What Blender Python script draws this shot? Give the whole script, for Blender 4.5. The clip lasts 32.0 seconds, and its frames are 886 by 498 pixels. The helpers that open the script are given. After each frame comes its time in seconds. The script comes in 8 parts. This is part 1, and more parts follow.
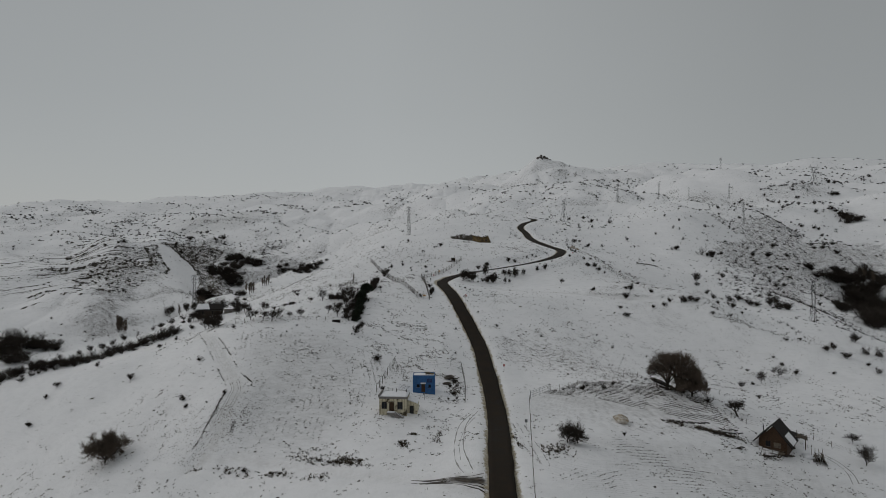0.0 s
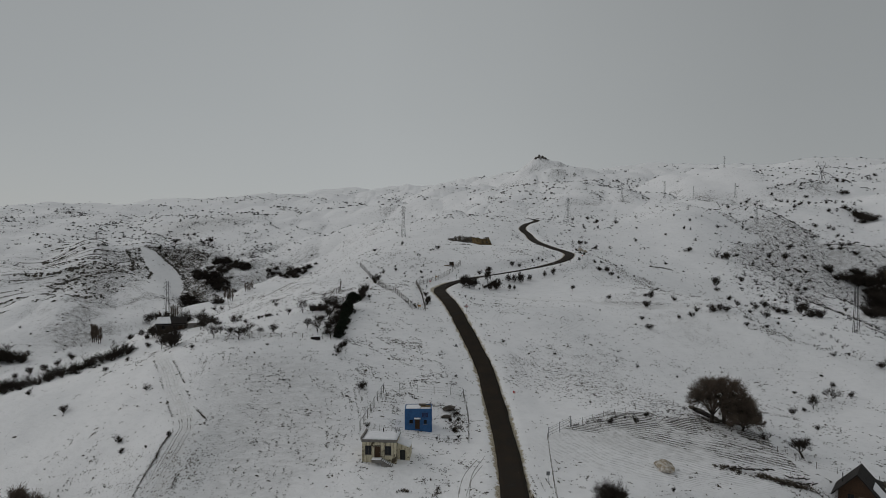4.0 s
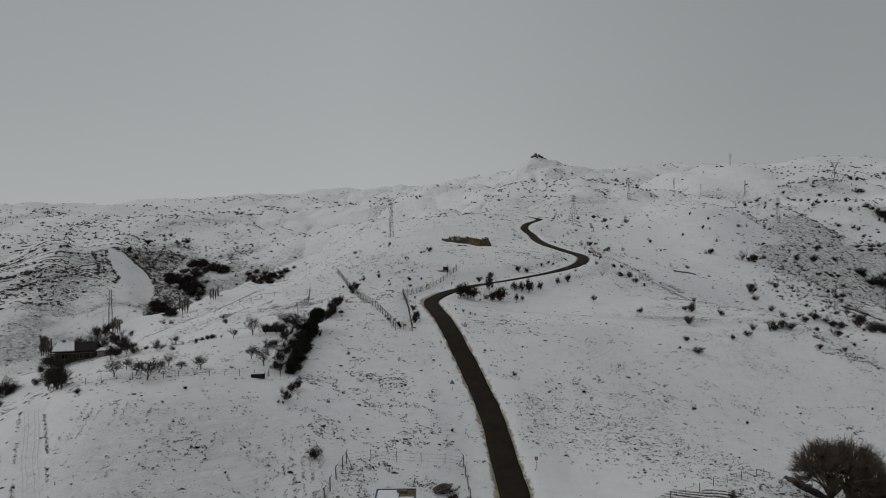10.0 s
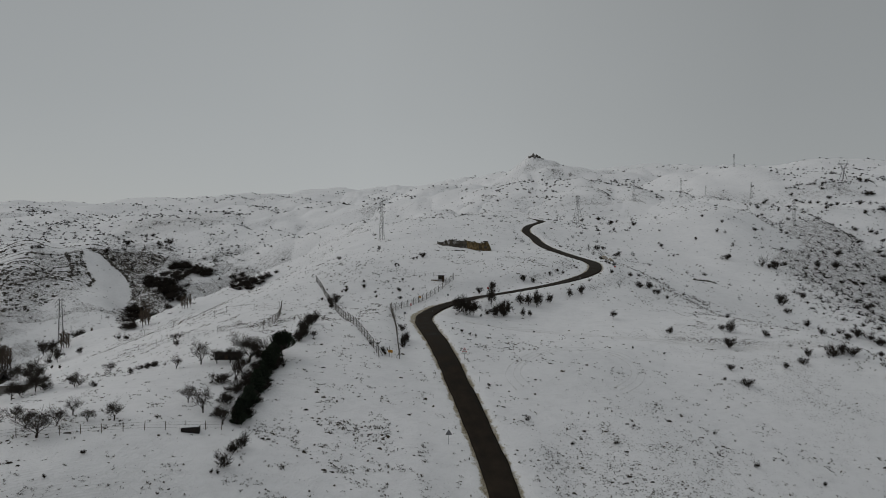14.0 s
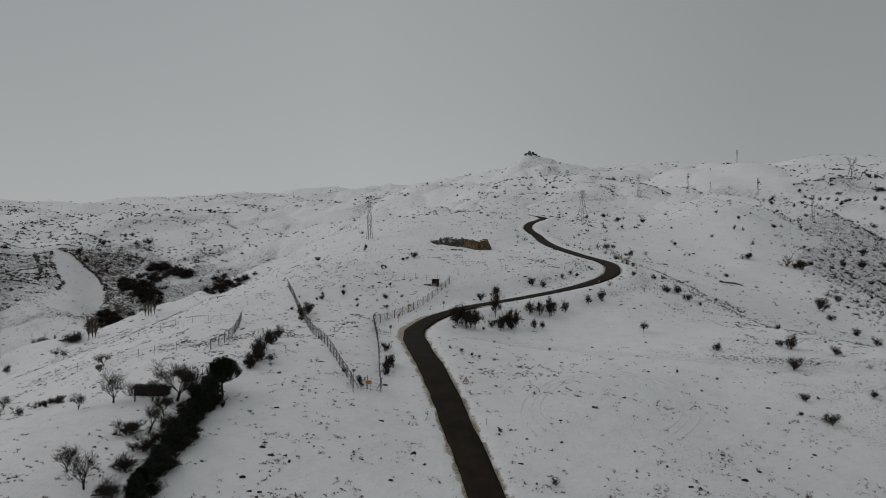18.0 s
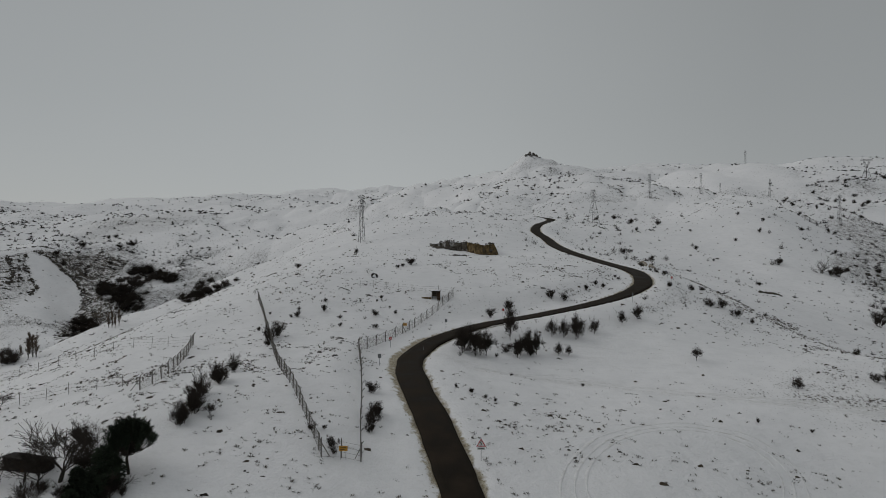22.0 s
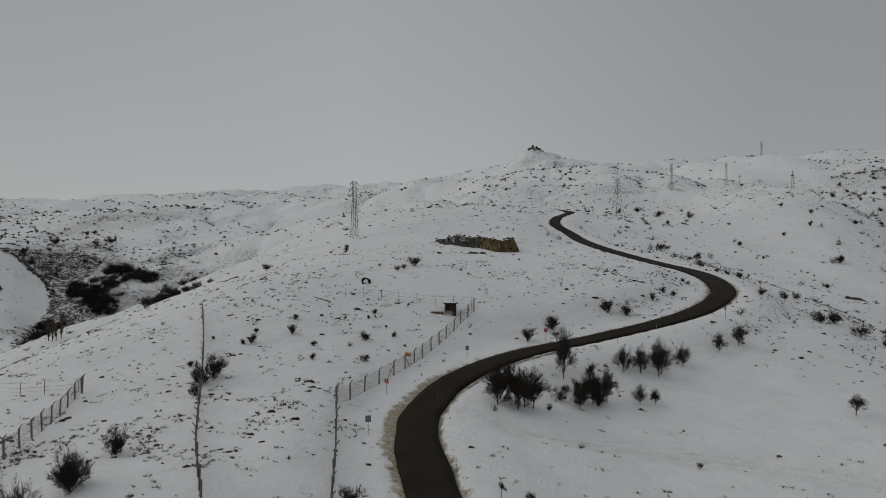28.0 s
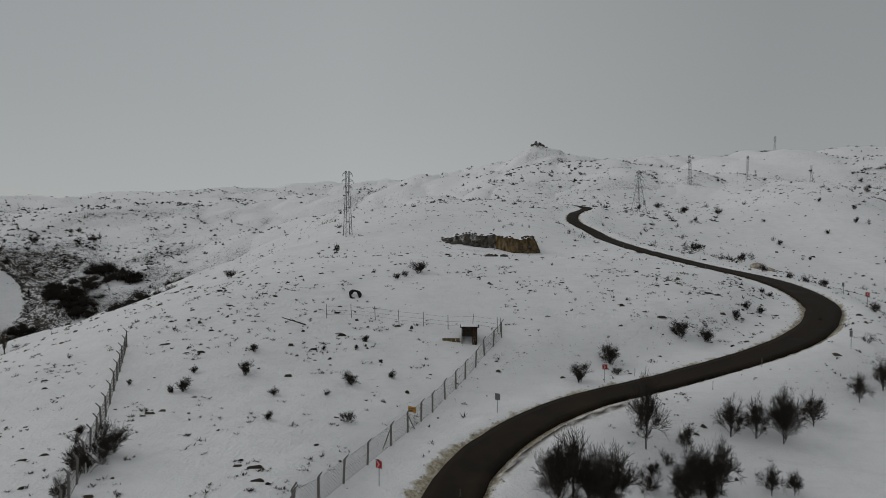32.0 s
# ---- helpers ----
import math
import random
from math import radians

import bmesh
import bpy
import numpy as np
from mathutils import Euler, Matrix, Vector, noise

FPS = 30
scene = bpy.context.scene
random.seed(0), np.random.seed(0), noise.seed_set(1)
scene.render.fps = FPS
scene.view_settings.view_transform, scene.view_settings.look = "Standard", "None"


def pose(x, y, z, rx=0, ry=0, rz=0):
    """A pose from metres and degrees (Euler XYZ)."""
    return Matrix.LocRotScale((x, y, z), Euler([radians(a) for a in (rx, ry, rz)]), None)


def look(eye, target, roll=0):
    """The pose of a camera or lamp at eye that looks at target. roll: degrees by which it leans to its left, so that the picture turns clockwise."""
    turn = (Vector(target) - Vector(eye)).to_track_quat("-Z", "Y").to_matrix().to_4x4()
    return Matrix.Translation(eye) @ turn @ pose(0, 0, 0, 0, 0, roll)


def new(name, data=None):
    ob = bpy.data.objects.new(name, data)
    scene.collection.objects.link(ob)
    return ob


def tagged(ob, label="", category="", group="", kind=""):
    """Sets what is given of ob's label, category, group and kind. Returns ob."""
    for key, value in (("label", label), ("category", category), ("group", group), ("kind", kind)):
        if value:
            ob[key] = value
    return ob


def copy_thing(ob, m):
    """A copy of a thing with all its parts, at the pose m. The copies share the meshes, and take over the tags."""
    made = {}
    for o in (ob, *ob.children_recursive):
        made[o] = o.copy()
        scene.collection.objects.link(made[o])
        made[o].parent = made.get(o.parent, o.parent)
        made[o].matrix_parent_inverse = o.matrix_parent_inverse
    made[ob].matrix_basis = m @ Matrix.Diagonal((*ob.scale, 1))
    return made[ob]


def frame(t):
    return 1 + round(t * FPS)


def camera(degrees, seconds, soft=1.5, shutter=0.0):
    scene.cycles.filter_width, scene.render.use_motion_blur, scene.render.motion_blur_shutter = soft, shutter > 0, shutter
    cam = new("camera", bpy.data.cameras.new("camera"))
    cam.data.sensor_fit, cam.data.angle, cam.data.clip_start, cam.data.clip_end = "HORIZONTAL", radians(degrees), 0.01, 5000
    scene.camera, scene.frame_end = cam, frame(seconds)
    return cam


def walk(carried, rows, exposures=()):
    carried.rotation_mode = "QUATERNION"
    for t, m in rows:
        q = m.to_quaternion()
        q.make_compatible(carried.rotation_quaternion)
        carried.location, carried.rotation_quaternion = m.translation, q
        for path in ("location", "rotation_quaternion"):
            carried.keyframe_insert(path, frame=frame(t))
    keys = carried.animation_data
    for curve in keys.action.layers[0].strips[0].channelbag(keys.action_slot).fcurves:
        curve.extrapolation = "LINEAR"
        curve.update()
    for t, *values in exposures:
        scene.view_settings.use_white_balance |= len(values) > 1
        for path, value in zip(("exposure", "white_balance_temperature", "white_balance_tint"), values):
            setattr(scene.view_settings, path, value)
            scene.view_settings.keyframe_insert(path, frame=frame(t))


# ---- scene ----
cam = camera(71.6, 32.0, soft=0.65)
PATH = [
    (0, (0.00, -0.00, 61.20), (-0.26, 99.98, 59.25), -0.00),
    (1, (-0.17, 7.36, 61.27), (-0.26, 107.34, 59.32), 0.01),
    (2, (-0.27, 14.63, 61.36), (-0.24, 114.61, 59.52), -0.08),
    (3, (-0.37, 22.12, 61.33), (-0.23, 122.11, 59.60), -0.14),
    (6, (-0.37, 45.30, 61.16), (0.35, 145.29, 59.52), -0.19),
    (7, (-0.25, 53.15, 61.05), (0.69, 153.13, 59.40), -0.14),
    (8, (-0.01, 61.04, 61.00), (1.04, 161.02, 59.41), -0.10),
    (9, (0.20, 68.80, 60.90), (1.38, 168.78, 59.35), -0.18),
    (10, (0.29, 76.44, 60.97), (1.56, 176.42, 59.48), -0.20),
    (11, (0.32, 83.95, 61.27), (1.68, 183.93, 59.83), -0.03),
    (12, (0.43, 91.42, 61.81), (1.97, 191.40, 60.50), 0.02),
    (13, (0.62, 98.97, 62.28), (2.40, 198.95, 60.95), 0.10),
    (14, (0.79, 106.72, 62.37), (2.81, 206.69, 61.00), 0.10),
    (17, (1.27, 130.61, 61.87), (3.94, 230.57, 60.33), -0.04),
    (18, (1.44, 138.60, 61.76), (4.35, 238.55, 60.32), -0.04),
    (19, (1.57, 146.35, 61.92), (4.55, 246.29, 60.53), 0.10),
    (20, (1.57, 153.88, 62.08), (4.70, 253.82, 60.67), 0.17),
    (21, (1.62, 161.27, 62.24), (4.81, 261.21, 61.06), 0.10),
    (22, (1.33, 168.46, 62.28), (4.55, 268.40, 61.19), 0.10),
    (23, (0.88, 175.47, 62.14), (4.14, 275.41, 60.97), 0.20),
    (24, (0.55, 182.46, 62.07), (3.85, 282.40, 60.74), 0.13),
    (25, (0.31, 189.40, 61.95), (3.62, 289.34, 60.60), 0.07),
    (28, (-0.47, 210.42, 61.63), (2.87, 310.35, 60.02), 0.01),
    (29, (-0.80, 217.37, 61.70), (2.59, 317.30, 59.84), 0.01),
    (30, (-1.23, 224.56, 61.88), (2.26, 324.48, 59.88), 0.09),
    (31, (-1.58, 232.13, 61.94), (1.88, 332.05, 59.89), -0.09),
    (32, (-1.54, 239.87, 61.84), (1.77, 339.79, 59.90), 0.02),
]
walk(cam, [(t, look(eye, target, roll)) for t, eye, target, roll in PATH])

# ---- light ----
world = bpy.data.worlds.new("overcast_sky")
scene.world = world
world.use_nodes = True
SUN_ELEV, SUN_ROT = radians(30), radians(285)


def build_world():
    nt = world.node_tree
    nt.nodes.clear()
    N, L = nt.nodes.new, nt.links.new
    out, bg = N("ShaderNodeOutputWorld"), N("ShaderNodeBackground")
    sky = N("ShaderNodeTexSky")
    sky.sky_type = "NISHITA"
    sky.sun_disc = False
    sky.sun_elevation, sky.sun_rotation = SUN_ELEV, SUN_ROT
    tc, sep = N("ShaderNodeTexCoord"), N("ShaderNodeSeparateXYZ")
    L(tc.outputs["Generated"], sep.inputs[0])
    ramp = N("ShaderNodeValToRGB")
    e = ramp.color_ramp.elements
    e[0].position, e[0].color = 0.0, (0.395, 0.41, 0.415, 1)
    e[1].position, e[1].color = 1.0, (0.375, 0.388, 0.392, 1)
    low = ramp.color_ramp.elements.new(0.40)
    low.color = (0.312, 0.326, 0.328, 1)
    mid = ramp.color_ramp.elements.new(0.2)
    mid.color = (0.345, 0.36, 0.362, 1)
    L(sep.outputs["Z"], ramp.inputs[0])
    cl = N("ShaderNodeTexNoise")
    cl.inputs["Scale"].default_value, cl.inputs["Detail"].default_value = 1.2, 3
    L(tc.outputs["Generated"], cl.inputs["Vector"])
    mr = N("ShaderNodeMapRange")
    mr.inputs["To Min"].default_value, mr.inputs["To Max"].default_value = 1.12, 1.28
    L(cl.outputs[0], mr.inputs[0])
    # sky brightness by bearing: dim in the east, with the lens's edge falloff added
    ew = N("ShaderNodeValToRGB")
    for place, v in ((0.0, 0.92), (0.15, 0.98), (0.42, 1.065), (0.58, 1.0), (0.84, 0.81), (1.0, 0.78)):
        stop = ew.color_ramp.elements[0] if place == 0 else ew.color_ramp.elements[-1] if place == 1 else ew.color_ramp.elements.new(place)
        stop.position, stop.color = place, (v / 1.2, v / 1.2, v / 1.2, 1)
    half = N("ShaderNodeMapRange")
    half.inputs["From Min"].default_value, half.inputs["From Max"].default_value = -0.7, 0.7
    L(sep.outputs["X"], half.inputs[0])
    L(half.outputs[0], ew.inputs[0])
    both = N("ShaderNodeMath")
    both.operation = "MULTIPLY"
    L(mr.outputs[0], both.inputs[0])
    L(ew.outputs[0], both.inputs[1])
    mul = N("ShaderNodeVectorMath")
    mul.operation = "SCALE"
    L(ramp.outputs[0], mul.inputs[0])
    L(both.outputs[0], mul.inputs["Scale"])
    # thick cloud over the clear sky
    dim = N("ShaderNodeVectorMath")
    dim.operation = "SCALE"
    dim.inputs["Scale"].default_value = 0.08
    L(sky.outputs[0], dim.inputs[0])
    mix = N("ShaderNodeMixRGB")
    mix.inputs[0].default_value = 0.95
    L(dim.outputs[0], mix.inputs[1])
    L(mul.outputs[0], mix.inputs[2])
    L(mix.outputs[0], bg.inputs[0])
    bg.inputs[1].default_value = 1.0
    L(bg.outputs[0], out.inputs[0])


build_world()
sun_data = bpy.data.lights.new("sun", "SUN")
sun_data.energy, sun_data.angle, sun_data.color = 0.62, radians(50), (1.0, 0.97, 0.93)
sun = new("sun", sun_data)
sun.matrix_world = look((0, 0, 300), (math.sin(SUN_ROT) * -200, math.cos(SUN_ROT) * -200, 300 - 200 * math.tan(SUN_ELEV)))


# ---- the lie of the land ----
BASE = (2.24, 36.75, 21.13)
HILLS = []


def hills(rows):
    HILLS.extend(rows)


# broad rises and basins
hills([
    (-3000, -500, 1100, 181.6), (0, 4000, 1100, 81.9), (1500, 4000, 1100, -161.4), (-3000, 2000, 1100, 112.0),
    (1000, 3000, 1100, 249.7), (-2000, 3500, 1100, 40.1), (-1000, 3000, 1100, 98.4), (1000, 2000, 500, -31.0),
    (-200, 2200, 500, -6.9), (1600, 1000, 500, 40.3), (-1400, 1800, 500, 9.8), (-1000, -800, 500, 31.9),
    (1600, 200, 500, -3.2), (-800, 2200, 500, 38.4), (1400, 1800, 500, 86.4), (-1600, 1200, 500, 16.5),
    (400, 2200, 500, 56.7), (-1600, 200, 500, -15.9), (1200, -600, 500, -9.3),
])
# hills round the valley heads
hills([
    (400, 1000, 240, 50.2), (-700, 0, 240, -18.3), (800, 0, 240, -29.4), (-600, 900, 240, 31.2),
    (200, 1500, 240, 24.0), (900, 800, 240, 35.4), (500, -300, 240, -37.3), (-1000, 1200, 240, 14.9),
    (-100, 1200, 240, 18.2), (-300, 1600, 240, -24.0), (900, 1400, 240, 20.3), (-1000, 600, 240, 17.9),
    (900, 400, 240, -8.0), (-600, 1500, 240, 12.1), (600, 1600, 240, 19.6), (-600, -300, 240, -24.8),
    (-800, 300, 240, -8.5), (-300, 500, 120, -8.0), (350, 200, 120, -33.5), (50, 850, 120, 31.5),
    (400, 600, 120, 19.9), (-400, 0, 120, -13.8), (-400, 200, 120, -20.0),
])
# spurs and gullies
hills([
    (-10, 360, 70, 31.9), (-280, 180, 70, -10.2), (50, 600, 70, 15.9), (-190, 30, 70, -20.8),
    (-190, 660, 70, -25.6), (-250, 330, 70, -19.4), (260, 630, 70, 13.3), (-40, 510, 70, 21.5),
    (260, 30, 70, -13.0), (-340, 690, 70, 14.4), (320, 390, 70, -14.7), (-340, 30, 70, -4.1),
    (170, 510, 70, 8.7), (-190, 540, 70, -22.5), (-190, 210, 70, -19.1), (-10, 690, 70, 19.4),
    (170, 720, 70, 12.2), (-340, 270, 70, -7.0), (80, 510, 70, 11.5), (-130, 480, 70, 10.7),
    (-250, 450, 70, -18.1), (260, 300, 70, -17.9), (-280, 600, 70, -11.8), (-220, 120, 70, -9.9),
])
# spurs and gullies
hills([
    (110, 660, 70, 6.5), (-160, 750, 70, -4.7), (320, 750, 70, 2.5), (320, 300, 70, 17.4),
])
# knolls and hollows by the road
hills([
    (120, 100, 42, -9.3), (-90, 310, 42, -0.1), (-60, 205, 28, 11.6), (-90, 115, 28, -4.1),
    (90, 415, 28, 4.7), (105, 265, 28, 11.1), (-105, 415, 28, 3.0), (-15, 250, 28, 8.0),
    (180, 340, 28, -1.4), (90, 205, 28, -7.0), (180, 160, 28, -6.0), (60, 340, 28, 5.6),
    (45, 250, 28, 5.5), (-120, 220, 28, 11.1), (-75, 160, 28, 4.5), (135, 310, 28, -2.3),
    (15, 70, 28, 2.6), (15, 295, 28, -5.4), (180, 70, 28, -4.8), (0, 400, 28, -5.6),
    (-60, 265, 28, 5.6), (75, 115, 28, -4.2), (-45, 115, 28, -3.6), (180, 400, 28, 0.3),
])
# knolls and hollows by the road
hills([
    (120, 370, 28, 4.5), (165, 250, 28, 7.6), (-30, 175, 28, 7.4), (75, 175, 28, 3.3),
    (15, 115, 28, 4.9), (180, 115, 28, -3.6), (-45, 70, 28, 1.1), (15, 205, 28, 1.0),
    (75, 295, 28, 1.4), (-45, 385, 28, -3.1), (-120, 265, 28, 5.9), (-105, 190, 28, 9.1),
    (-120, 355, 28, 2.1), (180, 295, 28, 2.8), (-120, 70, 28, -4.4), (30, 370, 28, -2.1),
    (0, 160, 28, -3.1), (-120, 145, 28, -3.3),
])
# the rocky peak, and the saddles of the far ridge
hills([(248, 1620, 95, 24), (250, 1621, 46, 17), (252, 1622, 17, 12), (-700, 2350, 420, -46), (350, 2450, 330, -34), (950, 1700, 300, -16), (-100, 2500, 300, -22), (80, 3600, 260, 70), (720, 2200, 160, 20), (1250, 1700, 160, 14), (62, 606, 28, -8), (-84, 228, 12, 2.3), (-152, 200, 27, 17), (-91, 202, 12, -4.2), (-88, 177, 10, -1.8), (-53, 148, 7, 4), (-117, 208, 13, -6), (-140, 344, 18, 7)])

# the strata hill, the ravines beside it and the dips behind the ridge
hills([
    (-300, 600, 90, 8.8), (420, 540, 90, -28.9), (320, 1250, 180, -12.1), (210, 540, 45, 20.0),
    (-390, 750, 45, -10.9), (360, 780, 45, -33.9), (-270, 610, 27, -0.1), (-370, 510, 27, -13.4),
    (-60, 780, 90, -2.3), (-230, 650, 27, 32.8), (330, 450, 45, -32.9), (-640, 1330, 110, -31.9),
    (-290, 670, 27, 1.1), (-150, 660, 45, -17.8), (-290, 730, 27, 18.7), (210, 330, 45, 10.6),
    (-160, 1010, 110, 21.5), (-250, 790, 40, -8.0), (-350, 450, 27, -5.9), (180, 600, 45, -7.0),
    (-80, 1490, 180, 3.6), (-370, 570, 27, 7.5), (150, 450, 45, -3.0),
])
# the strata hill, the ravines beside it and the dips behind the ridge
hills([
    (-350, 690, 27, -12.5), (-60, 840, 45, -25.3), (-250, 730, 27, -2.6), (-250, 630, 27, -12.2),
    (-210, 550, 27, 19.7), (-350, 650, 27, 28.1), (-270, 490, 27, 10.9), (0, 450, 45, 0.9),
    (120, 270, 45, -1.6), (-560, 1890, 110, -19.2), (-310, 590, 27, 28.7), (400, 1570, 110, 5.6),
    (-350, 810, 27, -6.9), (-310, 510, 27, 14.4), (-270, 570, 27, 11.7), (-450, 610, 40, 6.7),
    (480, 1010, 110, 2.2), (-320, 1570, 110, 19.5), (210, 450, 45, 1.8), (0, 1250, 110, 11.1),
    (60, 330, 45, 0.2), (30, 600, 45, 1.7), (-1040, 1730, 110, 10.5),
])
# the strata hill, the ravines beside it and the dips behind the ridge
hills([
    (150, 510, 45, -4.1), (-210, 730, 27, 5.8), (-210, 610, 27, -0.0), (390, 630, 45, -7.4),
    (-410, 670, 27, 5.7), (-370, 630, 27, -16.6), (0, 750, 45, -6.8), (-310, 570, 27, -14.1),
    (-330, 490, 27, -6.8), (-1120, 2210, 110, -15.8), (-1120, 2450, 110, 15.1), (400, 1330, 110, -23.8),
    (160, 1090, 110, -17.8), (240, 1330, 110, -15.7), (-430, 730, 27, -4.4), (-410, 790, 27, -4.5),
    (-290, 630, 27, -7.8), (0, 510, 45, 1.7),
])

# ravines (negative) and spurs: a line, its half-width and its height
FOLDS = [([(-340, 760), (-262, 690), (-230, 600), (-212, 520), (-205, 450), (-212, 380), (-225, 300), (-240, 220)], 42, -13),
         ([(-345, 725), (-318, 690), (-288, 650), (-258, 600), (-236, 550)], 22, 11),
         ([(-372, 730), (-335, 660), (-300, 600), (-270, 540), (-262, 470)], 20, -8),
         ([(-112, 352), (-104, 376), (-95, 405), (-84, 445), (-76, 490)], 34, -19),
         ([(262, 640), (250, 540), (243, 470), (238, 410), (232, 350), (228, 290), (235, 220)], 32, -9),
         ([(79, 392), (84, 352), (91, 322), (95, 298), (94, 268)], 10, 2.2), ([(100, 285), (108, 260), (113, 243), (124, 233), (138, 222)], 9, 2.0),
         ([(-102, 316), (-86, 335), (-72, 354), (-60, 378)], 13, -3.2), ([(-60, 480), (-44, 420), (-46, 380), (-54, 345)], 10, 1.6)]


ROAD = [(4, -260), (6, -120), (7, 0), (8, 60), (9.5, 97), (10.9, 120), (12.6, 146), (12.9, 172), (11.7, 200), (9.4, 216), (5.5, 236.5),
        (3, 250), (0.3, 264), (-1.1, 276), (-0.3, 285), (4.6, 296.4), (14.2, 305.3), (26.8, 310.2), (42.6, 316.4), (52.3, 322.8), (59.6, 331.6),
        (63.8, 341), (68, 357), (69.5, 374), (66.5, 392), (61.5, 418), (61, 445), (62, 468), (60.5, 490), (66, 512), (75, 529), (79, 541),
        (74, 551), (66, 557)]


def smooth_line(knots, step):
    """A Catmull-Rom line through the knots, at even steps."""
    p = np.array([knots[0], *knots, knots[-1]], float)
    out = []
    for a, b, c, d in zip(p, p[1:], p[2:], p[3:]):
        n = max(2, int(np.linalg.norm(c - b) / step * 2))
        for u in np.linspace(0, 1, n, endpoint=False):
            out.append(0.5 * (2 * b + (c - a) * u + (2 * a - 5 * b + 4 * c - d) * u * u + (3 * b - a - 3 * c + d) * u**3))
    out = np.array(out + [p[-1]])
    s = np.r_[0, np.cumsum(np.linalg.norm(np.diff(out, axis=0), axis=1))]
    t = np.arange(0, s[-1], step)
    return np.stack([np.interp(t, s, out[:, k]) for k in range(2)], 1)


def fold_at(x, y, line, w, up):
    """A fold of the land along a line, sharper at its crest than a round hill."""
    d = np.full(np.shape(x), 1e9)
    u = np.zeros(np.shape(x))
    for k, ((ax, ay), (bx, by)) in enumerate(zip(line, line[1:])):
        vx, vy = bx - ax, by - ay
        s = np.clip(((x - ax) * vx + (y - ay) * vy) / (vx * vx + vy * vy), 0, 1)
        e = np.hypot(x - ax - s * vx, y - ay - s * vy)
        u = np.where(e < d, k + s, u)
        d = np.minimum(d, e)
    ends = np.minimum(1, np.minimum(u, len(line) - 1 - u) + 0.25)
    return up * ends * np.exp(-(d / w) ** 1.6)


def raw_height(x, y):
    h = BASE[0] + BASE[1] * x / 1000 + BASE[2] * y / 1000
    for cx, cy, r, up in HILLS:
        h = h + up * np.exp(-((x - cx) ** 2 + (y - cy) ** 2) / (2 * r * r))
    for line, w, up in FOLDS:
        h = h + fold_at(x, y, line, w, up)
    return h


def lattice(x, y, cell, seed):
    """Smooth random heights from -1 to 1 on a lattice of that cell."""
    u, v = x / cell, y / cell
    i, j = np.floor(u), np.floor(v)
    fu, fv = u - i, v - j
    fu, fv = fu * fu * (3 - 2 * fu), fv * fv * (3 - 2 * fv)

    def rnd(a, b):
        s = np.sin(a * 127.1 + b * 311.7 + seed * 74.7) * 43758.5453
        return 2 * (s - np.floor(s)) - 1

    return (rnd(i, j) * (1 - fu) + rnd(i + 1, j) * fu) * (1 - fv) + (rnd(i, j + 1) * (1 - fu) + rnd(i + 1, j + 1) * fu) * fv


ROAD_LINE = smooth_line(ROAD, 1.5)
ROAD_Z = raw_height(ROAD_LINE[:, 0], ROAD_LINE[:, 1])
ROAD_Z = np.convolve(np.pad(ROAD_Z, 10, mode="edge"), np.hanning(23)[1:-1] / np.hanning(23).sum(), mode="valid")
ROAD_HALF = 2.35


def near_line(x, y, line, reach):
    """Distance to a line and the place along it (a fractional index), for arrays; far ones get a large distance."""
    shape = np.shape(x)
    x, y = np.ravel(x).astype(float), np.ravel(y).astype(float)
    best, idx = np.full(x.shape, 1e6), np.zeros(x.shape)
    lo, hi = line.min(0) - reach, line.max(0) + reach
    inside = np.where((x > lo[0]) & (x < hi[0]) & (y > lo[1]) & (y < hi[1]))[0]
    for s in range(0, len(inside), 20000):
        k = inside[s:s + 20000]
        d2 = (x[k, None] - line[None, :, 0]) ** 2 + (y[k, None] - line[None, :, 1]) ** 2
        n = d2.argmin(1)
        dist, where = np.sqrt(d2[np.arange(len(k)), n]), n.astype(float)
        for a in (np.maximum(n - 1, 0), np.minimum(n, len(line) - 2)):
            p, q = line[a], line[a + 1]
            v = q - p
            u = np.clip(((x[k] - p[:, 0]) * v[:, 0] + (y[k] - p[:, 1]) * v[:, 1]) / (v ** 2).sum(1), 0, 1)
            d = np.hypot(x[k] - p[:, 0] - u * v[:, 0], y[k] - p[:, 1] - u * v[:, 1])
            better = d < dist
            dist, where = np.where(better, d, dist), np.where(better, a + u, where)
        best[k], idx[k] = dist, where
    return best.reshape(shape), idx.reshape(shape)


def ease(v, a, b):
    u = np.clip((v - a) / (b - a), 0, 1)
    return u * u * (3 - 2 * u)


# farm tracks: the lane to the farm, its branch to the road, and the bench track across the east slope
LANE = smooth_line([(-54.5, 132), (-52, 137), (-51.6, 142), (-51.6, 148), (-52, 154), (-56, 161.5), (-62.5, 172), (-71.5, 186), (-78, 195)], 2.0)
BRANCH = smooth_line([(-54, 133), (-45, 133), (-33, 128.5), (-26, 125.5), (-19, 120.5), (-8, 113), (0, 107), (6, 106)], 2.0)
BENCH = smooth_line([(4, 284), (10.8, 280.5), (17, 280), (23.6, 280), (32.2, 278), (39.6, 274.6), (46.4, 271), (53.4, 268.5), (65.6, 266), (83, 262), (110, 262)], 2.0)
TRACKS = (LANE, BRANCH, BENCH)


def gullies(x, y):
    """Run-off furrows on the far slopes."""
    a = np.abs(lattice(x + 0.5 * y, 0.35 * y, 34, 21))
    b = np.abs(lattice(x - 0.3 * y, 0.4 * y + 60, 60, 22))
    return 1 - np.minimum(a, b) * 2


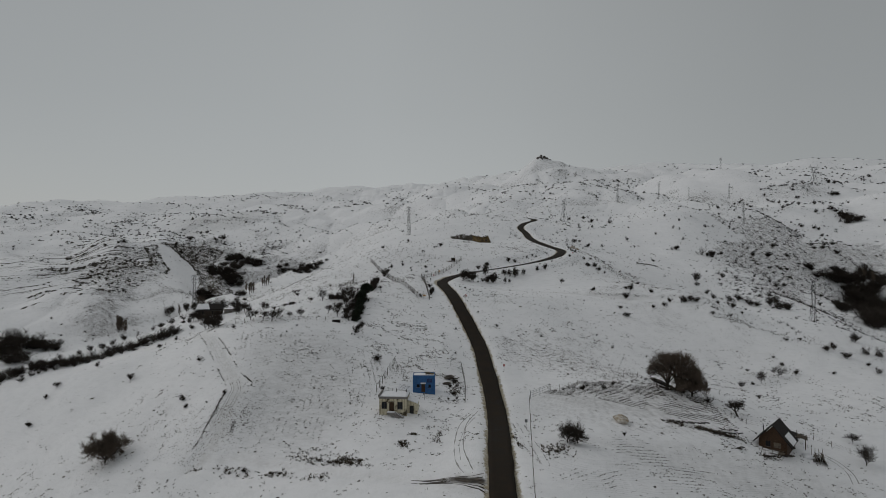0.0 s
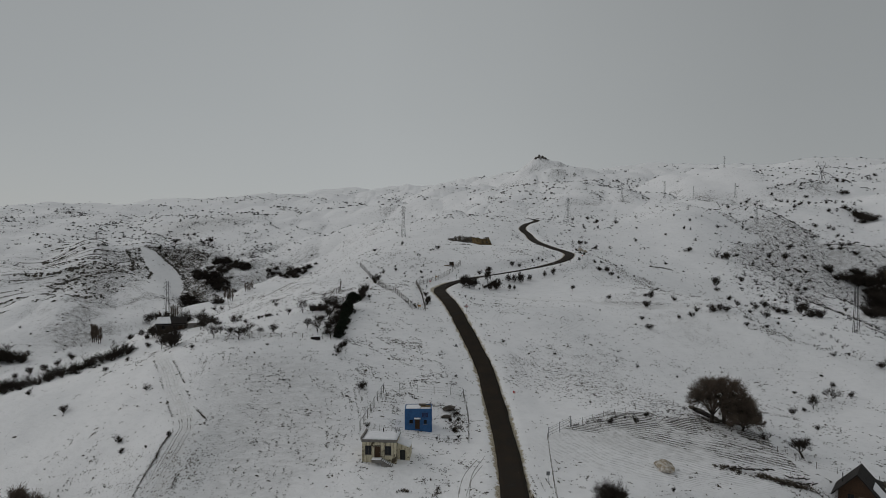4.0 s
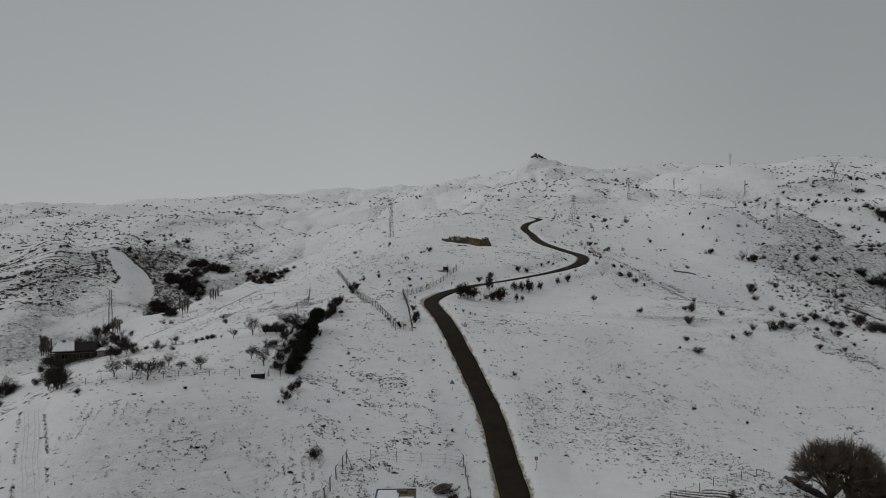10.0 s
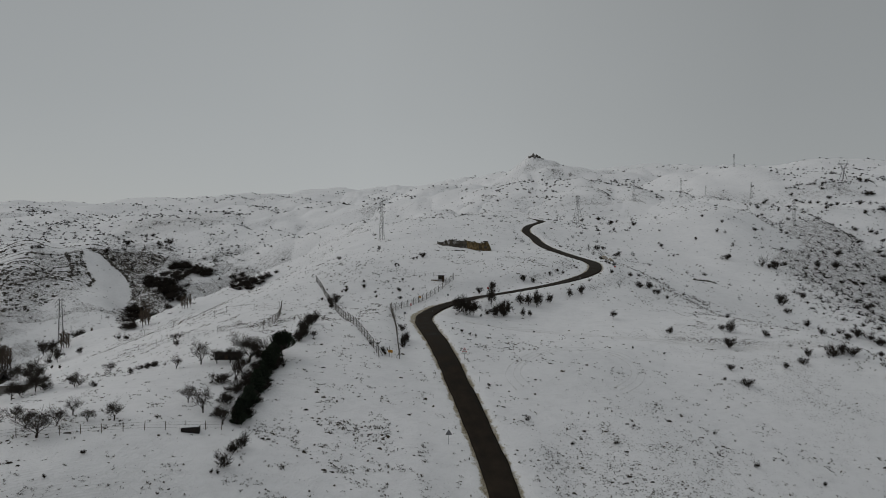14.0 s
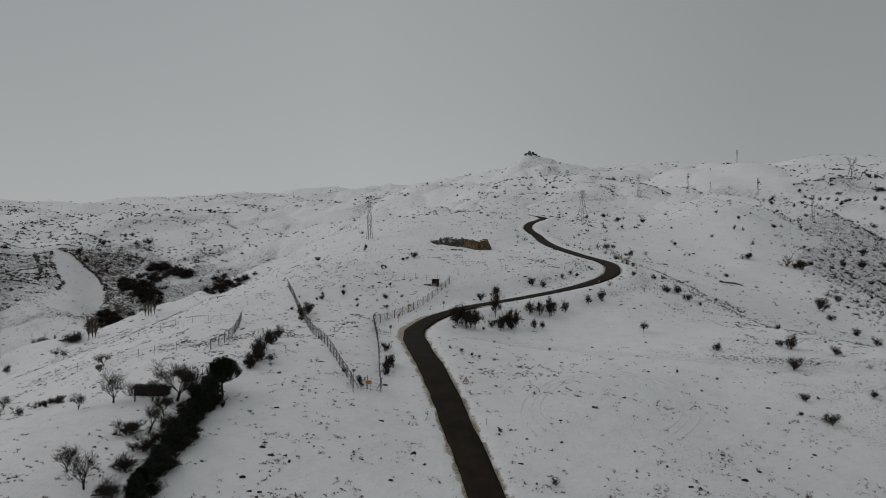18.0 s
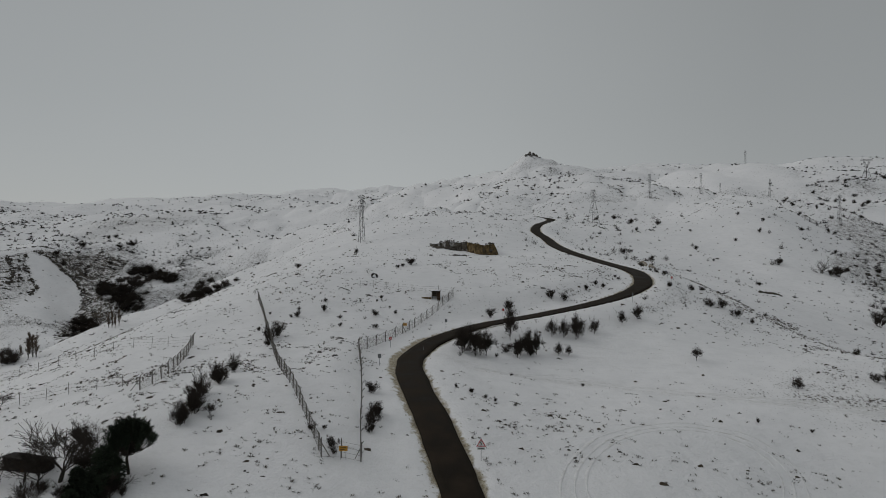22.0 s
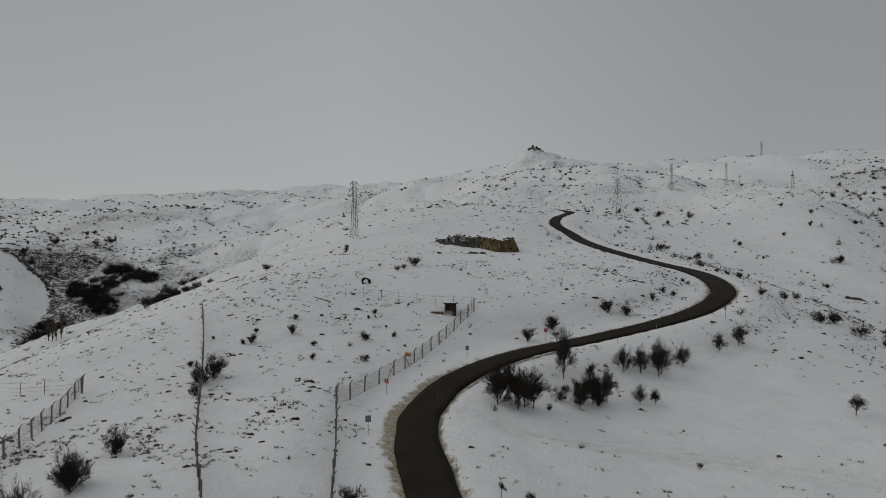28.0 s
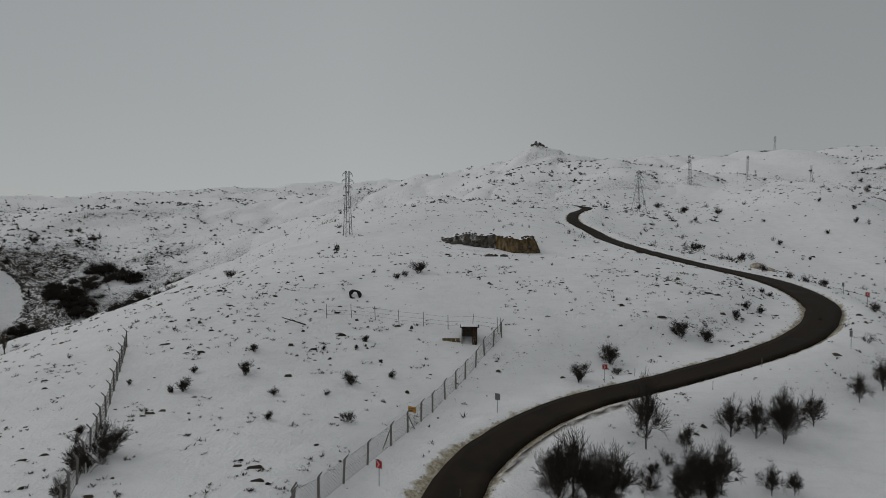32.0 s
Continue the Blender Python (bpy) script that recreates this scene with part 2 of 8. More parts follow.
def spurs(x, y):
    """Hummocky spurs with sharp feet between them, in two sizes, drawn out down the slopes."""
    wx, wy = x + 22 * lattice(x, y, 75, 23), y + 22 * lattice(x, y, 75, 24)
    a = np.abs(lattice(wx + 0.35 * wy, 0.55 * wy, 96, 25))
    b = np.abs(lattice(wx - 0.45 * wy, 0.6 * wy, 44, 26))
    return 1.6 * np.sqrt(a + 0.01) + 0.8 * np.sqrt(b + 0.01) - 1.3


def height(x, y):
    """The snow's surface, with the road's bed cut level into it."""
    x, y = np.asarray(x, float), np.asarray(y, float)
    h = raw_height(x, y)
    out = np.hypot(x - 30, (y - 260) * 0.9)
    far = ease(out, 190, 420) * ease(np.abs(x - np.interp(y, [300, 420, 560], [30, 64, 66])), 45, 130)
    far = np.maximum(far, ease(y, 590, 680))
    far = far * (1 - 0.75 * np.exp(-((x + 285) / 75) ** 2 - ((y - 610) / 110) ** 2))
    rough = ease(out, 700, 2200)
    h = h + 0.9 * lattice(x, y, 31, 8) + 0.42 * lattice(x, y, 13, 1) + 0.16 * lattice(x, y, 4.7, 2) + 0.06 * lattice(x, y, 2.2, 7)
    h = h + far * (5.0 * lattice(x, y, 83, 3) + 2.4 * lattice(x, y, 31, 4) - 3.0 * gullies(x, y) + 6.0 * spurs(x, y) + ease(y, 560, 760) * (12.0 * spurs(x * 0.55 + 900, y * 0.55) + 12.0 * lattice(x, y, 150, 27)))
    h = h + rough * (26 * lattice(x, y, 420, 5) + 12 * lattice(x, y, 170, 6))
    for line in TRACKS:
        d, n = near_line(x, y, line, 8)
        cut = 1 - ease(d, 1.2, 4.0)
        h = h - (0.6 if line is BENCH else 0.22) * cut + 0.10 * np.exp(-((d - 3.2) / 0.7) ** 2)
    d, n = near_line(x, y, ROAD_LINE, 16)
    z = np.interp(n, np.arange(len(ROAD_Z)), ROAD_Z)
    w = ease(d, 3.6, 13)
    edge = z - 0.32 + 0.45 * ease(d, 2.45, 3.5) + 0.10 * np.exp(-((d - 3.9) / 0.6) ** 2)
    return np.where(d < 13, edge * (1 - w) + h * w, h)


# the clean slab of snow on the strata hill, the stony flank beside it, the clear east slope, the stony east ravine, and the thickets in the west ravine
SLAB = [(-309, 660), (-292, 665), (-276, 664), (-262, 647), (-254, 628), (-247, 600), (-240, 575), (-262, 572), (-275, 600), (-283, 622), (-291, 638), (-300, 649)]
FLANK = [(-307, 665.5), (-283, 722), (-256, 714), (-261, 671), (-232, 637), (-217, 628), (-200, 600), (-210, 540), (-225, 549), (-249, 614), (-260, 648), (-275, 666), (-292, 667)]
OPEN_SLOPE = [(124, 661), (182, 675), (251, 641), (238, 545), (255, 521), (222, 494), (196, 455), (160, 361), (127, 336), (85, 290), (96, 411)]
EAST_STONES = [(217, 495), (268, 521), (272, 489), (248, 414), (164, 299), (155, 322), (164, 357), (203, 457)]
MASSES = [([(-261, 666), (-252, 680), (-244, 688), (-234, 688), (-213, 650), (-210, 636), (-218, 628), (-232, 636), (-247, 651)], 38), ([(-255, 705), (-250, 719), (-243, 711), (-244, 698)], 5),
          ([(-241, 704), (-237, 716), (-221, 703), (-206, 699), (-205, 690), (-218, 687), (-228, 677)], 12), ([(-245, 607), (-245.5, 624), (-231, 619), (-226, 605), (-235, 590)], 12), ([(-194, 689), (-187, 697), (-176, 699), (-172, 690)], 9)]


def inside(x, y, outline):
    """Whether points lie within an outline on the plan."""
    x, y = np.asarray(x, float), np.asarray(y, float)
    hit = np.zeros(np.shape(x), bool)
    for (ax, ay), (bx, by) in zip(outline, outline[1:] + outline[:1]):
        if ay != by:
            hit ^= ((ay > y) != (by > y)) & (x < (bx - ax) * (y - ay) / (by - ay) + ax)
    return hit


def z_at(x, y):
    return float(height(np.array([x]), np.array([y]))[0])


# ---- materials ----
class Mat:
    """A node material with short ways to add nodes."""

    def __init__(self, name, rough=0.8, metal=0.0):
        self.m = bpy.data.materials.new(name)
        self.m.use_nodes = True
        self.nt = self.m.node_tree
        self.b = self.nt.nodes["Principled BSDF"]
        self.b.inputs["Roughness"].default_value = rough
        self.b.inputs["Metallic"].default_value = metal
        self.b.inputs["Specular IOR Level"].default_value = 0.3
        self.pos = self.nt.nodes.new("ShaderNodeNewGeometry").outputs["Position"]

    def n(self, kind, **sets):
        node = self.nt.nodes.new(kind)
        for k, v in sets.items():
            if k in node.inputs:
                node.inputs[k].default_value = v
        return node

    def link(self, a, b):
        self.nt.links.new(a, b)

    def noise(self, scale, detail=4.0, rough=0.55, vec=None):
        t = self.n("ShaderNodeTexNoise", Scale=scale, Detail=detail, Roughness=rough)
        self.link(vec or self.pos, t.inputs["Vector"])
        return t.outputs[0]

    def span(self, v, a, b, c=0.0, d=1.0):
        r = self.n("ShaderNodeMapRange")
        for k, q in zip(("From Min", "From Max", "To Min", "To Max"), (a, b, c, d)):
            r.inputs[k].default_value = q
        self.link(v, r.inputs[0])
        return r.outputs[0]

    def math(self, op, a, b):
        r = self.n("ShaderNodeMath")
        r.operation = op
        for i, q in enumerate((a, b)):
            if isinstance(q, (int, float)):
                r.inputs[i].default_value = q
            else:
                self.link(q, r.inputs[i])
        return r.outputs[0]

    def mix(self, f, a, b):
        r = self.n("ShaderNodeMixRGB")
        for i, q in enumerate((f, a, b)):
            if isinstance(q, (int, float)):
                r.inputs[i].default_value = q
            elif isinstance(q, tuple):
                r.inputs[i].default_value = (*q, 1)
            else:
                self.link(q, r.inputs[i])
        return r.outputs[0]

    def colour(self, c):
        if isinstance(c, tuple):
            self.b.inputs["Base Color"].default_value = (*c, 1)
        else:
            self.link(c, self.b.inputs["Base Color"])

    def bump(self, v, strength=0.3, dist=0.05):
        r = self.n("ShaderNodeBump", Strength=strength, Distance=dist)
        self.link(v, r.inputs["Height"])
        self.link(r.outputs[0], self.b.inputs["Normal"])


def snow_material():
    k = Mat("snowy_ground", 0.75)

    def attr(name):
        n = k.n("ShaderNodeAttribute")
        n.attribute_name = name
        return n.outputs["Fac"]

    fine, mid, wide = k.noise(2.7, 6, 0.70), k.noise(0.28, 6, 0.66), k.noise(0.035, 4, 0.55)
    snow = k.mix(k.span(wide, 0.35, 0.65), (0.835, 0.833, 0.845), (0.78, 0.782, 0.795))
    # grey blotches put the soft shading of the snow's ruffles into its colour
    snow = k.mix(k.span(mid, 0.46, 0.66, 0, 0.13), snow, (0.56, 0.565, 0.58))
    streak = k.n("ShaderNodeMapping")
    streak.inputs["Scale"].default_value = (0.35, 0.35, 2.6)
    k.link(k.pos, streak.inputs[0])
    drift = k.noise(1.0, 7, 0.72, streak.outputs[0])
    # shade of the contour steps, mixed into the colour where the bump sinks
    snow = k.mix(k.span(drift, 0.50, 0.66, 0, 0.14), snow, (0.47, 0.47, 0.47))
    snow = k.mix(k.math("MULTIPLY", attr("grey"), k.span(drift, 0.36, 0.58, 0.2, 0.85)), snow, (0.36, 0.355, 0.345))
    soil = k.mix(k.span(k.noise(0.9, 4), 0.4, 0.65), (0.034, 0.029, 0.024), (0.10, 0.082, 0.062))
    # bare earth and dead grass show through where the snow lies thin
    thin = k.math("ADD", k.math("MULTIPLY", fine, 0.78), k.math("MULTIPLY", mid, 0.22))
    cut = k.math("SUBTRACT", 0.735, k.math("MULTIPLY", attr("bare"), 0.225))
    mask = k.span(k.math("SUBTRACT", thin, cut), 0.0, 0.035)
    c = k.mix(mask, snow, soil)
    # stones and dry brush on the steep lee slopes of the hills
    coarse = k.math("ADD", k.math("MULTIPLY", k.noise(0.62, 5, 0.8), 0.72), k.math("MULTIPLY", k.noise(0.14, 4, 0.6), 0.28))
    cut = k.math("SUBTRACT", 0.735, k.math("MULTIPLY", attr("rubble"), 0.225))
    c = k.mix(k.span(k.math("SUBTRACT", coarse, cut), 0.0, 0.02), c, soil)
    # rock bands on the west hillside
    sep = k.n("ShaderNodeSeparateXYZ")
    k.link(k.pos, sep.inputs[0])
    warp = k.noise(0.045, 5, 0.6)
    past = k.math("MAXIMUM", k.math("SUBTRACT", -272.0, sep.outputs["X"]), 3.0)
    bed = k.math("ADD", k.math("MULTIPLY", k.math("LOGARITHM", past, 2.71828), 50.0), sep.outputs["Y"])
    bed = k.math("ADD", bed, k.math("MULTIPLY", warp, 7.0))
    strike = k.math("ADD", k.math("MULTIPLY", sep.outputs["Y"], 0.8), k.math("MULTIPLY", sep.outputs["X"], 0.6))

    def beds(fine, long, lo, hi):
        v = k.n("ShaderNodeCombineXYZ")
        k.link(k.math("MULTIPLY", bed, fine), v.inputs[0])
        k.link(k.math("MULTIPLY", strike, long), v.inputs[1])
        return k.span(k.noise(1.0, 4, 0.62, v.outputs[0]), lo, hi)

    lay = k.math("MULTIPLY", k.math("MAXIMUM", beds(0.22, 0.016, 0.57, 0.60), beds(0.62, 0.03, 0.60, 0.63)), k.span(k.noise(0.5, 5, 0.75), 0.42, 0.50))
    c = k.mix(k.math("MULTIPLY", lay, attr("strata")), c, soil)
    # plough lines in the fields
    w = k.n("ShaderNodeTexWave", Scale=0.55, Distortion=3.0, Detail=2.0)
    w.inputs["Detail Scale"].default_value = 0.12
    m = k.n("ShaderNodeMapping")
    m.inputs["Rotation"].default_value = (0, 0, radians(62))
    k.link(k.pos, m.inputs[0])
    k.link(m.outputs[0], w.inputs["Vector"])
    rows = k.math("MULTIPLY", k.math("MULTIPLY", k.span(w.outputs["Fac"], 0.55, 0.8), k.span(k.noise(0.55, 5, 0.7), 0.40, 0.58)), attr("plough"))
    c = k.mix(rows, c, soil)
    # worn tracks and the dirty roadside
    worn = k.math("MULTIPLY", attr("worn"), k.span(k.noise(0.8, 5, 0.65), 0.38, 0.62, 0.1, 1.0))
    c = k.mix(k.math("MULTIPLY", worn, 0.7), c, (0.33, 0.30, 0.26))
    c = k.mix(k.span(attr("worn"), 0.65, 1.0), c, soil)
    dirt = k.mix(k.span(k.noise(2.6, 5, 0.7), 0.38, 0.64), (0.52, 0.47, 0.37), (0.21, 0.17, 0.105))
    edge = k.span(k.math("ADD", attr("slush"), k.span(k.noise(0.7, 5, 0.65), 0.3, 0.7, -0.35, 0.35)), 0.42, 0.72)
    c = k.mix(edge, c, dirt)
    k.colour(c)
    h = k.math("ADD", k.noise(3.0, 4), k.math("ADD", k.math("MULTIPLY", mid, 2.0), k.math("MULTIPLY", k.math("MULTIPLY", k.noise(0.9, 3, 0.6), k.span(wide, 0.35, 0.65, 0.2, 1.0)), 2.2)))
    h = k.math("ADD", h, k.math("MULTIPLY", rows, -1.2))
    h = k.math("ADD", h, k.math("MULTIPLY", drift, -2.4))
    k.bump(h, 0.55, 0.24)
    return k.m


def asphalt_material():
    k = Mat("wet_asphalt", 0.8)
    k.b.inputs["Specular IOR Level"].default_value = 0.06
    grain, patch = k.noise(9.0, 4), k.noise(0.3, 5, 0.6)
    c = k.mix(k.span(patch, 0.35, 0.7), (0.015, 0.0115, 0.0085), (0.034, 0.0262, 0.019))
    c = k.mix(k.span(grain, 0.55, 0.75, 0, 0.4), c, (0.046, 0.039, 0.031))
    k.colour(c)
    k.link(k.span(patch, 0.3, 0.7, 0.62, 0.9), k.b.inputs["Roughness"])
    k.bump(grain, 0.3, 0.02)
    return k.m


SNOW, ASPHALT = snow_material(), asphalt_material()


def simple(name, c1, c2, scale, rough=0.8, metal=0.0, bump=0.2, fine=None, wear_or_shade=None):
    k = Mat(name, rough, metal)
    tc = k.n("ShaderNodeTexCoord").outputs["Object"]
    a = k.noise(scale, 5, 0.6, tc)
    c = k.mix(k.span(a, 0.35, 0.68), c1, c2)
    if wear_or_shade:
        c = k.mix(k.span(k.noise(scale * 0.37, 6, 0.7, tc), 0.52, 0.68), c, wear_or_shade)
    k.colour(c)
    b = k.noise(fine or scale * 5, 4, 0.6, tc)
    k.bump(b, bump, 0.03)
    k.link(k.span(b, 0.3, 0.7, max(0, rough - 0.12), min(1, rough + 0.1)), k.b.inputs["Roughness"])
    return k.m


def bark_material(name, dark, light):
    k = Mat(name, 0.9)
    rnd = k.n("ShaderNodeObjectInfo").outputs["Random"]
    a = k.noise(4.0, 4)
    c = k.mix(k.span(a, 0.35, 0.7), dark, light)
    k.colour(k.mix(k.math("MULTIPLY", rnd, 0.45), c, tuple(0.55 * v for v in light)))
    k.bump(k.noise(14.0, 3), 0.4, 0.02)
    return k.m


def tuft_material(name, dark, light):
    k = Mat(name, 0.95)
    isl = k.nt.nodes.new("ShaderNodeNewGeometry").outputs["Random Per Island"]
    k.colour(k.mix(isl, dark, light))
    return k.m


BARK = bark_material("dark_bark", (0.022, 0.018, 0.015), (0.055, 0.045, 0.037))
TWIG = bark_material("bare_twigs", (0.017, 0.0135, 0.011), (0.052, 0.040, 0.031))
NEEDLE = tuft_material("dark_needles", (0.010, 0.017, 0.010), (0.028, 0.038, 0.022))
TUFT = tuft_material("dead_grass", (0.024, 0.020, 0.017), (0.12, 0.098, 0.07))
SCRUB = tuft_material("far_scrub_twigs", (0.015, 0.013, 0.0115), (0.045, 0.037, 0.031))
CONCRETE = simple("weathered_concrete", (0.22, 0.21, 0.195), (0.14, 0.132, 0.122), 3.0, 0.9, wear_or_shade=(0.12, 0.11, 0.10))
BLUE = simple("blue_paint", (0.022, 0.085, 0.225), (0.032, 0.115, 0.275), 1.2, 0.55, bump=0.1, wear_or_shade=(0.020, 0.068, 0.17))
WOOD = simple("brown_wood", (0.062, 0.032, 0.015), (0.034, 0.019, 0.011), 3.5, 0.8, wear_or_shade=(0.020, 0.013, 0.009))
OLD_WOOD = simple("grey_weathered_wood", (0.15, 0.125, 0.095), (0.075, 0.062, 0.05), 5.0, 0.9, wear_or_shade=(0.045, 0.036, 0.028))
DARK_ROOF = simple("dark_roof_sheet", (0.011, 0.009, 0.008), (0.022, 0.018, 0.016), 2.0, 0.95)
STEEL = simple("galvanised_steel", (0.26, 0.27, 0.28), (0.17, 0.175, 0.18), 2.5, 0.55, 0.6, 0.1)
PYLON_STEEL = simple("dull_tower_steel", (0.052, 0.052, 0.052), (0.03, 0.03, 0.03), 1.5, 0.75, 0.1, 0.1)
WIRE = simple("rusty_wire", (0.11, 0.095, 0.08), (0.07, 0.06, 0.05), 3.0, 0.8, 0.3, 0.05)
CAP = simple("snow_cap", (0.78, 0.78, 0.80), (0.68, 0.69, 0.71), 1.3, 0.75, bump=0.3)
WILLOW = bark_material("willow_twigs", (0.068, 0.051, 0.040), (0.155, 0.12, 0.092))
SNOWY_ROCK = simple("snow_dusted_rock", (0.075, 0.064, 0.05), (0.035, 0.031, 0.026), 1.1, 0.95, bump=0.6, wear_or_shade=(0.58, 0.58, 0.585))
HEAP = simple("snowy_earth_heap", (0.24, 0.185, 0.115), (0.58, 0.56, 0.53), 1.3, 0.9, bump=0.6, wear_or_shade=(0.13, 0.095, 0.055))
FAINT = simple("trampled_snow", (0.66, 0.66, 0.665), (0.78, 0.78, 0.79), 1.2, 0.85, bump=0.5, wear_or_shade=(0.56, 0.55, 0.535))
MUD = simple("wet_mud", (0.030, 0.024, 0.019), (0.060, 0.048, 0.037), 1.5, 0.7, bump=0.6, wear_or_shade=(0.12, 0.10, 0.08))
RUT = simple("muddy_rut", (0.24, 0.23, 0.215), (0.46, 0.455, 0.445), 0.9, 0.9, bump=0.5, wear_or_shade=(0.11, 0.10, 0.09))
# the dark patches put the shade of the cutting's crevices into the earth colour
EARTH = simple("yellow_earth", (0.19, 0.133, 0.062), (0.075, 0.055, 0.031), 1.1, 0.95, bump=0.6, wear_or_shade=(0.045, 0.036, 0.025))
ROCK = simple("dark_rock", (0.085, 0.075, 0.063), (0.04, 0.036, 0.031), 1.1, 0.95, bump=0.6, wear_or_shade=(0.13, 0.115, 0.09))
RED = simple("sign_red", (0.42, 0.022, 0.02), (0.34, 0.02, 0.02), 4.0, 0.5, bump=0.03)
WHITE = simple("sign_white", (0.70, 0.70, 0.69), (0.58, 0.58, 0.57), 4.0, 0.5, bump=0.03)
YELLOW = simple("sign_yellow", (0.52, 0.27, 0.03), (0.40, 0.20, 0.03), 4.0, 0.6, bump=0.05)
BLACK = simple("black_marks", (0.015, 0.015, 0.016), (0.025, 0.025, 0.025), 4.0, 0.6, bump=0.03)
PLATE = simple("grey_sign_back", (0.22, 0.225, 0.23), (0.15, 0.155, 0.16), 4.0, 0.6, 0.4, 0.05)


def plaster_material():
    """Old cream plaster with damp streaks that run down, and dark patches where it has fallen off."""
    k = Mat("stained_plaster", 0.9)
    tc = k.n("ShaderNodeTexCoord").outputs["Object"]
    m = k.n("ShaderNodeMapping")
    m.inputs["Scale"].default_value = (3.0, 3.0, 0.35)
    k.link(tc, m.inputs[0])
    streak, patch = k.noise(1.0, 5, 0.65, m.outputs[0]), k.noise(0.55, 6, 0.7, tc)
    c = k.mix(k.span(k.noise(2.5, 4, 0.6, tc), 0.35, 0.65), (0.62, 0.57, 0.43), (0.47, 0.42, 0.30))
    c = k.mix(k.span(streak, 0.50, 0.66, 0, 0.75), c, (0.13, 0.105, 0.06))
    c = k.mix(k.span(patch, 0.53, 0.58), c, (0.075, 0.06, 0.038))
    k.colour(c)
    k.bump(k.noise(7.0, 5, 0.65, tc), 0.4, 0.03)
    return k.m


PLASTER = plaster_material()


def glass_material():
    k = Mat("dark_window_glass", 0.2)
    k.colour((0.012, 0.014, 0.017))
    k.b.inputs["Specular IOR Level"].default_value = 0.25
    return k.m


GLASS = glass_material()
CLOD = tuft_material("dark_clods", (0.022, 0.018, 0.015), (0.085, 0.068, 0.05))
SLUSH = tuft_material("dirty_slush", (0.25, 0.215, 0.16), (0.62, 0.60, 0.55))

# ---- building kit ----
def part(name, bm, material, parent, label=""):
    """Links a bmesh as one mesh object under a thing or a part."""
    me = bpy.data.meshes.new(name)
    bm.to_mesh(me)
    bm.free()
    me.materials.append(material)
    ob = new(name, me)
    ob.parent = parent
    if label:
        ob["label"] = label
    return ob


def shared(name, me, parent, m):
    ob = new(name, me)
    ob.parent = parent
    ob.matrix_local = m
    return ob


def thing(name, x, y, z, turn, label, category, group="", kind=""):
    ob = new(name)
    ob.matrix_world = pose(x, y, z, 0, 0, turn)
    return tagged(ob, label, category, group, kind)


def box(x0, x1, y0, y1, z0, z1, bevel=0.0, bm=None):
    own = bm is None
    bm = bm or bmesh.new()
    m = Matrix.Translation(((x0 + x1) / 2, (y0 + y1) / 2, (z0 + z1) / 2)) @ Matrix.Diagonal((x1 - x0, y1 - y0, z1 - z0, 1))
    r = bmesh.ops.create_cube(bm, size=1, matrix=m)
    if bevel and own:
        bmesh.ops.bevel(bm, geom=bm.edges[:], offset=bevel, segments=2, affect="EDGES")
    return bm


def bar(bm, a, b, ra, rb=None, sides=4):
    """A tapered bar from a to b, open at its ends, for slim members and branches."""
    a, b = Vector(a), Vector(b)
    rb = ra if rb is None else rb
    d = (b - a)
    if d.length < 1e-5:
        return
    d.normalize()
    u = d.orthogonal().normalized()
    v = d.cross(u)
    rings = []
    for p, r in ((a, ra), (b, rb)):
        rings.append([bm.verts.new(p + (u * math.cos(2 * math.pi * k / sides) + v * math.sin(2 * math.pi * k / sides)) * r) for k in range(sides)])
    for k in range(sides):
        bm.faces.new((rings[0][k], rings[0][(k + 1) % sides], rings[1][(k + 1) % sides], rings[1][k]))
    if sides > 3:
        bm.faces.new(rings[1])
        bm.faces.new(rings[0][::-1])


def prism(bm, profile, y0, y1):
    """A closed outline in x and z, drawn out along y."""
    a = [bm.verts.new((x, y0, z)) for x, z in profile]
    b = [bm.verts.new((x, y1, z)) for x, z in profile]
    n = len(profile)
    bm.faces.new(a)
    bm.faces.new(b[::-1])
    for k in range(n):
        bm.faces.new((a[k], b[k], b[(k + 1) % n], a[(k + 1) % n]))
    bmesh.ops.recalc_face_normals(bm, faces=bm.faces)


def lumpy_slab(x0, x1, y0, y1, z, thick, seed, nx=10, ny=8, rise=0.05):
    """A soft slab of lying snow with rounded, uneven edges."""
    rng = random.Random(seed)
    bm = bmesh.new()
    g = [[None] * (ny + 1) for _ in range(nx + 1)]
    for i in range(nx + 1):
        for j in range(ny + 1):
            u, v = i / nx, j / ny
            rim = min(u, 1 - u, v, 1 - v)
            e = min(1, rim * 8)
            g[i][j] = bm.verts.new((x0 + (x1 - x0) * u, y0 + (y1 - y0) * v, z + thick * (0.35 + 0.65 * math.sqrt(e)) + rng.uniform(-rise, rise) * e))
    for i in range(nx):
        for j in range(ny):
            bm.faces.new((g[i][j], g[i + 1][j], g[i + 1][j + 1], g[i][j + 1])).smooth = True
    rimv = [g[i][0] for i in range(nx)] + [g[nx][j] for j in range(ny)] + [g[i][ny] for i in range(nx, 0, -1)] + [g[0][j] for j in range(ny, 0, -1)]
    low = [bm.verts.new((v.co.x, v.co.y, z)) for v in rimv]
    for k in range(len(rimv)):
        bm.faces.new((rimv[k], low[k], low[(k + 1) % len(low)], rimv[(k + 1) % len(rimv)]))
    return bm


def mesh_of(name, bm, material):
    me = bpy.data.meshes.new(name)
    bm.to_mesh(me)
    bm.free()
    me.materials.append(material)
    return me


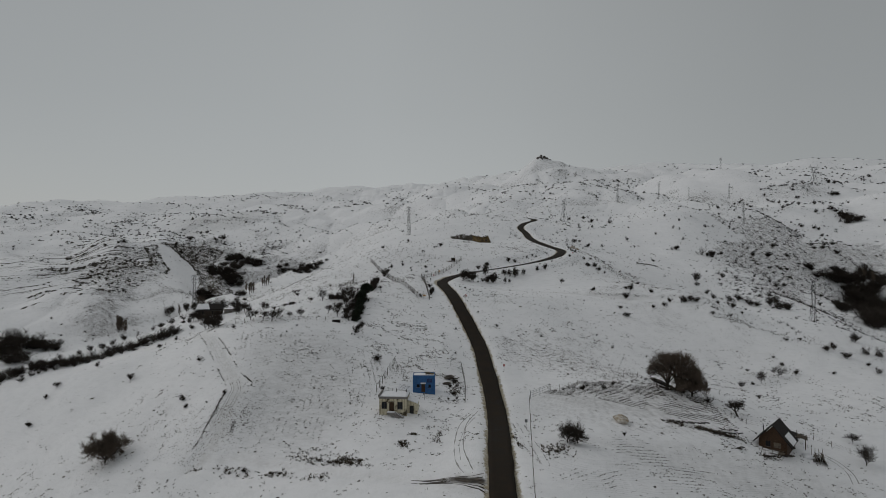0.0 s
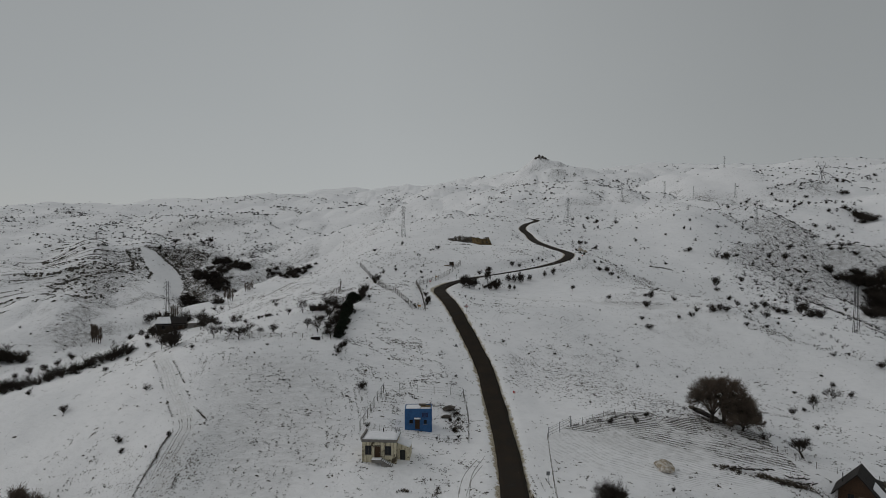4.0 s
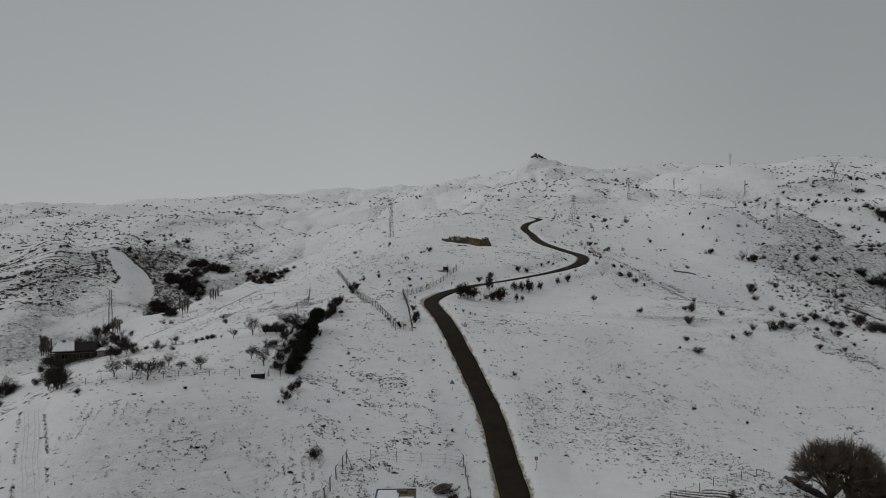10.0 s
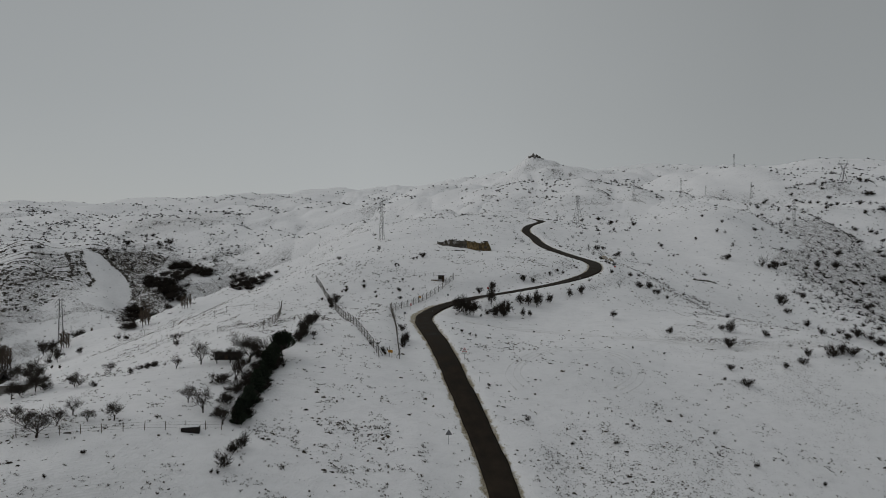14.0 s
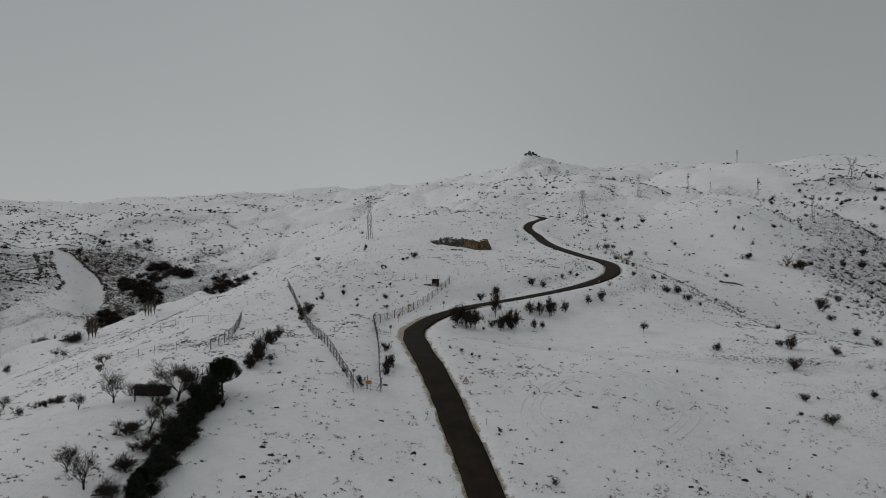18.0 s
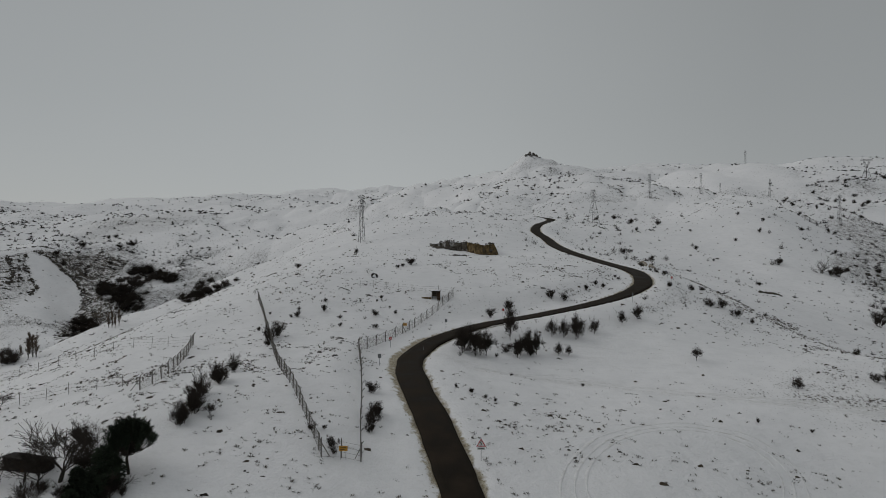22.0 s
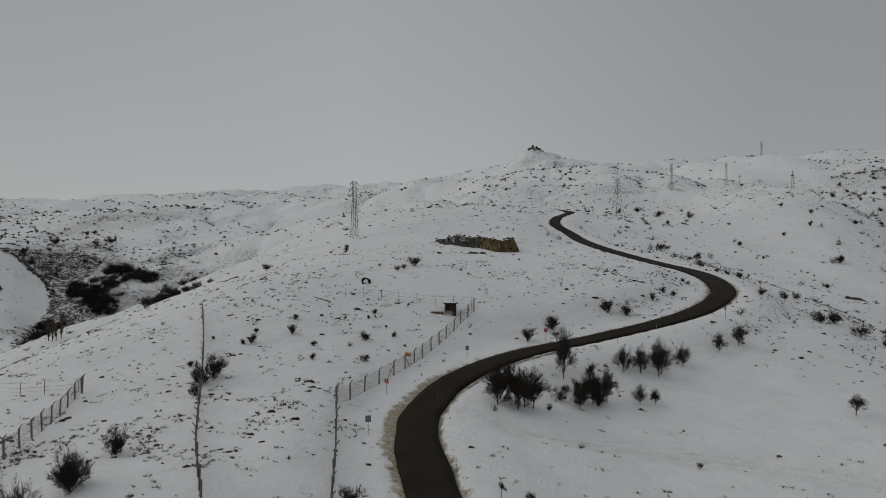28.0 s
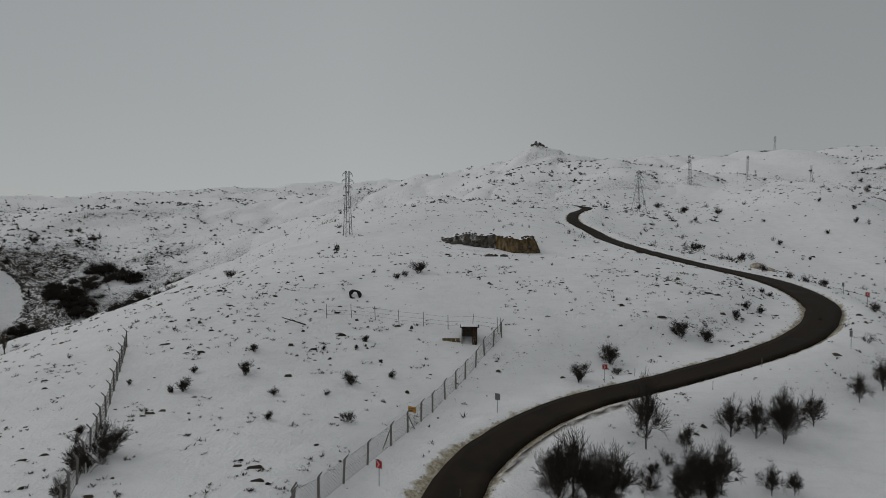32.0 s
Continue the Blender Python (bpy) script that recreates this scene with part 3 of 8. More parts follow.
def soup(name, verts, faces, material):
    """One mesh from arrays: verts (n, 3), faces (m, 3)."""
    me = bpy.data.meshes.new(name)
    me.vertices.add(len(verts))
    me.vertices.foreach_set("co", np.asarray(verts, np.float32).ravel())
    f = np.asarray(faces, np.int32)
    me.loops.add(f.size)
    me.loops.foreach_set("vertex_index", f.ravel())
    me.polygons.add(len(f))
    me.polygons.foreach_set("loop_start", np.arange(0, f.size, f.shape[1], dtype=np.int32))
    me.update(calc_edges=True)
    me.materials.append(material)
    return me


def rock_bm(seed, sx, sy, sz, sub=2):
    rng = random.Random(seed)
    bm = bmesh.new()
    bmesh.ops.create_icosphere(bm, subdivisions=sub, radius=1)
    off = Vector((rng.uniform(-50, 50), rng.uniform(-50, 50), rng.uniform(-50, 50)))
    for v in bm.verts:
        n = noise.noise(v.co * 1.3 + off) + 0.5 * noise.noise(v.co * 3.1 + off)
        s = 1 + 0.45 * n
        v.co = Vector((v.co.x * sx * s, v.co.y * sy * s, v.co.z * sz * s))
    return bm

# ---- ground and road ----
def spaced(lo, hi, step, ends, grow=1.09):
    """Even steps from lo to hi, then steps that grow outward to the ends."""
    mid = list(np.arange(lo, hi + 1e-6, step))
    up, s = [mid[-1]], step
    while up[-1] < ends[1]:
        s *= grow
        up.append(up[-1] + min(s, 260))
    dn, s = [mid[0]], step
    while dn[-1] > ends[0]:
        s *= grow
        dn.append(dn[-1] - min(s, 260))
    return np.array(dn[:0:-1] + mid + up[1:])


def sheet(name, X, Y, Z, material):
    ny, nx = X.shape
    me = bpy.data.meshes.new(name)
    co = np.stack([X, Y, Z], -1).reshape(-1, 3).astype(np.float32)
    i = np.arange(nx * ny).reshape(ny, nx)
    q = np.stack([i[:-1, :-1], i[:-1, 1:], i[1:, 1:], i[1:, :-1]], -1).reshape(-1, 4)
    me.vertices.add(len(co))
    me.vertices.foreach_set("co", co.ravel())
    me.loops.add(q.size)
    me.loops.foreach_set("vertex_index", q.ravel().astype(np.int32))
    me.polygons.add(len(q))
    me.polygons.foreach_set("loop_start", np.arange(0, q.size, 4, dtype=np.int32))
    me.polygons.foreach_set("use_smooth", np.ones(len(q), bool))
    me.update(calc_edges=True)
    me.materials.append(material)
    return new(name, me)


def bareness(X, Y, gx, gy):
    """How thin the snow lies: steep banks, windy crests and grazed patches are barer."""
    slope = np.hypot(gx, gy)
    b = 0.30 + 0.55 * np.clip((slope - 0.26) / 0.4, 0, 1)
    b = b + 0.30 * lattice(X, Y, 55, 11) + 0.20 * lattice(X, Y, 21, 12)
    for cx, cy, r, gain in ((-14, 205, 16, 0.12), (42, 200, 20, 0.12), (-32, 160, 17, 0.15), (-4, 169, 9, 0.40), (310, 460, 90, 0.55), (-250, 640, 80, 0.15), (-330, 560, 80, 0.1), (-140, 560, 70, 0.2),
                            (45, 285, 16, -0.35), (62, 228, 14, -0.3), (-48, 215, 15, -0.35), (-85, 160, 16, -0.25), (15, 330, 25, -0.15), (-5, 255, 12, 0.12), (45, 215, 24, 0.15), (80, 275, 16, 0.3)):
        b = b + gain * np.exp(-((X - cx) ** 2 + (Y - cy) ** 2) / (2 * r * r))
    b = b + 0.4 * np.clip(-gx - 0.15, 0, 0.4) - 0.5 * np.clip(gx, 0, 0.4)
    return np.clip(b, 0, 1)


def set_layer(ob, name, values):
    at = ob.data.attributes.new(name, "FLOAT", "POINT")
    at.data.foreach_set("value", np.ascontiguousarray(values, np.float32).ravel())


def build_ground():
    xs = spaced(-112, 150, 1.1, (-6000, 6000), 1.026)
    ys = spaced(84, 360, 1.1, (-2500, 8000), 1.026)
    # closer lines over the strata hill and the rocky peak
    xs, ys = np.unique(np.r_[xs, np.arange(-340, -200, 2.5), np.arange(180, 330, 7.0)]), np.unique(np.r_[ys, np.arange(530, 730, 2.5), np.arange(1550, 1700, 7.0)])
    X, Y = np.meshgrid(xs, ys)
    Z = height(X, Y)
    gx, gy = np.gradient(Z, xs, axis=1), np.gradient(Z, ys, axis=0)
    ob = sheet("ground", X, Y, Z, SNOW)
    set_layer(ob, "bare", bareness(X, Y, gx, gy) * np.where(inside(X, Y, SLAB), 0.15, np.where(inside(X, Y, OPEN_SLOPE), 0.4, 1.0)))
    slab, flank = inside(X, Y, SLAB), inside(X, Y, FLANK)
    set_layer(ob, "strata", ~slab * ease(-X, 286, 306) * (1 - ease(np.hypot((X + 345) / 95, (Y - 590) / 95), 0.65, 1.0)))
    fields = np.zeros_like(X)
    for cx, cy, rx, ry, s in ((46, 156, 30, 18, 1.0), (46, 116, 36, 20, 0.35), (-48, 168, 16, 24, 0.25)):
        fields = np.maximum(fields, s * (1 - ease(np.hypot((X - cx) / rx, (Y - cy) / ry), 0.7, 1.0)))
    set_layer(ob, "plough", 0.35 * fields)
    worn = np.zeros_like(X)
    for line in TRACKS:
        d, _ = near_line(X, Y, line, 5)
        worn = np.maximum(worn, (0.42 if line is LANE else 0.22) * np.exp(-(d / 1.6) ** 2))
    bank, _ = near_line(X, Y, smooth_line([(5.5, 291.5), (9.5, 297), (14, 300.5), (20, 303.5)], 1.0), 4)
    worn = np.maximum(worn, 1.1 * np.exp(-(bank / 0.8) ** 2))
    junction = 0.75 * np.exp(-((X - 4) / 4.5) ** 2 - ((Y - 105.5) / 3.2) ** 2) * (1 + 0.7 * lattice(X, Y, 2.3, 17))
    # trampled, grazed snow is greyer
    grey = np.zeros_like(X)
    for cx, cy, rx, ry, s in ((-36, 160, 17, 30, 0.32), (-45, 174, 12, 12, 0.25), (50, 162, 24, 12, 0.4), (60, 128, 34, 12, 0.3), (-330, 880, 60, 120, 0.4)):
        grey = np.maximum(grey, s * (1 - ease(np.hypot((X - cx) / rx, (Y - cy) / ry), 0.55, 1.1)))
    set_layer(ob, "grey", grey)
    away = ease(np.hypot(X - 30, (Y - 260) * 0.9), 60, 200)
    east = np.clip(-gx - 0.10, 0, 0.5) * 2.2 - np.clip(gx, 0, 0.5) * 0.9
    rubble = 0.28 + 0.10 * ease(Y, 540, 640) + east * (0.6 + 0.7 * ease(Y, 600, 720)) + 0.9 * np.clip((np.hypot(gx, gy) - 0.42) / 0.4, 0, 1) + 0.38 * lattice(X, Y, 70, 14) + 0.32 * lattice(X, Y, 27, 15)
    for cx, cy, r, gain in ((-275, 500, 45, -0.8), (-345, 560, 60, -0.45), (-322, 610, 40, -0.6), (215, 430, 40, -0.15), (240, 525, 45, -0.5), (300, 500, 60, 0.2), (114, 248, 14, 0.6), (90, 325, 12, 0.45), (230, 340, 40, 0.1), (-375, 780, 45, -0.9), (-262, 655, 20, 0.25), (-240, 600, 18, 0.2), (-395, 600, 40, -0.5), (-300, 640, 22, -0.8), (-275, 585, 20, -0.8), (-40, 390, 26, 0.35)):
        rubble = rubble + gain * np.exp(-((X - cx) ** 2 + (Y - cy) ** 2) / (2 * r * r))
    rubble = np.where(slab, 0, np.where(flank, 1.15, np.clip(rubble, 0, 0.62 + 0.14 * ease(Y, 600, 720))))
    rubble = np.where(inside(X, Y, OPEN_SLOPE), rubble * 0.45, np.where(inside(X, Y, EAST_STONES), np.maximum(rubble, 0.60), rubble))
    set_layer(ob, "rubble", rubble * away * (1 - 0.45 * ease(Y, 1500, 2600)))
    set_layer(ob, "worn", np.clip(worn + 1.6 * junction, 0, 1.6))
    d, n = near_line(X, Y, ROAD_LINE, 8)
    n = np.clip(n.astype(int), 0, len(ROAD_LINE) - 1)
    outer = ROAD_LINE[n, 0] - X + 0.6 * (Y - ROAD_LINE[n, 1]) > 0
    wide = 1.6 * np.exp(-((X + 2) / 9) ** 2 - ((Y - 280) / 22) ** 2) + 0.8 * np.exp(-((X - 72) / 14) ** 2 - ((Y - 370) / 24) ** 2)
    set_layer(ob, "slush", 1 - ease(d, 2.4, 3.65 + wide * outer))
    return tagged(ob, "rolling hillside under thin patchy snow with dead grass", "ground", kind="structure")


def ribbon(name, line, z, lo, hi, lift, thick, material, wobble=0.0, cross=6):
    """A strip that follows a line between two offsets to its right, with a bottom and edges."""
    d = np.gradient(line, axis=0)
    d /= np.linalg.norm(d, axis=1)[:, None]
    side = np.stack([d[:, 1], -d[:, 0]], 1)
    n = len(line)
    u = np.linspace(0, 1, cross)
    w0 = lo + wobble * lattice(line[:, 0] + 7 * lo, line[:, 1], 2.1, 31) + wobble * lattice(line[:, 0], line[:, 1] + 9, 6.0, 32)
    w1 = hi + wobble * lattice(line[:, 0] + 5 * hi, line[:, 1], 2.3, 33) + wobble * lattice(line[:, 0], line[:, 1] + 5, 7.0, 34)
    off = w0[:, None] * (1 - u) + w1[:, None] * u
    P = line[:, None] + side[:, None] * off[..., None]
    X, Y = P[..., 0], P[..., 1]
    Z = np.broadcast_to(z[:, None], X.shape) + lift
    bm = bmesh.new()
    top = [[bm.verts.new((X[i, j], Y[i, j], Z[i, j])) for j in range(cross)] for i in range(n)]
    for i in range(n - 1):
        for j in range(cross - 1):
            bm.faces.new((top[i][j], top[i][j + 1], top[i + 1][j + 1], top[i + 1][j])).smooth = True
    for j, flip in ((0, 1), (cross - 1, 0)):
        low = [bm.verts.new((X[i, j], Y[i, j], Z[i, j] - thick)) for i in range(n)]
        for i in range(n - 1):
            f = (top[i][j], top[i + 1][j], low[i + 1], low[i])
            bm.faces.new(f if not flip else f[::-1])
    bmesh.ops.recalc_face_normals(bm, faces=bm.faces)
    me = bpy.data.meshes.new(name)
    bm.to_mesh(me)
    bm.free()
    me.materials.append(material)
    return new(name, me)


ground = build_ground()
road = tagged(ribbon("road", ROAD_LINE, ROAD_Z, -ROAD_HALF, ROAD_HALF, 0.07, 0.4, ASPHALT, 0.12),
              "dark wet asphalt road winding up the snowy ridge", "road", kind="structure")

# ---- buildings ----
def window_set(parent, x, y, z, w, h, frame_mat, depth=0.16, bars=True):
    """A window in a wall that faces -y, its glass set back, with a frame and a sill."""
    win = part("window", box(x - w / 2, x + w / 2, y - 0.02, y + depth, z, z + h), GLASS, parent)
    bm = bmesh.new()
    t = 0.07
    for a in ((x - w / 2 - t, x - w / 2, z - t, z + h + t), (x + w / 2, x + w / 2 + t, z - t, z + h + t)):
        box(a[0], a[1], y - 0.07, y + 0.05, a[2], a[3], bm=bm)
    for a in ((z + h, z + h + t), (z - t, z)):
        box(x - w / 2, x + w / 2, y - 0.07, y + 0.05, a[0], a[1], bm=bm)
    if bars:
        box(x - 0.025, x + 0.025, y - 0.05, y - 0.021, z, z + h, bm=bm)
    part("frame", bm, frame_mat, win)
    part("sill", box(x - w / 2 - 0.12, x + w / 2 + 0.12, y - 0.16, y - 0.075, z - t - 0.07, z - t - 0.004), CONCRETE, win)


def stone_house(x, y, turn):
    z = z_at(x, y + 2.3) - 0.4
    t = thing("house", x, y, z, turn, "old flat-roofed plaster house with stained walls and outside steps", "house")
    w, d, h = 3.3, 4.7, 4.3
    part("wall", box(-w, w, 0.0, d, -1.6, h, 0.04), PLASTER, t, "peeling cream plaster walls with dark damp stains")
    part("roof", box(-w - 0.25, w + 0.25, -0.28, d + 0.2, h + 0.004, h + 0.24, 0.03), CONCRETE, t)
    bm = bmesh.new()
    box(-w - 0.25, -w + 0.05, -0.28, d + 0.2, h + 0.244, h + 0.62, bm=bm)
    part("parapet", bm, CONCRETE, t)
    part("roof_snow", lumpy_slab(-w + 0.08, w + 0.2, -0.2, d + 0.1, h + 0.244, 0.22, 5), CAP, t, "snow lying on the flat roof")
    for cx, cy in ((0.2, 3.9), (2.75, 3.6)):
        bm = bmesh.new()
        bar(bm, (cx, cy, h + 0.3), (cx, cy, h + 1.25), 0.11, 0.10, 8)
        part("chimney", bm, DARK_ROOF, t)
    window_set(t, -2.1, 0.0, 1.6, 1.15, 1.6, OLD_WOOD)
    window_set(t, 1.75, 0.0, 1.6, 1.15, 1.6, OLD_WOOD)
    for px in (-w + 0.13, -1.12, 0.72, w - 0.13):
        part("pilaster", box(px - 0.13, px + 0.13, -0.09, -0.003, 0.5, h - 0.004, 0.015), PLASTER, t)
    part("cornice", box(-w - 0.1, w + 0.1, -0.2, -0.095, h - 0.32, h - 0.004, 0.02), CONCRETE, t)
    door = part("door", box(-0.75, 0.25, -0.06, 0.05, 1.05, 3.15), WOOD, t, "brown wooden front door")
    bm = bmesh.new()
    for a in ((-0.86, -0.76, 1.0, 3.26), (0.26, 0.36, 1.0, 3.26)):
        box(a[0], a[1], -0.1, -0.004, a[2], a[3], bm=bm)
    box(-0.86, 0.36, -0.1, -0.004, 3.264, 3.36, bm=bm)
    part("frame", bm, OLD_WOOD, door)
    bm = bmesh.new()
    box(0.05, 0.16, -0.12, -0.064, 2.0, 2.06, bm=bm)
    part("handle", bm, STEEL, door)
    part("landing", box(-1.2, 0.7, -1.4, -0.11, 0.4, 1.0, 0.03), CONCRETE, t)
    part("landing_snow", lumpy_slab(-1.2, 0.66, -1.38, -0.13, 1.004, 0.14, 8, 6, 5), CAP, t)
    for k in range(6):
        part("step", box(0.71 + k * 0.34, 1.05 + k * 0.34, -1.4, -0.11, -1.4, 0.84 - k * 0.17, 0.015), CONCRETE, t)
        part("step_snow", lumpy_slab(0.78 + k * 0.34, 1.03 + k * 0.34, -1.36, -0.15, 0.846 - k * 0.17, 0.05, 20 + k, 3, 5, 0.01), CAP, t)
    bm = bmesh.new()
    prism(bm, [(0, -1.4), (2.3, -1.4), (2.3, 2.5), (0, 3.3)], 0, 3.4)
    bmesh.ops.translate(bm, verts=bm.verts, vec=(w + 0.02, 1.9, 0))
    ann = part("annex", bm, PLASTER, t, "low lean-to with a sloping snowy roof")
    bm = bmesh.new()
    prism(bm, [(-0.02, 3.31), (2.45, 2.46), (2.45, 2.66), (-0.02, 3.52)], -0.15, 3.55)
    bmesh.ops.translate(bm, verts=bm.verts, vec=(w + 0.02, 1.9, 0))
    part("annex_roof_snow", bm, CAP, ann)
    # black slab for the dark inside of the opening; the wall has no hole
    part("doorway", box(w + 0.5, w + 1.5, 1.84, 1.898, -0.2, 1.9), BLACK, ann)
    return t


def blue_hut(x, y, turn):
    z = z_at(x, y + 2) - 0.25
    t = thing("pump_house", x, y, z, turn, "blue painted block hut with a flat snowy roof", "hut")
    w, d, h = 2.9, 4.0, 4.5
    part("wall", box(-w, w, 0, d, -1.2, h, 0.03), BLUE, t, "bright blue painted walls")
    bm = bmesh.new()
    for a in ((-w, w, 0, 0.18), (-w, w, d - 0.18, d), (-w, -w + 0.18, 0.181, d - 0.181), (w - 0.18, w, 0.181, d - 0.181)):
        box(a[0], a[1], a[2], a[3], h + 0.004, h + 0.2, bm=bm)
    part("parapet", bm, BLUE, t)
    part("roof", box(-w + 0.19, w - 0.19, 0.19, d - 0.19, h + 0.004, h + 0.06), EARTH, t, "bare brown patch of roof")
    part("roof_snow", lumpy_slab(-w + 0.2, 0.5, 0.2, d - 0.2, h + 0.064, 0.14, 11), CAP, t)
    part("roof_snow", lumpy_slab(0.55, w - 0.22, 0.2, 1.4, h + 0.064, 0.08, 12), CAP, t)
    part("hatch", box(0.1, 1.6, 2.6, 3.5, h + 0.07, h + 0.42, 0.03), OLD_WOOD, t)
    door = part("door", box(-0.65, 0.35, -0.05, 0.04, 0.35, 2.45), WOOD, t, "brown door")
    bm = bmesh.new()
    box(0.18, 0.26, -0.12, -0.054, 1.35, 1.42, bm=bm)
    part("handle", bm, STEEL, door)
    bm = bmesh.new()
    prism(bm, [(-0.85, 2.6), (0.55, 2.6), (0.55, 2.72), (-0.85, 2.72)], -0.95, -0.004)
    part("awning", bm, STEEL, t)
    part("awning_snow", lumpy_slab(-0.83, 0.53, -0.93, -0.02, 2.724, 0.12, 14, 5, 4, 0.02), CAP, t)
    window_set(t, -1.5, 0, 1.55, 0.75, 0.8, BLUE, bars=False)
    window_set(t, 1.55, 0, 1.45, 0.65, 0.85, BLUE, bars=False)
    board = part("sign_board", box(0.85, 2.15, -0.07, -0.004, 2.85, 3.85), simple("navy_board", (0.015, 0.022, 0.07), (0.02, 0.03, 0.09), 3.0, 0.5), t, "dark blue notice board")
    for k, (a, b) in enumerate(((-0.42, 0.42), (-0.3, 0.36), (-0.36, 0.2))):
        part("text_bar", box(1.5 + a, 1.5 + b, -0.085, -0.074, 3.55 - k * 0.26, 3.62 - k * 0.26), BLUE, board)
    bm = bmesh.new()
    bar(bm, (w + 0.05, 0.6, -0.8), (w + 0.05, 0.6, h), 0.05, 0.05, 6)
    part("down_pipe", bm, BLUE, t)
    return t


def cabin(x, y, turn):
    z = z_at(x, y) - 0.2
    t = thing("cabin", x, y, z, turn, "brown wooden gabled cabin with a dark steep roof", "cabin")
    w, d = 3.0, 6.2
    for k in range(14):
        bm = box(-w, w, -0.06, 0.06, 0.0 + k * 0.2, 0.19 + k * 0.2, 0.012)
        part("plank", bm, WOOD, t)
    bm = bmesh.new()
    prism(bm, [(-w, 2.81), (w, 2.81), (0, 6.1)], 0.0, 0.10)
    part("gable", bm, WOOD, t)
    part("wall", box(-w, w, 0.07, d, -1.2, 2.8, 0.02), WOOD, t)
    for s in (-1, 1):
        bm = bmesh.new()
        prism(bm, [(s * 4.0, 1.75), (0, 6.25), (0, 6.5), (s * 4.15, 1.9)], -0.7, d + 0.4)
        part("roof", bm, DARK_ROOF, t)
    bm = bmesh.new()
    prism(bm, [(4.1, 2.02), (2.35, 3.99), (2.35, 4.09), (4.12, 2.12)], 0.6, d - 1.6)
    part("roof_snow", bm, CAP, t)
    window_set(t, -1.0, -0.06, 1.2, 1.0, 1.2, WOOD)
    part("shutter", box(0.2, 1.7, -0.11, -0.064, 1.1, 2.3, 0.01), OLD_WOOD, t)
    part("deck", box(-1.9, 2.6, -1.9, -0.1, 0.1, 0.3, 0.01), OLD_WOOD, t)
    part("deck_snow", lumpy_slab(-1.8, 1.4, -1.85, -0.2, 0.304, 0.22, 31, 8, 6), CAP, t)
    for px in (-1.8, 0.3, 2.5):
        bm = bmesh.new()
        bar(bm, (px, -1.8, -0.8), (px, -1.8, 1.1), 0.07, 0.07, 6)
        part("post", bm, OLD_WOOD, t)
    bm = bmesh.new()
    box(-1.9, 2.6, -1.86, -1.76, 1.1, 1.18, bm=bm)
    box(-1.9, 2.6, -1.84, -1.78, 0.65, 0.71, bm=bm)
    part("railing", bm, OLD_WOOD, t)
    bm = bmesh.new()
    bar(bm, (-2.6, 2.5, 3.2), (-2.6, 2.5, 5.3), 0.09, 0.09, 8)
    part("stove_pipe", bm, DARK_ROOF, t)
    return t


def lean_to(x, y, turn):
    """The open timber frame behind the cabin."""
    z = z_at(x, y)
    t = thing("timber_shelter", x, y, z, turn, "dark open timber shelter beside the wooden cabin", "shelter")
    for px in (0, 2.2, 4.4):
        for py in (0, 3.0):
            bm = bmesh.new()
            bar(bm, (px, py, -0.5), (px, py, 2.9 - 0.25 * px), 0.1, 0.09, 6)
            part("post", bm, OLD_WOOD, t)
    for k in range(7):
        bm = bmesh.new()
        bar(bm, (-0.3, 0.05 + k * 0.48, 3.05), (4.8, 0.05 + k * 0.48, 1.85), 0.08, 0.08, 4)
        part("rafter", bm, OLD_WOOD, t)
    bm = bmesh.new()
    prism(bm, [(-0.3, 3.14), (2.6, 2.46), (2.6, 2.5), (-0.3, 3.2)], 0.3, 3.0)
    part("roof_sheet", bm, DARK_ROOF, t)
    return t


def collapsed_shed(x, y, turn):
    z = z_at(x, y)
    t = thing("collapsed_shed", x, y, z, turn, "half collapsed plank shed leaning on a snowy bank", "shed")
    rng = random.Random(4)
    for k in range(9):
        bm = box(-0.14, 0.14, -0.025, 0.025, 0, rng.uniform(0.9, 2.2), 0.005)
        o = part("plank", bm, OLD_WOOD, t)
        o.matrix_local = pose(0.5 + k * 0.31, rng.uniform(-0.5, 0.5), -0.25, rng.uniform(-62, -30), rng.uniform(-30, 40), 0)
    for k in range(4):
        bm = bmesh.new()
        bar(bm, (k * 0.9, 0.3, -0.3), (0.5 + k * 0.8, 1.6, 2.3), 0.07, 0.05, 5)
        part("beam", bm, OLD_WOOD, t)
    part("snow_drift", lumpy_slab(-1.6, 0.6, 0.2, 2.4, 0.2, 0.8, 41, 8, 8, 0.15), CAP, t)
    return t


def log_row(x, y, turn, n, name, label, seed):
    z = z_at(x, y)
    t = thing(name, x, y, z, turn, label, "wood pile")
    rng = random.Random(seed)
    for k in range(n):
        bm = bmesh.new()
        a = Vector((k * 0.42 + rng.uniform(-0.1, 0.1), rng.uniform(-0.3, 0.3), 0.12 + rng.uniform(0, 0.25)))
        v = Vector((rng.uniform(-0.7, 0.7), rng.uniform(-0.7, 0.7), rng.uniform(-0.1, 0.15)))
        bar(bm, a - v, a + v, 0.13, 0.10, 7)
        part("log", bm, BARK, t)
    return t


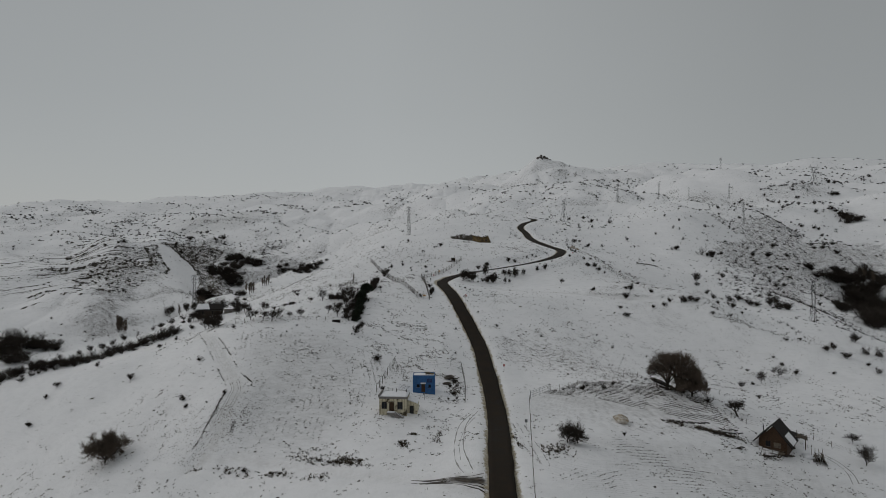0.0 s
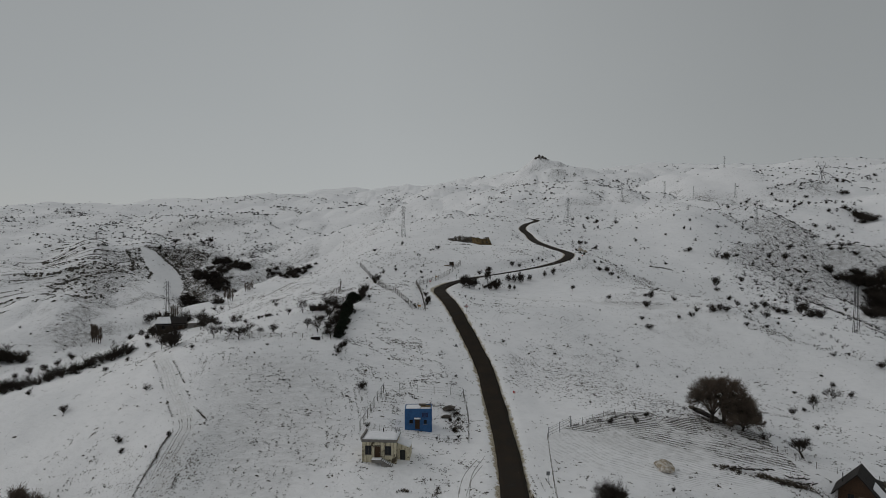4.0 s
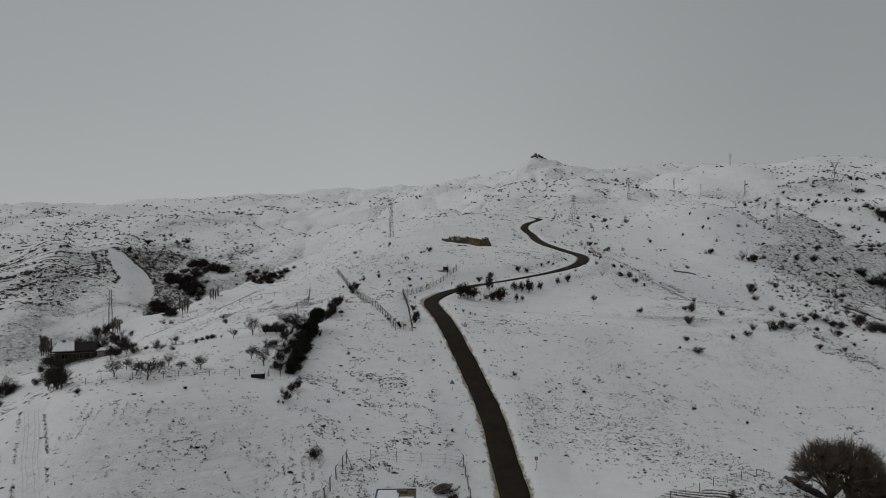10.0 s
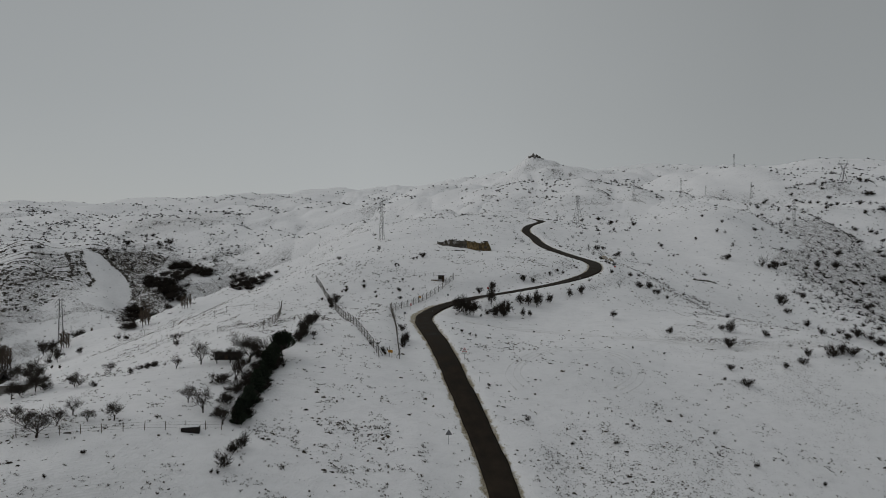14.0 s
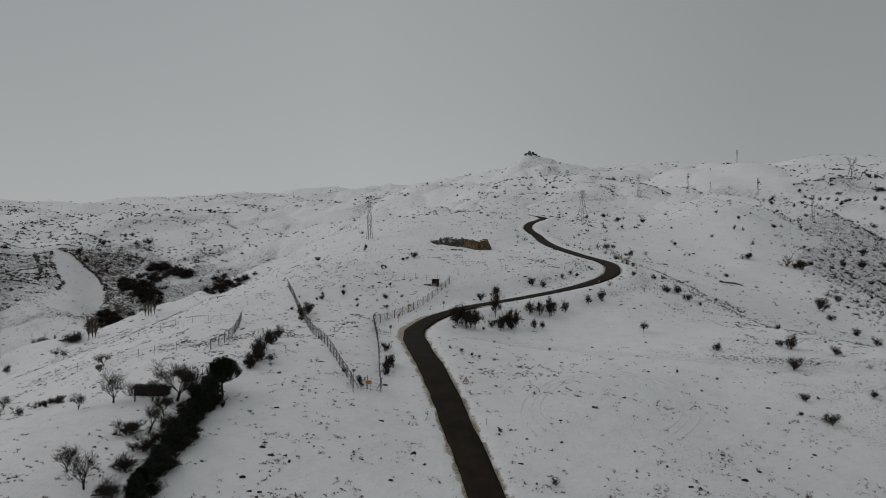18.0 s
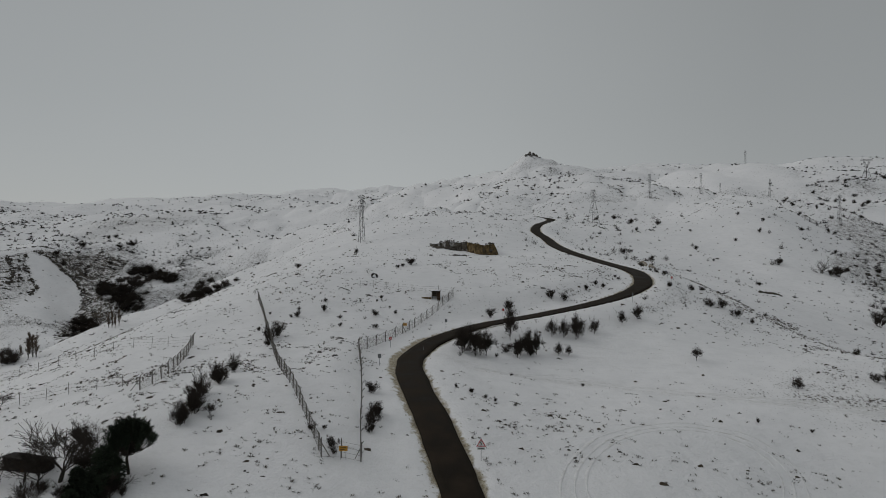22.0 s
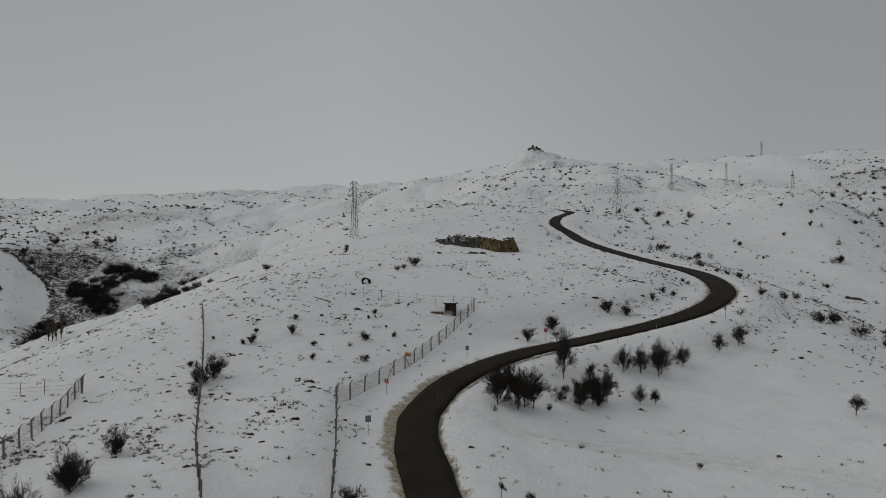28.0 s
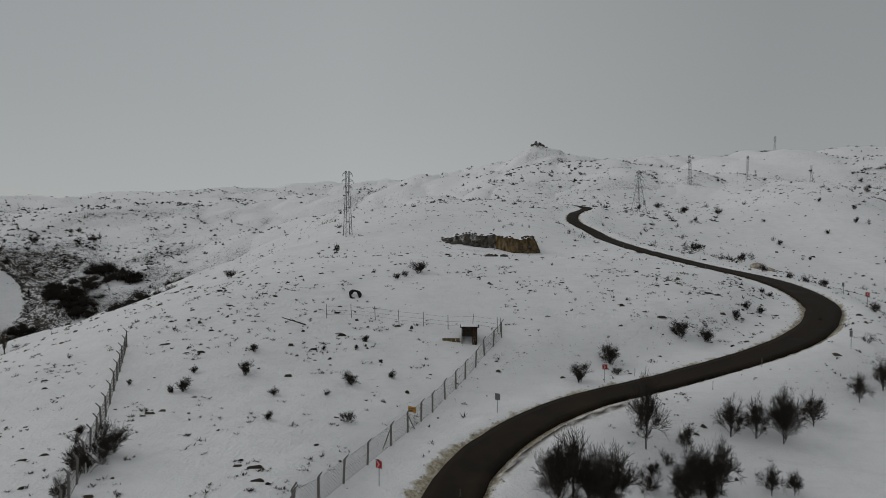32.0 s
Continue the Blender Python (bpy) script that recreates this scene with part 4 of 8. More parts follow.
def farmhouse(x, y, turn):
    z = z_at(x, y) - 0.3
    t = thing("farmhouse", x, y, z, turn, "low mud-brown farmhouse with a snow-covered pitched roof", "house")
    part("wall", box(-5.5, 2.8, 0, 5, -2, 2.5, 0.03), simple("mud_plaster", (0.075, 0.058, 0.044), (0.05, 0.039, 0.031), 1.2, 0.95), t)
    for s, y0, y1 in ((1, -0.6, 2.5), (-1, 2.5, 5.6)):
        bm = bmesh.new()
        z0, z1 = (2.35, 4.0) if s > 0 else (4.0, 2.35)
        a = [bm.verts.new(p) for p in ((-6, y0, z0), (3.2, y0, z0), (3.2, y1, z1), (-6, y1, z1))]
        b = [bm.verts.new((v.co.x, v.co.y, v.co.z + 0.28)) for v in a]
        bm.faces.new(a[::-1])
        bm.faces.new(b)
        for k in range(4):
            bm.faces.new((a[k], a[(k + 1) % 4], b[(k + 1) % 4], b[k]))
        part("roof", bm, DARK_ROOF, t)
    bm = bmesh.new()
    a = [bm.verts.new(p) for p in ((-6.0, -0.62, 2.64), (-1.2, -0.62, 2.64), (-2.1, 2.45, 4.27), (-5.7, 2.45, 4.27))]
    b = [bm.verts.new((v.co.x, v.co.y, v.co.z + 0.2)) for v in a]
    bm.faces.new(b)
    bm.faces.new(a[::-1])
    for k in range(4):
        bm.faces.new((a[k], a[(k + 1) % 4], b[(k + 1) % 4], b[k]))
    part("roof_snow", bm, CAP, t, "patch of snow left on the roof")
    window_set(t, -3.5, 0, 0.8, 1.0, 1.1, OLD_WOOD)
    window_set(t, -0.2, 0, 0.8, 1.0, 1.1, OLD_WOOD)
    part("door", box(0.9, 1.9, -0.05, 0.04, -0.1, 1.95), WOOD, t)
    part("porch_roof", box(-6.2, 3.0, -2.2, -0.62, 2.1, 2.25), DARK_ROOF, t)
    for px in (-5.8, -2.8, 0.2, 2.6):
        bm = bmesh.new()
        bar(bm, (px, -2.0, -1.5), (px, -2.0, 2.09), 0.09, 0.08, 6)
        part("post", bm, OLD_WOOD, t)
    bm = bmesh.new()
    box(-4.6, -4.0, 2.2, 2.8, 3.6, 4.9, bm=bm)
    part("chimney", bm, CONCRETE, t)
    o = thing("outhouse", *(t.matrix_world @ Vector((6.2, -1.2, 0.1))), turn, "small grey block outhouse beside the farmhouse", "outhouse")
    part("wall", box(-2.4, 2.2, 0, 3.6, -1.6, 2.3, 0.03), CONCRETE, o)
    part("roof", box(-2.7, 2.5, -0.3, 3.9, 2.304, 2.5, 0.02), OLD_WOOD, o)
    part("roof_snow", lumpy_slab(-2.6, 2.0, -0.2, 3.8, 2.504, 0.16, 51), CAP, o)
    part("door", box(-0.6, 0.3, -0.05, 0.04, -0.2, 1.8), OLD_WOOD, o)
    return t


def guard_shed(x, y, turn):
    z = z_at(x, y)
    t = thing("shed", x, y, z, turn, "small open-fronted plank shed with a flat roof", "shed")
    part("side_wall", box(-1.0, -0.9, 0, 1.7, -0.5, 2.15), OLD_WOOD, t)
    part("side_wall", box(0.9, 1.0, 0, 1.7, -0.5, 2.15), WOOD, t)
    part("back_wall", box(-0.89, 0.89, 1.6, 1.7, -0.5, 2.15), OLD_WOOD, t)
    for k in range(3):
        part("plank", box(0.35 + k * 0.19, 0.52 + k * 0.19, -0.05, 0.0, -0.4, 2.1, 0.006), WOOD, t)
    part("roof", box(-1.2, 1.25, -0.3, 1.95, 2.154, 2.26, 0.01), DARK_ROOF, t)
    part("roof_snow", lumpy_slab(-1.1, 1.1, -0.2, 1.85, 2.264, 0.09, 61, 6, 6, 0.02), CAP, t)
    w = thing("low_wall", *(t.matrix_world @ Vector((-2.3, 0.2, 0))), turn, "low wall of rough tan blocks beside the shed", "wall")
    for k in range(3):
        for j in range(4):
            part("block", box(-1.15 + j * 0.56 + 0.1 * (k % 2), -0.62 + j * 0.56 + 0.1 * (k % 2), 0, 0.35, -0.35 + k * 0.36, -0.005 + k * 0.36, 0.03), EARTH, w)
    part("wall_snow", lumpy_slab(-1.1, 1.0, 0.02, 0.33, 0.73, 0.07, 62, 6, 3, 0.02), CAP, w)
    return t


stone_house(-12.5, 147.6, -5)
blue_hut(-5.5, 162.0, 0)
cabin(76.6, 142.6, -40)
lean_to(81.6, 146.8, -30)
collapsed_shed(85.2, 141.6, -6)
log_row(72.6, 138.4, 4, 17, "log_row", "row of snowy split logs before the cabin", 3)
log_row(67.0, 139.7, 20, 5, "scrap_pile", "small pile of dark scrap timber on the snow", 9)
log_row(57.5, 150.6, -12, 18, "brush_pile", "dark heap of cut branches along a field edge", 12)
farmhouse(-84.5, 224, 14)
guard_shed(4.4, 317.6, -4)
log_row(82.8, 149.6, 10, 16, "wood_pile", "dark heap of firewood stacked behind the cabin", 21)
log_row(84.0, 151.2, 6, 12, "wood_pile", "dark heap of firewood stacked behind the cabin", 22)
log_row(79.4, 143.6, 24, 10, "scrap_pile", "scattered planks and scrap in the snow by the cabin", 23)
log_row(64.0, 145.6, -4, 16, "brush_pile", "dark heap of cut branches along a field edge", 24)
log_row(67.5, 149.0, -8, 9, "brush_pile", "dark heap of cut branches along a field edge", 25)


def tarp_tent(x, y, turn):
    """A pale sheet thrown over poles, sagging between them."""
    t = thing("tarp_shelter", x, y, z_at(x, y), turn, "grey tarpaulin draped over poles beside the cabin", "shelter")
    bm = bmesh.new()
    grid = [[None] * 9 for _ in range(9)]
    for i in range(9):
        for j in range(9):
            u, v = i / 8 * 2 - 1, j / 8
            ridge = 1.9 * (1 - 0.25 * v)
            z = ridge * (1 - abs(u) ** 1.25) + 0.10 * math.sin(u * 9 + v * 4) * abs(u) - 0.1
            grid[i][j] = bm.verts.new((u * (1.5 + 0.2 * math.sin(v * 5)), v * 2.8, z * 1.2))
    for i in range(8):
        for j in range(8):
            bm.faces.new((grid[i][j], grid[i + 1][j], grid[i + 1][j + 1], grid[i][j + 1])).smooth = True
    bmesh.ops.solidify(bm, geom=bm.faces[:], thickness=0.03)
    part("sheet", bm, simple("grey_tarpaulin", (0.30, 0.29, 0.275), (0.17, 0.165, 0.155), 2.0, 0.6, wear_or_shade=(0.09, 0.085, 0.08)), t)
    for px, py in ((0, 0.0), (0, 2.5)):
        bm = bmesh.new()
        bar(bm, (px, py, -0.4), (px, py, 2.2 - 0.2 * py), 0.05, 0.05, 6)
        part("pole", bm, OLD_WOOD, t)


tarp_tent(86.2, 140.2, -25)


def crate(x, y, turn):
    t = thing("covered_box", x, y, z_at(x, y), turn, "low dark box with a snowy lid beside the orchard fence", "box")
    part("body", box(-1.3, 1.3, -0.6, 0.6, -0.3, 0.75, 0.03), DARK_ROOF, t)
    part("lid_snow", lumpy_slab(-1.25, 1.25, -0.55, 0.55, 0.754, 0.13, 71, 6, 4, 0.02), CAP, t)


def hen_house(x, y, turn):
    t = thing("orchard_shed", x, y, z_at(x, y), turn, "long low dark wooden shed among bare trees", "shed")
    part("wall", box(-2.9, 2.9, 0, 1.3, -0.8, 1.35, 0.02), DARK_ROOF, t)
    part("roof", box(-3.1, 3.1, -0.15, 1.5, 1.354, 1.45, 0.02), DARK_ROOF, t)
    part("door", box(-0.4, 0.4, -0.05, 0.04, -0.1, 1.2), WOOD, t)


crate(-35.3, 199.6, 12)
hen_house(-42.2, 236.6, -18)


# ---- fences ----
def bent_post():
    bm = bmesh.new()
    box(-0.07, 0.07, -0.07, 0.07, -0.6, 2.0, bm=bm)
    bar(bm, (0, 0, 1.98), (0.0, -0.34, 2.4), 0.075, 0.06, 4)
    return mesh_of("post", bm, CONCRETE)


def plain_post(h=1.5, r=0.055, mat=None):
    bm = bmesh.new()
    bar(bm, (0, 0, -0.5), (0.02, 0, h), r, r * 0.85, 5)
    return mesh_of("post", bm, mat or OLD_WOOD)


def wire_panel(a, b, heights, diamonds, top):
    """Line wires, and where asked diamond mesh, between two posts."""
    bm = bmesh.new()
    a, b = Vector(a), Vector(b)
    up = Vector((0, 0, 1))
    for h in heights:
        bar(bm, a + up * h, b + up * h, 0.012, 0.012, 3)
    if diamonds:
        n = max(3, int((b - a).length / 0.3))
        for k in range(-6, n + 1):
            for s in (0, 1):
                u0, u1 = k / n, (k + 6) / n
                h0, h1 = (0.05, top) if s == 0 else (top, 0.05)
                for_cut = []
                for u, h in ((u0, h0), (u1, h1)):
                    for_cut.append((u, h))
                (p, hp), (q, hq) = for_cut
                if p < 0:
                    hp, p = hp + (hq - hp) * (0 - p) / (q - p), 0
                if q > 1:
                    hq, q = hp + (hq - hp) * (1 - p) / (q - p), 1
                if q > p:
                    bar(bm, a.lerp(b, p) + up * hp, a.lerp(b, q) + up * hq, 0.008, 0.008, 3)
    return bm


def fence(name, line, gap, post, label, heights, diamonds=False, top=1.9, braces=(), even=True):
    """A fence along a line on the ground: posts at even gaps, wires between."""
    p = smooth_line(line, gap) if even else np.array(line, float)
    if even:
        p = np.vstack([p, line[-1]])
    t = thing(name, p[0, 0], p[0, 1], z_at(*p[0]), 0, label, "fence")
    o = Vector(t.matrix_world.translation)
    rng = random.Random(len(p))
    tops = []
    for k in range(len(p)):
        d = p[min(k + 1, len(p) - 1)] - p[max(k - 1, 0)]
        q = Vector((p[k, 0], p[k, 1], z_at(*p[k]))) - o
        tops.append(q)
        shared("post", post, t, pose(q.x, q.y, q.z, rng.uniform(-3, 3), rng.uniform(-3, 3), math.degrees(math.atan2(d[1], d[0])) + rng.uniform(-4, 4)))
    for a, b in zip(tops, tops[1:]):
        if diamonds:
            part("wire_mesh", wire_panel(a, b, heights, diamonds, top), WIRE, t)
            continue
        for h in heights:
            part("wire", wire_panel(a, b, (h,), False, top), WIRE, t)
    for k, side in braces:
        bm = bmesh.new()
        e = tops[k] + Vector((side[0], side[1], 0))
        bar(bm, e + Vector((0, 0, -0.3)), tops[k] + Vector((0, 0, 1.7)), 0.06, 0.06, 4)
        part("brace", bm, CONCRETE, t)
    return t


BENT, STICK, THIN = bent_post(), plain_post(1.4, 0.06), plain_post(1.9, 0.05, CONCRETE)
mesh_label = "concrete post fence with sagging wire mesh on the snowy slope"
fence("mesh_fence", [(-38.1, 316.8), (-33.9, 305.3), (-29, 290.6), (-22.8, 271.5), (-19.1, 261.8), (-16.4, 255.2), (-12.5, 244.9), (-10.4, 239.6)], 2.6, BENT,
      mesh_label, (0.1, 1.0, 1.9), True)
fence("mesh_fence", [(-5.9, 240.1), (-6.8, 248.9), (-8, 262), (-9.1, 271.7), (-10.6, 283)], 3.0, BENT, mesh_label, (0.1, 1.0, 1.9), True, braces=((0, (-1.0, 0.6)),))
fence("mesh_fence", [(-10.6, 283), (-9.3, 285.5), (-7.9, 289.1), (-6.3, 292.7), (-4.5, 296.7), (-3, 299.5), (-1.7, 302), (-0.5, 304.1), (0.9, 306.9), (2.2, 308.9), (3.4, 310.8), (4.8, 313.1), (6.1, 315.4), (7.4, 317.2), (8.7, 319.2)], 3.0, BENT,
      "concrete post fence with wire mesh along the road bend", (0.1, 1.0, 1.9), True, braces=((4, (-0.8, -0.9)), (5, (0.8, 1.1))), even=False)
fence("wire_fence", [(-10.4, 239.6), (-8.3, 240.1), (-5.9, 240.1)], 2.3, BENT, "short fence across the end of an enclosure", (0.1, 0.7, 1.3, 1.9), braces=((0, (1.0, 0.5)),))
fence("wire_fence", [(-14.4, 322.5), (-11.2, 323), (-7.8, 322.4), (-4.6, 321.6), (-1.1, 320.9), (2.3, 320.6), (5.7, 321.1), (8.7, 320.3)], 3.3, THIN,
      "slim concrete posts with wire behind the shed", (0.5, 1.0, 1.6))
fence("wire_fence", [(-75.5, 268.2), (-70.2, 267.1), (-65.2, 265.7), (-61.4, 265.8), (-57.3, 265.7), (-54.2, 266.4), (-49.7, 266), (-45.4, 265.3)], 8, THIN,
      "slim posts with slack wire across a pasture", (0.5, 1.0, 1.6), even=False)
fence("wire_fence", [(-95.2, 305.2), (-90.2, 303.7), (-84.1, 300.9), (-79.5, 300), (-75.2, 299.6), (-69.4, 295.8), (-64.7, 293.8), (-61.3, 294.6), (-56.2, 292.2), (-51.6, 289.9), (-48.3, 289.5), (-44, 289.4)], 7, THIN,
      "slim posts with slack wire along the pasture's edge", (0.5, 1.0, 1.6), even=False)
fence("mesh_fence", [(-41.5, 262.6), (-40.4, 265.5), (-40.1, 271.4), (-41.3, 279.1), (-43.2, 288.8)], 2.4, BENT,
      "close-set concrete post fence at the pasture's end", (0.1, 1.0, 1.9), True, braces=((0, (-1.6, 0.2)),))
fence("wire_fence", [(-66, 193.2), (-57, 194.3), (-51.4, 195.2), (-45.9, 196), (-40.5, 197.9), (-35.9, 200), (-31.5, 202)], 2.8, STICK,
      "rough wooden stakes with wire along the orchard", (0.4, 0.8, 1.2))
hut_label = "angled concrete posts with wire round the blue hut"
fence("wire_fence", [(-17.7, 159.4), (-17.2, 162), (-16.5, 165.8), (-15.5, 171.4), (-14.3, 176.4)], 2.6, BENT, hut_label, (0.1, 0.7, 1.3, 1.9), braces=((-1, (0.9, -0.8)),))
fence("wire_fence", [(-14.3, 176.4), (-10.6, 178.2), (-6.8, 178.8), (-2.9, 179), (1.5, 180.3), (5, 181.6)], 4.2, THIN, hut_label, (0.4, 0.9, 1.6))
fence("wire_fence", [(5, 181.6), (5.4, 176.6), (5.7, 171.3), (5.6, 164.7), (5.3, 158.2)], 3.2, BENT, hut_label, (0.1, 0.7, 1.3, 1.9), braces=((0, (-1.2, -0.2)),))
fence("wire_fence", [(-17.7, 159.4), (-14.1, 159.0), (-6, 158.3), (-2.3, 157.9), (1.6, 158.1), (5.3, 158.2)], 4.2, THIN, hut_label, (0.4, 0.9, 1.6))
fence("wire_fence", [(14.2, 94), (15.4, 105.3), (17.8, 124.6), (19.3, 137.1), (20.7, 147.9), (22.2, 160)], 3.4, STICK, "wooden stakes with wire between road and field", (0.35, 0.8, 1.2))
fence("wire_fence", [(29, 167.9), (35.5, 172.1), (42.8, 176), (50.3, 179.8), (57.5, 182.6)], 3.4, STICK, "wooden stakes and wire along the field's upper edge", (0.35, 0.8, 1.2))
fence("wire_fence", [(66.5, 166), (68.7, 164.2), (72, 159.6), (76, 155), (86.5, 152.7), (92.3, 150.6), (97, 147.2), (100.3, 144)], 3.8, STICK, "crooked stakes with wire above the cabin", (0.35, 0.8, 1.2))


def field_gate(a, b):
    a, b = Vector((*a, z_at(*a))), Vector((*b, z_at(*b)))
    t = thing("field_gate", *a, math.degrees(math.atan2(b.y - a.y, b.x - a.x)), "plain grey steel field gate at the track", "gate")
    L, dz = (b - a).xy.length, b.z - a.z
    for x in (0.0, 0.5, 1.0):
        bm = bmesh.new()
        bar(bm, (L * x, 0, dz * x - 0.4), (L * x, 0, dz * x + 2.2), 0.08, 0.08, 6)
        part("post", bm, STEEL, t)
    for h in (0.4, 1.0, 1.6, 2.0):
        bm = bmesh.new()
        bar(bm, (0, 0, h), (L, 0, h + dz), 0.04, 0.04, 5)
        part("rail", bm, STEEL, t)
    for x in (0.16, 0.33, 0.66, 0.83):
        bm = bmesh.new()
        bar(bm, (L * x, 0, dz * x + 0.4), (L * x, 0, dz * x + 2.0), 0.02, 0.02, 4)
        part("upright", bm, STEEL, t)


field_gate((22.6, 161.2), (28.6, 167.4))


# ---- road signs ----
def sign_base(name, x, y, turn, label, h, mat=None):
    t = thing(name, x, y, z_at(x, y), turn, label, "sign", "road signs")
    bm = bmesh.new()
    bar(bm, (0, 0, -0.5), (0, 0, h), 0.035, 0.035, 8)
    part("post", bm, mat or STEEL, t)
    return t


def chevron(x, y, turn, way=1):
    t = sign_base("chevron_sign", x, y, turn, "red and white chevron curve sign on a steel post", 1.9)
    face = part("plate", box(-0.28, 0.28, -0.062, -0.036, 1.5, 2.1, 0.01), RED, t)
    bm = bmesh.new()
    s = way
    prism(bm, [(s * -0.20, 1.53), (s * -0.13, 1.53), (s * 0.1, 1.8), (s * -0.13, 2.07), (s * -0.20, 2.07), (s * 0.0, 1.8)], -0.075, -0.065)
    part("arrow", bm, WHITE, face)


def square_plate(x, y, turn, h=1.9, w=0.3):
    t = sign_base("road_plate", x, y, turn, "small grey plate sign on a post beside the road", h)
    part("plate", box(-w, w, 0.036, 0.06, h - 0.55, h + 0.15, 0.01), PLATE, t)


def triangle(x, y, turn, front):
    t = sign_base("warning_sign", x, y, turn, "red bordered triangular warning sign on a post" if front else "grey back of a triangular warning sign", 2.3)
    bm = bmesh.new()
    prism(bm, [(-0.58, 1.62), (0.58, 1.62), (0.0, 2.62)], -0.06, -0.036)
    tri = part("plate", bm, RED if front else PLATE, t)
    if front:
        bm = bmesh.new()
        prism(bm, [(-0.40, 1.73), (0.40, 1.73), (0.0, 2.42)], -0.072, -0.063)
        part("face", bm, WHITE, tri)
        bm = bmesh.new()
        prism(bm, [(-0.05, 1.8), (0.05, 1.8), (0.12, 1.95), (-0.02, 2.1), (0.05, 2.25), (-0.05, 2.25), (-0.13, 2.08), (0.02, 1.95)], -0.08, -0.074)
        part("symbol", bm, BLACK, tri)
        pl = part("plaque", box(-0.48, 0.48, -0.06, -0.036, 1.22, 1.55, 0.01), WHITE, t)
        part("text_bar", box(-0.36, 0.36, -0.07, -0.064, 1.35, 1.42), BLACK, pl)


chevron(-5.1, 289.8, -25)
chevron(20.0, 311.6, -12)
chevron(70.2, 336.5, -35, -1)
chevron(17.7, 182.2, 4, -1)
square_plate(-6.3, 276.2, 6)
square_plate(6.4, 304.7, -30)
square_plate(72.6, 345.6, 20)
square_plate(18.3, 137.0, 0)
square_plate(51.5, 314.0, -20, 2.1, 0.16)
triangle(3.9, 210.2, 0, False)
triangle(8.3, 241.6, -4, True)


def marker(x, y, h=1.0):
    t = thing("marker_post", x, y, z_at(x, y), 0, "thin snow marker stake at the road's edge", "stake", "road markers")
    bm = bmesh.new()
    bar(bm, (0, 0, -0.3), (0.03, 0, h), 0.035, 0.03, 5)
    part("stake", bm, STEEL, t)


for mx, my in ((5.9, 194), (15.8, 172), (10.8, 232), (6.2, 262), (1.4, 288), (30, 305.4), (24, 312.8), (38, 310), (64, 380), (58, 420), (72, 400), (57, 455)):
    marker(mx, my)


def notice(x, y, turn, z0, name="notice_board", label="small yellow notice board on the wire fence"):
    t = thing(name, x, y, z_at(x, y), turn, label, "notice")
    for s in (-0.3, 0.3):
        bm = bmesh.new()
        bar(bm, (s, 0.03, -0.4), (s, 0.03, z0 + 0.3), 0.025, 0.025, 5)
        part("stake", bm, STEEL, t)
    b = part("board", box(-0.5, 0.5, -0.03, 0.0, z0 - 0.28, z0 + 0.3, 0.008), YELLOW, t)
    for k in range(2):
        part("text_bar", box(-0.34, 0.34 - 0.15 * k, -0.042, -0.034, z0 + 0.06 - 0.2 * k, z0 + 0.13 - 0.2 * k), BLACK, b)


notice(-7.9, 239.7, 0, 1.35)
notice(-2.6, 301.5, -35, 1.25, "board", "weathered tan board wired to the roadside fence")


# ---- electricity towers ----
def tube(bm, pts, radii, sides=4):
    """One unbroken tapered member through several points."""
    rings = []
    for p, r in zip(pts, radii):
        rings.append([bm.verts.new(Vector(p) + Vector((math.cos(2 * math.pi * k / sides) * r, math.sin(2 * math.pi * k / sides) * r, 0))) for k in range(sides)])
    for a, b in zip(rings, rings[1:]):
        for k in range(sides):
            bm.faces.new((a[k], a[(k + 1) % sides], b[(k + 1) % sides], b[k]))
    bm.faces.new(rings[-1])


def lattice_tower(h, base, top, arms, r=0.10, cells=10, curve=1.0):
    """Four leaning legs, cross braces between, and cross arms near the top; built once at the origin."""
    t = new("electricity_tower")

    def at(s, u):
        w = (base - top) * max(0.0, 1 - u / 0.8) ** curve + top
        return Vector((s[0] * w / 2, s[1] * w / 2, h * u))

    corners = ((-1, -1), (1, -1), (1, 1), (-1, 1))
    for c in corners:
        bm = bmesh.new()
        tube(bm, [at(c, 0) - Vector((0, 0, 1.5))] + [at(c, k / cells) for k in range(cells + 1)], [r] * 2 + [r * (1 - 0.4 * k / cells) for k in range(1, cells + 1)])
        part("leg", bm, PYLON_STEEL, t)
    for n in range(4):
        a, b = corners[n], corners[(n + 1) % 4]
        bm = bmesh.new()
        for k in range(cells):
            u, v = k / cells, (k + 1) / cells
            p, q = (a, b) if k % 2 else (b, a)
            bar(bm, at(p, u), at(q, v), r * 0.38, r * 0.38, 3)
            if k % 3 == 2:
                bar(bm, at(a, v), at(b, v), r * 0.35, r * 0.35, 3)
        part("bracing", bm, PYLON_STEEL, t)["kind"] = "stuff"
    for u, reach in arms:
        for s in (-1, 1):
            bm = bmesh.new()
            z = h * u
            tip = Vector((s * reach, 0, z + 0.1))
            for y in (-1, 1):
                bar(bm, (s * top * 0.5, y * top * 0.5, z), tip, r * 0.6, r * 0.5, 3)
                bar(bm, (s * top * 0.5, y * top * 0.5, z + 0.9), tip, r * 0.6, r * 0.5, 3)
            arm = part("cross_arm", bm, PYLON_STEEL, t)
            arm["kind"] = "stuff"
            bm = bmesh.new()
            tube(bm, [(s * reach, 0, z - q * 0.12) for q in range(8)], [0.05, 0.12, 0.05, 0.12, 0.05, 0.12, 0.05, 0.04], 6)
            part("insulator", bm, GLASS, arm)
    return t


